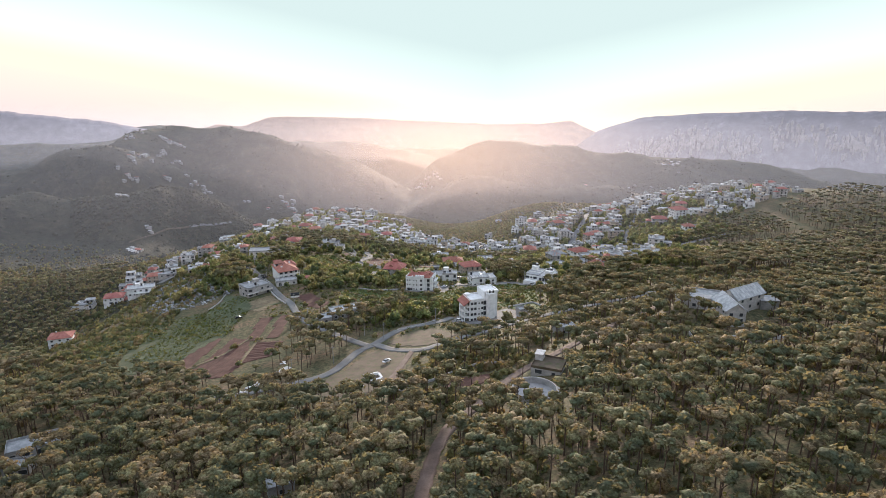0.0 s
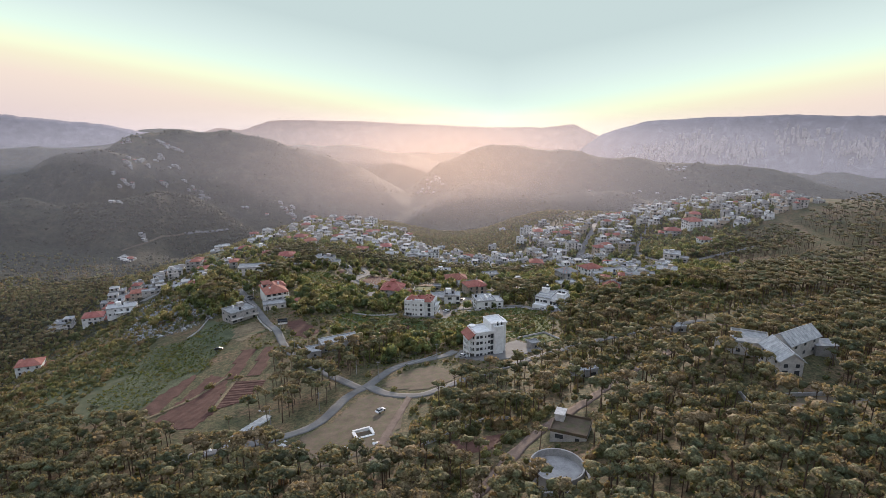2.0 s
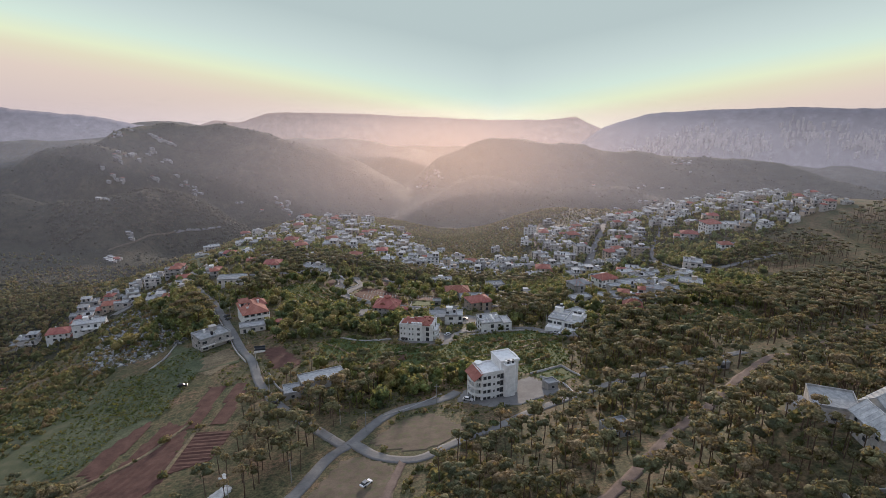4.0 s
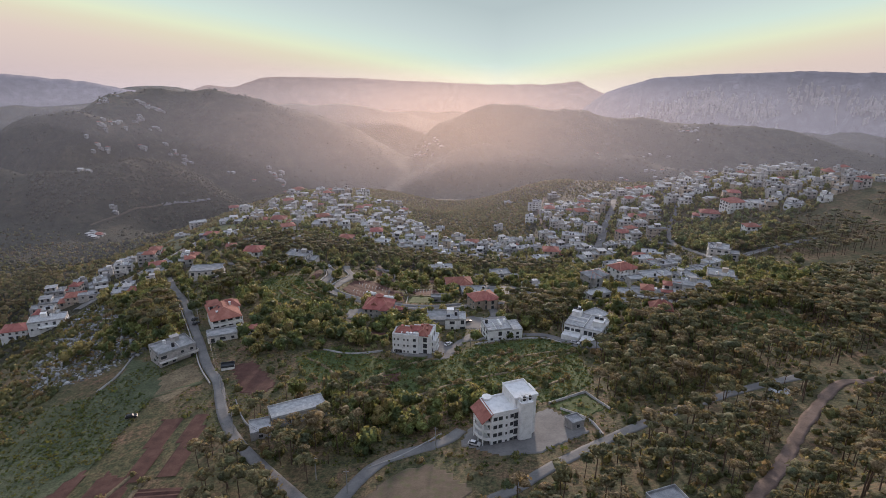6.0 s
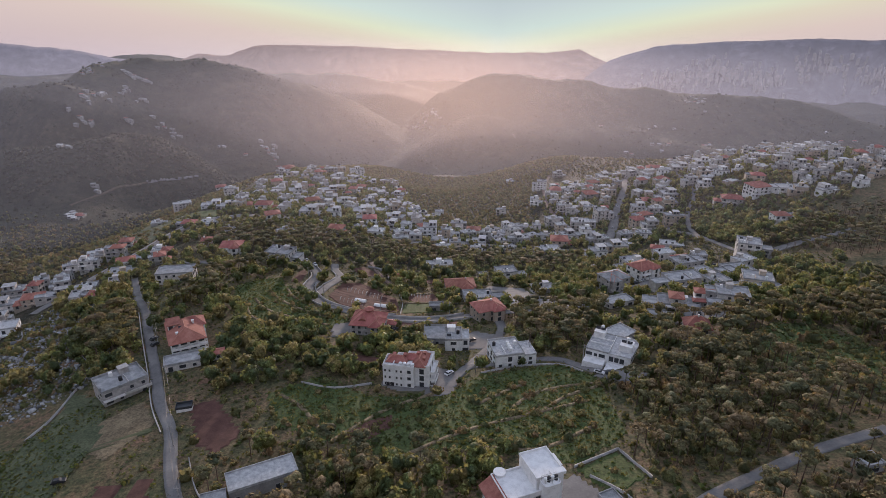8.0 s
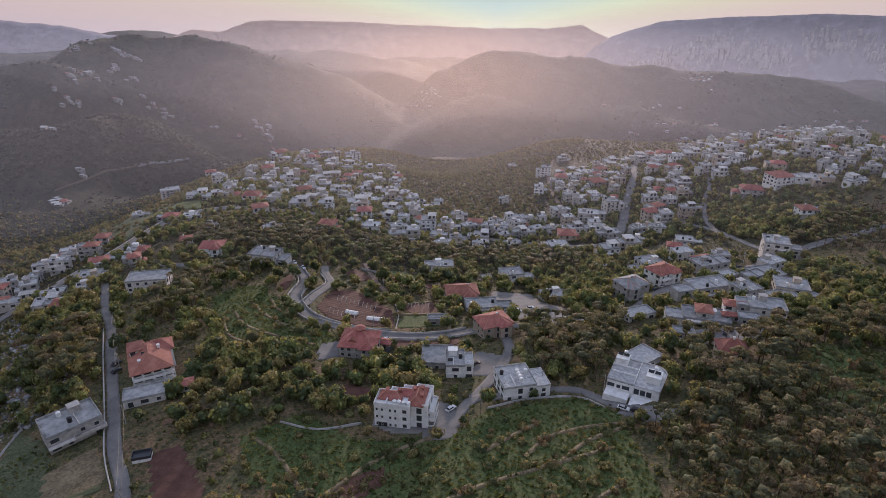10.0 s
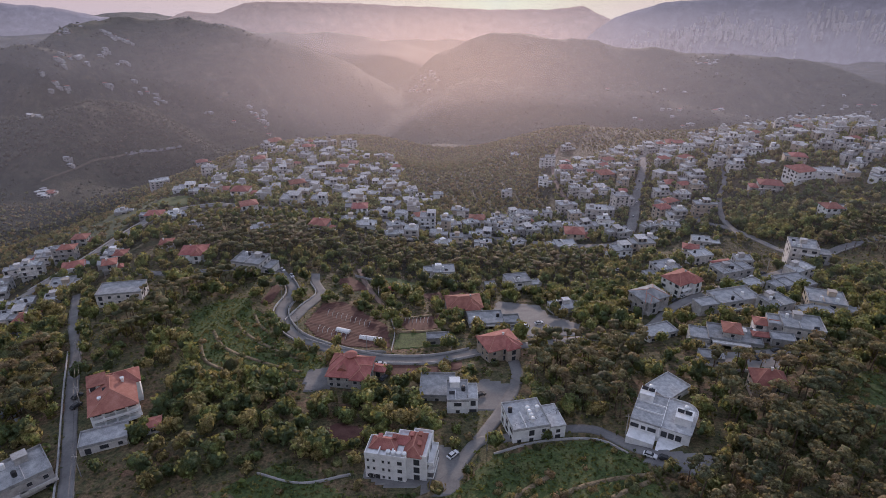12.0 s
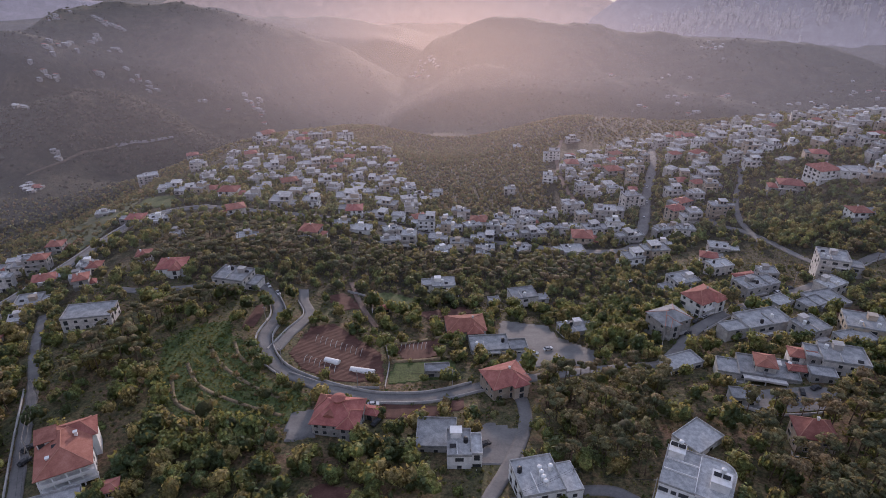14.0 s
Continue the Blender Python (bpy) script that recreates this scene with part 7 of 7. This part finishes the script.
def trunk_tubes(seed, sides, limbs, top):
    """Trunk of height 1 and limbs, as verts and quads (radius set for a 12 m tree)."""
    r = random.Random(seed)
    verts, faces = [], []

    def tube(points, radii, n):
        base = len(verts)
        for p, rad in zip(points, radii):
            for k in range(n):
                verts.append((p[0] + rad * math.cos(6.2832 * k / n), p[1] + rad * math.sin(6.2832 * k / n), p[2]))
        for i in range(len(points) - 1):
            for k in range(n):
                faces.append((base + i * n + k, base + i * n + (k + 1) % n, base + (i + 1) * n + (k + 1) % n, base + (i + 1) * n + k))

    bx, by = r.uniform(-0.04, 0.04), r.uniform(-0.04, 0.04)
    tube([(0, 0, -0.05), (bx * 0.5, by * 0.5, 0.3), (bx, by, 0.62), (bx * 1.4, by * 1.4, top)], [0.02, 0.016, 0.012, 0.005], sides)
    for k in range(limbs):
        a = k * 6.2832 / limbs + r.uniform(-0.5, 0.5)
        z0 = r.uniform(0.55, 0.72)
        reach = r.uniform(0.13, 0.22)
        tube([(bx * z0, by * z0, z0), (bx + reach * 0.55 * math.cos(a), by + reach * 0.55 * math.sin(a), z0 + 0.12), (bx + reach * math.cos(a), by + reach * math.sin(a), min(0.97, z0 + 0.2))], [0.011, 0.008, 0.004], 4)
    return np.array(verts, np.float32), np.array(faces, np.int32)


def merged(protos, places):
    """Joins many placed prototypes (verts, faces) into one: places are rows of kind, x, y, z, turn, sx, sz."""
    vs, fs, base = [], [], 0
    for kind in range(len(protos)):
        rows = places[places[:, 0] == kind]
        if not len(rows):
            continue
        v, f = protos[kind]
        c, s = np.cos(rows[:, 4]), np.sin(rows[:, 4])
        x = (v[None, :, 0] * c[:, None] - v[None, :, 1] * s[:, None]) * rows[:, 5, None] + rows[:, 1, None]
        y = (v[None, :, 0] * s[:, None] + v[None, :, 1] * c[:, None]) * rows[:, 5, None] + rows[:, 2, None]
        z = v[None, :, 2] * rows[:, 6, None] + rows[:, 3, None]
        vs.append(np.stack([x, y, z], -1).reshape(-1, 3))
        fs.append((f[None] + (np.arange(len(rows)) * len(v))[:, None, None] + base).reshape(-1, f.shape[1]))
        base += len(rows) * len(v)
    return np.concatenate(vs), np.concatenate(fs)


def scatter(poly, spacing, seed, clear=1.0, trees=True):
    """Jittered places inside a stretch of the plan, off the roads, fields and houses."""
    g = np.random.default_rng(seed)
    xs, ys = [p[0] for p in poly], [p[1] for p in poly]
    gx, gy = np.meshgrid(np.arange(min(xs), max(xs), spacing), np.arange(min(ys), max(ys), spacing))
    x = gx.ravel() + g.uniform(-0.48, 0.48, gx.size) * spacing
    y = gy.ravel() + g.uniform(-0.48, 0.48, gx.size) * spacing
    ok = inside(x, y, list(poly))
    for edge in CLEAR_POLYS + (OPEN_POLYS if trees else []):
        ok &= ~inside(x, y, edge)
    keep = np.array(KEEP_OUT)
    for a in range(0, len(x), 500):
        sl = slice(a, a + 500)
        d = (x[sl, None] - keep[None, :, 0]) ** 2 + (y[sl, None] - keep[None, :, 1]) ** 2
        ok[sl] &= ~(d < (keep[None, :, 2] + clear) ** 2).any(1)
    return x[ok], y[ok]


PINE_STANDS = (
    ([(-4, 85), (4, 150), (25, 190), (50, 220), (80, 255), (100, 275), (130, 305), (160, 330), (200, 355), (330, 330), (330, 40), (0, 60)], 5.7),
    ([(-9, 90), (-6, 150), (-8, 200), (-30, 202), (-45, 204), (-62, 220), (-100, 232), (-122, 248), (-150, 258), (-185, 268), (-250, 240), (-270, 110), (-100, 60)], 5.0),
    ([(50, 335), (68, 350), (66, 392), (88, 400), (112, 408), (150, 412), (210, 420), (300, 420), (330, 350), (215, 382), (150, 350), (112, 342), (80, 328)], 6.0),
    ([(-6, 235), (4, 262), (35, 284), (62, 302), (95, 322), (140, 338), (110, 302), (75, 264), (45, 232), (28, 214), (0, 205)], 6.8),
    ([(-82, 300), (-44, 288), (-22, 325), (-22, 342), (-55, 352), (-66, 345), (-76, 330)], 6.2),
    ([(-82, 236), (-58, 244), (-44, 262), (-42, 280), (-66, 300), (-80, 292)], 6.8),
    ([(34, 424), (34, 472), (60, 480), (86, 476), (64, 430), (60, 420)], 5.4),
    ([(92, 400), (96, 445), (120, 460), (165, 455), (200, 460), (240, 440), (240, 405), (120, 395)], 5.6),
    ([(-66, 582), (-55, 645), (0, 640), (60, 645), (100, 630), (88, 575), (60, 585), (20, 600), (-30, 590)], 6.8),
    ([(-150, 505), (-126, 540), (-100, 545), (-112, 524), (-132, 508), (-118, 476), (-140, 462)], 6.0),
    ([(-180, 585), (-165, 650), (-120, 650), (-60, 630), (-70, 590), (-120, 572)], 5.6),
    ([(190, 430), (240, 500), (330, 540), (380, 470), (330, 410)], 5.8),
    ([(230, 600), (300, 640), (340, 640), (340, 560), (270, 555)], 5.6),
    ([(-420, 330), (-300, 440), (-345, 640), (-400, 720), (-560, 620), (-540, 300)], 8.0),
    ([(-300, 220), (-250, 255), (-200, 280), (-290, 390), (-420, 330), (-420, 200)], 6.2),
    ([(340, 330), (360, 640), (480, 700), (520, 300)], 6.8),
    ([(-173, 434), (-176, 470), (-165, 490), (-148, 455), (-132, 423), (-146, 418), (-150, 407)], 5.6),
    ([(10, 395), (-8, 374), (-40, 380), (-60, 372), (-50, 350), (-10, 330), (12, 335), (30, 345)], 19.0),
)
LEAF_STANDS = (
    ([(-96, 392), (-58, 402), (-46, 428), (-24, 440), (-10, 428), (-18, 408), (-46, 396), (-90, 386)], 6.0),
    ([(-104, 412), (-98, 446), (-60, 442), (-46, 434), (-62, 412)], 5.5),
    ([(-190, 470), (-160, 490), (-140, 440), (-150, 420), (-185, 440)], 7.0),
    ([(-120, 460), (-100, 440), (-60, 440), (-50, 450), (-104, 485)], 8.0),
    ([(198, 630), (240, 640), (272, 690), (262, 735), (235, 715), (215, 680)], 6.5),
    ([(-75, 350), (-50, 360), (-20, 352), (0, 312), (12, 300), (-2, 320), (-40, 345)], 8.5),
    ([(-70, 505), (-60, 560), (-10, 575), (30, 560), (60, 560), (80, 540), (60, 500), (20, 500), (0, 545), (-40, 540)], 8.5),
    ([(60, 500), (85, 560), (120, 560), (110, 480)], 7.0),
    ([(196, 690), (212, 634), (240, 600), (300, 600), (300, 650), (236, 696), (212, 732)], 6.0),
    ([(100, 455), (140, 500), (220, 545), (260, 560), (260, 500), (180, 440)], 9.0),
    ([(-250, 600), (-120, 650), (110, 640), (240, 640), (330, 660), (420, 780), (420, 930), (200, 990), (130, 940), (110, 780), (0, 760), (-20, 860), (-70, 1090), (-230, 1090), (-250, 760)], 7.6),
    ([(0, 360), (20, 384), (50, 376), (50, 345), (20, 340)], 12.0),
    ([(-190, 400), (-110, 380), (-60, 395), (70, 380), (200, 430), (240, 560), (110, 650), (-60, 650), (-180, 600)], 8.5),
    ([(-30, 264), (-18, 262), (-16, 252), (-28, 250)], 5.0),
    ([(-50, 316), (-46, 340), (-27, 350), (-6, 336), (10, 345), (24, 345), (2, 318), (-15, 312), (-36, 302)], 6.5),
    ([(-58, 372), (-48, 372), (-36, 362), (-40, 354), (-54, 358)], 5.5),
    ([(-250, 560), (-225, 612), (-185, 535), (-174, 480), (-200, 476), (-240, 520)], 6.5),
    ([(-146, 425), (-138, 405), (-150, 400), (-178, 470), (-168, 474)], 7.0),
)
SHRUB_STANDS = (
    ([(-300, 330), (-235, 410), (-205, 480), (-165, 480), (-150, 400), (-205, 350), (-190, 290), (-260, 250)], 5.6),
    ([(124, 414), (156, 442), (172, 431), (180, 403), (160, 365), (147, 377), (134, 396)], 4.5),
    ([(-20, 760), (10, 770), (100, 790), (110, 900), (140, 1040), (230, 1180), (240, 1400), (-260, 1400), (-230, 1100), (-70, 1080), (-50, 950)], 5.6),
    ([(-340, 600), (-250, 720), (-260, 900), (-250, 1100), (-150, 1180), (-330, 1200), (-520, 1050), (-640, 700), (-560, 500)], 11.0),
    ([(-110, 300), (-90, 380), (-110, 470), (-60, 500), (0, 520), (80, 480), (90, 400), (60, 300), (0, 230), (-40, 290)], 9.5),
    ([(-4, 85), (25, 190), (100, 275), (200, 355), (330, 330), (330, 40), (0, 60)], 7.0),
    ([(-14, 90), (-45, 204), (-128, 246), (-250, 230), (-270, 110), (-100, 60)], 9.0),
    ([(-104, 486), (-52, 446), (-48, 462), (-84, 500)], 8.0),
    ([(186, 682), (210, 634), (263, 581), (330, 600), (299, 650), (236, 700), (205, 732)], 5.0),
    ([(-540, 560), (-660, 720), (-560, 1080), (-800, 1100), (-900, 800)], 16.0),
    ([(-250, 300), (-215, 400), (-172, 372), (-164, 330), (-176, 280), (-230, 260)], 4.0),
    ([(-295, 380), (-245, 480), (-200, 482), (-235, 400), (-262, 340)], 5.0),
    ([(-4, 110), (20, 190), (60, 230), (120, 250), (150, 130), (100, 90)], 6.0),
    ([(-9, 110), (-10, 200), (-100, 222), (-130, 200), (-100, 110)], 6.5),
    ([(0, 205), (30, 215), (75, 265), (120, 320), (60, 300), (0, 265), (-12, 235)], 6.0),
    ([(200, 630), (330, 660), (360, 720), (300, 760), (240, 720)], 6.0),
    ([(300, 900), (420, 930), (420, 1150), (150, 1200), (200, 1000)], 9.0),
    ([(66, 330), (200, 372), (330, 400), (330, 420), (200, 430), (66, 400)], 5.5),
    ([(50, 300), (160, 350), (215, 380), (240, 350), (130, 280), (75, 250)], 5.0),
    ([(-262, 470), (-240, 560), (-200, 560), (-190, 490), (-240, 440)], 4.5),
    ([(-340, 620), (-300, 720), (-236, 720), (-234, 600), (-262, 580)], 6.0),
    ([(-250, 560), (-120, 650), (110, 640), (240, 600), (100, 560), (-60, 560)], 9.0),
)


SHRUB_STANDS += (
    ([(-285, 395), (-268, 480), (-330, 620), (-420, 760), (-660, 760), (-560, 420), (-420, 330)], 5.4),
    ([(-330, 640), (-255, 800), (-270, 1000), (-420, 1120), (-640, 1000), (-640, 760), (-420, 760)], 7.5),
    ([(58, 322), (66, 352), (66, 395), (92, 402), (130, 410), (130, 345), (90, 328)], 3.4),
    ([(-60, 300), (-20, 330), (10, 345), (40, 345), (60, 390), (10, 380), (-50, 370), (-90, 385), (-80, 340)], 6.0),
    ([(-14, 262), (5, 262), (40, 228), (24, 192), (2, 172), (-12, 200)], 3.6),
    ([(-16, 85), (6, 85), (22, 180), (-4, 205), (-16, 200)], 4.5),
)
PINE_STANDS += (([(-14, 85), (4, 85), (26, 192), (8, 204), (-12, 200)], 6.0), ([(-12, 205), (6, 240), (30, 228), (10, 206)], 9.0))
YARD_STANDS = (
    ([(110, 690), (150, 640), (215, 690), (250, 760), (330, 740), (420, 780), (420, 900), (330, 960), (210, 980), (140, 960), (110, 860)], 5.2),
    ([(-215, 760), (-150, 690), (-60, 680), (110, 690), (110, 760), (0, 760), (-20, 840), (-70, 1080), (-200, 1080), (-240, 900)], 6.0),
)
TUFT_STANDS = (
    ([(-52, 398), (-30, 384), (0, 384), (14, 402), (48, 410), (62, 396), (60, 352), (40, 336), (10, 348), (-22, 345), (-60, 362), (-70, 384)], 1.9),
    ([(-84, 500), (-78, 484), (-66, 472), (-48, 462), (-52, 446), (-90, 442), (-104, 460), (-112, 476), (-120, 500), (-108, 516), (-97, 520), (-94, 508)], 1.8),
    ([(-166, 288), (-157, 330), (-147, 372), (-132, 386), (-121, 362), (-119, 312), (-136, 264)], 1.8),
    ([(-215, 345), (-152, 360), (-118, 316), (-134, 300), (-150, 320), (-205, 300)], 2.0),
    ([(124, 414), (156, 442), (172, 431), (180, 403), (160, 365), (147, 377), (134, 396)], 2.4),
    ([(-50, 316), (-46, 340), (20, 345), (10, 318), (-36, 302)], 2.4),
    ([(-150, 400), (-100, 330), (-60, 300), (20, 290), (90, 330), (200, 380), (260, 560), (240, 640), (-60, 650), (-180, 600), (-200, 520)], 3.0),
    ([(-4, 85), (25, 190), (100, 275), (200, 355), (260, 330), (200, 90), (0, 80)], 4.6),
)


def gather(stands, seed0, clear, trees=True):
    xs, ys = [], []
    for k, (poly, spacing) in enumerate(stands):
        x, y = scatter(poly, spacing, seed0 + k, clear, trees)
        xs.append(x)
        ys.append(y)
    return np.concatenate(xs), np.concatenate(ys)


def plant():
    g = np.random.default_rng(21)
    # pines
    x, y = gather(PINE_STANDS, 100, 1.5)
    n = len(x)
    tall = g.uniform(8.5, 13.5, n) * np.where(y > 560, 0.85, 1.0)
    wide = tall * g.uniform(0.18, 0.31, n)
    z = height(x, y)
    turn, kind = g.uniform(0, 6.28, n), g.integers(0, 5, n)
    near = (y > 118) & (y < 172) & (x > -75) & (x < 112)
    near &= np.cumsum(near) <= 300
    crowns = [pine_crown(40 + k, 3, 52) for k in range(5)]
    trunks = [trunk_tubes(60 + k, 7, 5, 0.86) for k in range(5)]
    crown_me = [mesh_from("crown", v, f, [M_PINE]) for v, f in crowns]
    trunk_me = [mesh_from("trunk", v * [12.0, 12.0, 1.0], f, [M_BARK], True) for v, f in trunks]
    for i in np.nonzero(near)[0]:
        top = thing("pine_tree", "umbrella pine with bare trunk and flat olive-green crown", "tree", pose(x[i], y[i], z[i], 0, 0, math.degrees(turn[i])), "pines of the foreground wood")
        t = part("trunk", trunk_me[kind[i]], None, top)
        t.scale = (tall[i] / 12, tall[i] / 12, tall[i])
        c = part("crown", crown_me[kind[i]], None, top)
        c.location.z, c.scale = tall[i] * 0.83, (wide[i], wide[i], wide[i])
    rest = ~near
    far = rest & ((y > 470) | (np.abs(x) > 200))
    mid = rest & ~far
    low_crowns = [pine_crown(50 + k, 2, 24) for k in range(5)]
    low_trunks = [trunk_tubes(70 + k, 4, 0, 0.86) for k in range(5)]
    rows = np.stack([kind, x, y, z + tall * 0.83, turn, wide, wide], 1)
    v1, f1 = merged(crowns, rows[mid])
    v2, f2 = merged(low_crowns, rows[far])
    tagged(new("pine_crowns", mesh_from("pine_crowns", np.concatenate([v1, v2]), np.concatenate([f1, f2 + len(v1)]), [M_PINE])), "flat olive-green crowns of many umbrella pines", "trees", kind="stuff")
    rows = np.stack([kind, x, y, z, turn, tall, tall], 1)
    v1, f1 = merged([trunk_tubes(65 + k, 4, 2, 0.86) for k in range(5)], rows[mid])
    v2, f2 = merged(low_trunks, rows[far])
    tagged(new("pine_trunks", mesh_from("pine_trunks", np.concatenate([v1, v2]), np.concatenate([f1, f2 + len(v1)]), [M_BARK], True)), "bare brown trunks of many umbrella pines", "trees", kind="stuff")
    # broad-leaved trees of gardens and banks
    x, y = gather(LEAF_STANDS, 200, 0.5)
    n = len(x)
    # small trees close by the walls of the village houses
    yards = gather(YARD_STANDS, 250, -1.2)
    x, y = np.concatenate([x, yards[0]]), np.concatenate([y, yards[1]])
    wide = g.uniform(1.7, 4.2, len(x)) * np.where(y > 640, 0.8, 1.0)
    wide[n:] *= 0.72
    n = len(x)
    z = height(x, y)
    kind = g.integers(0, 4, n)
    leaf = [round_crown(80 + k, 4, 78) for k in range(4)]
    rows = np.stack([kind, x, y, z + wide * 0.95, g.uniform(0, 6.28, n), wide, wide * g.uniform(0.85, 1.3, n)], 1)
    far = y > 640
    v, f = merged(leaf, rows[~far])
    v2, f2 = merged([round_crown(84 + k, 2, 20, 0.85, 0.28) for k in range(4)], rows[far])
    v, f = np.concatenate([v, v2]), np.concatenate([f, f2 + len(v)])
    tagged(new("garden_trees", mesh_from("garden_trees", v, f, [M_LEAF])), "yellow-green leafy crowns of garden trees and bushes", "trees", kind="stuff")
    # shrubs
    x, y = gather(SHRUB_STANDS, 300, 0.0, False)
    for pts in LEDGES:
        c = curve_points(pts, 11.0)
        x = np.concatenate([x, [q.x + g.normal(0, 0.5) for q in c]])
        y = np.concatenate([y, [q.y + g.normal(0, 0.5) for q in c]])
    n = len(x)
    wide = g.gamma(3.0, 0.36, n) + 0.4 + np.where((y > 740) | (x < -290), 0.8, 0.0)
    z = height(x, y)
    kind = g.integers(0, 4, n)
    bush = [round_crown(90 + k, 1, 18, 0.7, 0.3) for k in range(4)]
    rows = np.stack([kind, x, y, z + wide * 0.25, g.uniform(0, 6.28, n), wide, wide], 1)
    far = (y > 700) | (x < -290)
    v, f = merged(bush, rows[~far])
    v2, f2 = merged([round_crown(94 + k, 1, 6, 0.6, 0.4) for k in range(4)], rows[far])
    v, f = np.concatenate([v, v2]), np.concatenate([f, f2 + len(v)])
    tagged(new("scrub", mesh_from("scrub", v, f, [M_SCRUB])), "dark green scrub bushes over the slopes", "bushes", kind="stuff")

    # rough grass clumps on meadows and banks
    x, y = gather(TUFT_STANDS, 400, -0.6, False)
    n = len(x)
    wide = g.gamma(3.0, 0.14, n) + 0.2
    rows = np.stack([g.integers(0, 5, n), x, y, height(x, y) + 0.22, g.uniform(0, 6.28, n), wide * 1.25, wide], 1)
    v, f = merged([grass_tussock(120 + k, 5) for k in range(5)], rows)
    tagged(new("grass_clumps", mesh_from("grass_clumps", v, f, [M_TUFT])), "rough green grass clumps on meadows and banks", "grass", kind="stuff")
    # oak woods of the far hillsides
    r = np.sqrt(g.uniform(1050.0 ** 2, 2500.0 ** 2, 11000))
    a = np.radians(g.uniform(-40, 41, 11000))
    x, y = r * np.sin(a), r * np.cos(a)
    z = height(x, y)
    keep = np.array([noise.noise(Vector((p * 0.006, q * 0.006, 4.0))) for p, q in zip(x, y)]) + g.uniform(-0.35, 0.35, len(x)) > -0.15
    keep &= (r > 1500) | (x < -420)
    # the near western hill is closely wooded along its crest
    keep |= (r > 1330) & (r < 1640) & (a < -0.2) & (a > -0.56)
    more = np.sqrt(g.uniform(1340.0 ** 2, 1640.0 ** 2, 3500))
    turn = np.radians(g.uniform(-32, -12, 3500))
    x, y = np.concatenate([x[keep], more * np.sin(turn)]), np.concatenate([y[keep], more * np.cos(turn)])
    z = height(x, y)
    z = z + ripple(x, y, z)
    n = len(x)
    wide = g.gamma(4.0, 0.55, n) + 1.3
    wood = [round_crown(110 + k, 1, 0, 0.6) for k in range(4)]
    rows = np.stack([g.integers(0, 4, n), x, y, z + wide * 0.1, g.uniform(0, 6.28, n), wide, wide], 1)
    v, f = merged(wood, rows)
    tagged(new("far_woods", mesh_from("far_woods", v, f, [M_FARWOOD])), "dark oak scrub over the far hillsides", "woods", kind="stuff")


def rocks():
    g = np.random.default_rng(5)
    poly = [(-185, 372), (-160, 378), (-146, 398), (-152, 425), (-164, 455), (-190, 495), (-237, 550), (-249, 510), (-226, 440), (-212, 405)]
    x, y = scatter(poly, 1.75, 9, -1.0, False)
    n = len(x)
    protos = []
    for k in range(4):
        bm = bmesh.new()
        bmesh.ops.create_icosphere(bm, subdivisions=1, radius=1.0)
        for v in bm.verts:
            v.co *= 0.75 + 0.8 * noise.noise(v.co * 1.9 + Vector((k * 5, 0, 0)))
            v.co.z *= 0.7
        bm.verts.index_update()
        protos.append((np.array([v.co[:] for v in bm.verts], np.float32), np.array([[v.index for v in f.verts] for f in bm.faces], np.int32)))
        bm.free()
    size = g.gamma(1.7, 0.27, n) + 0.2
    rows = np.stack([g.integers(0, 4, n), x, y, height(x, y) + size * 0.15, g.uniform(0, 6.28, n), size, size], 1)
    v, f = merged(protos, rows)
    tagged(new("boulders", mesh_from("boulders", v, f, [M_ROCK])), "grey limestone boulders strewn over a scrubby slope", "rocks", kind="stuff")


rocks()
plant()
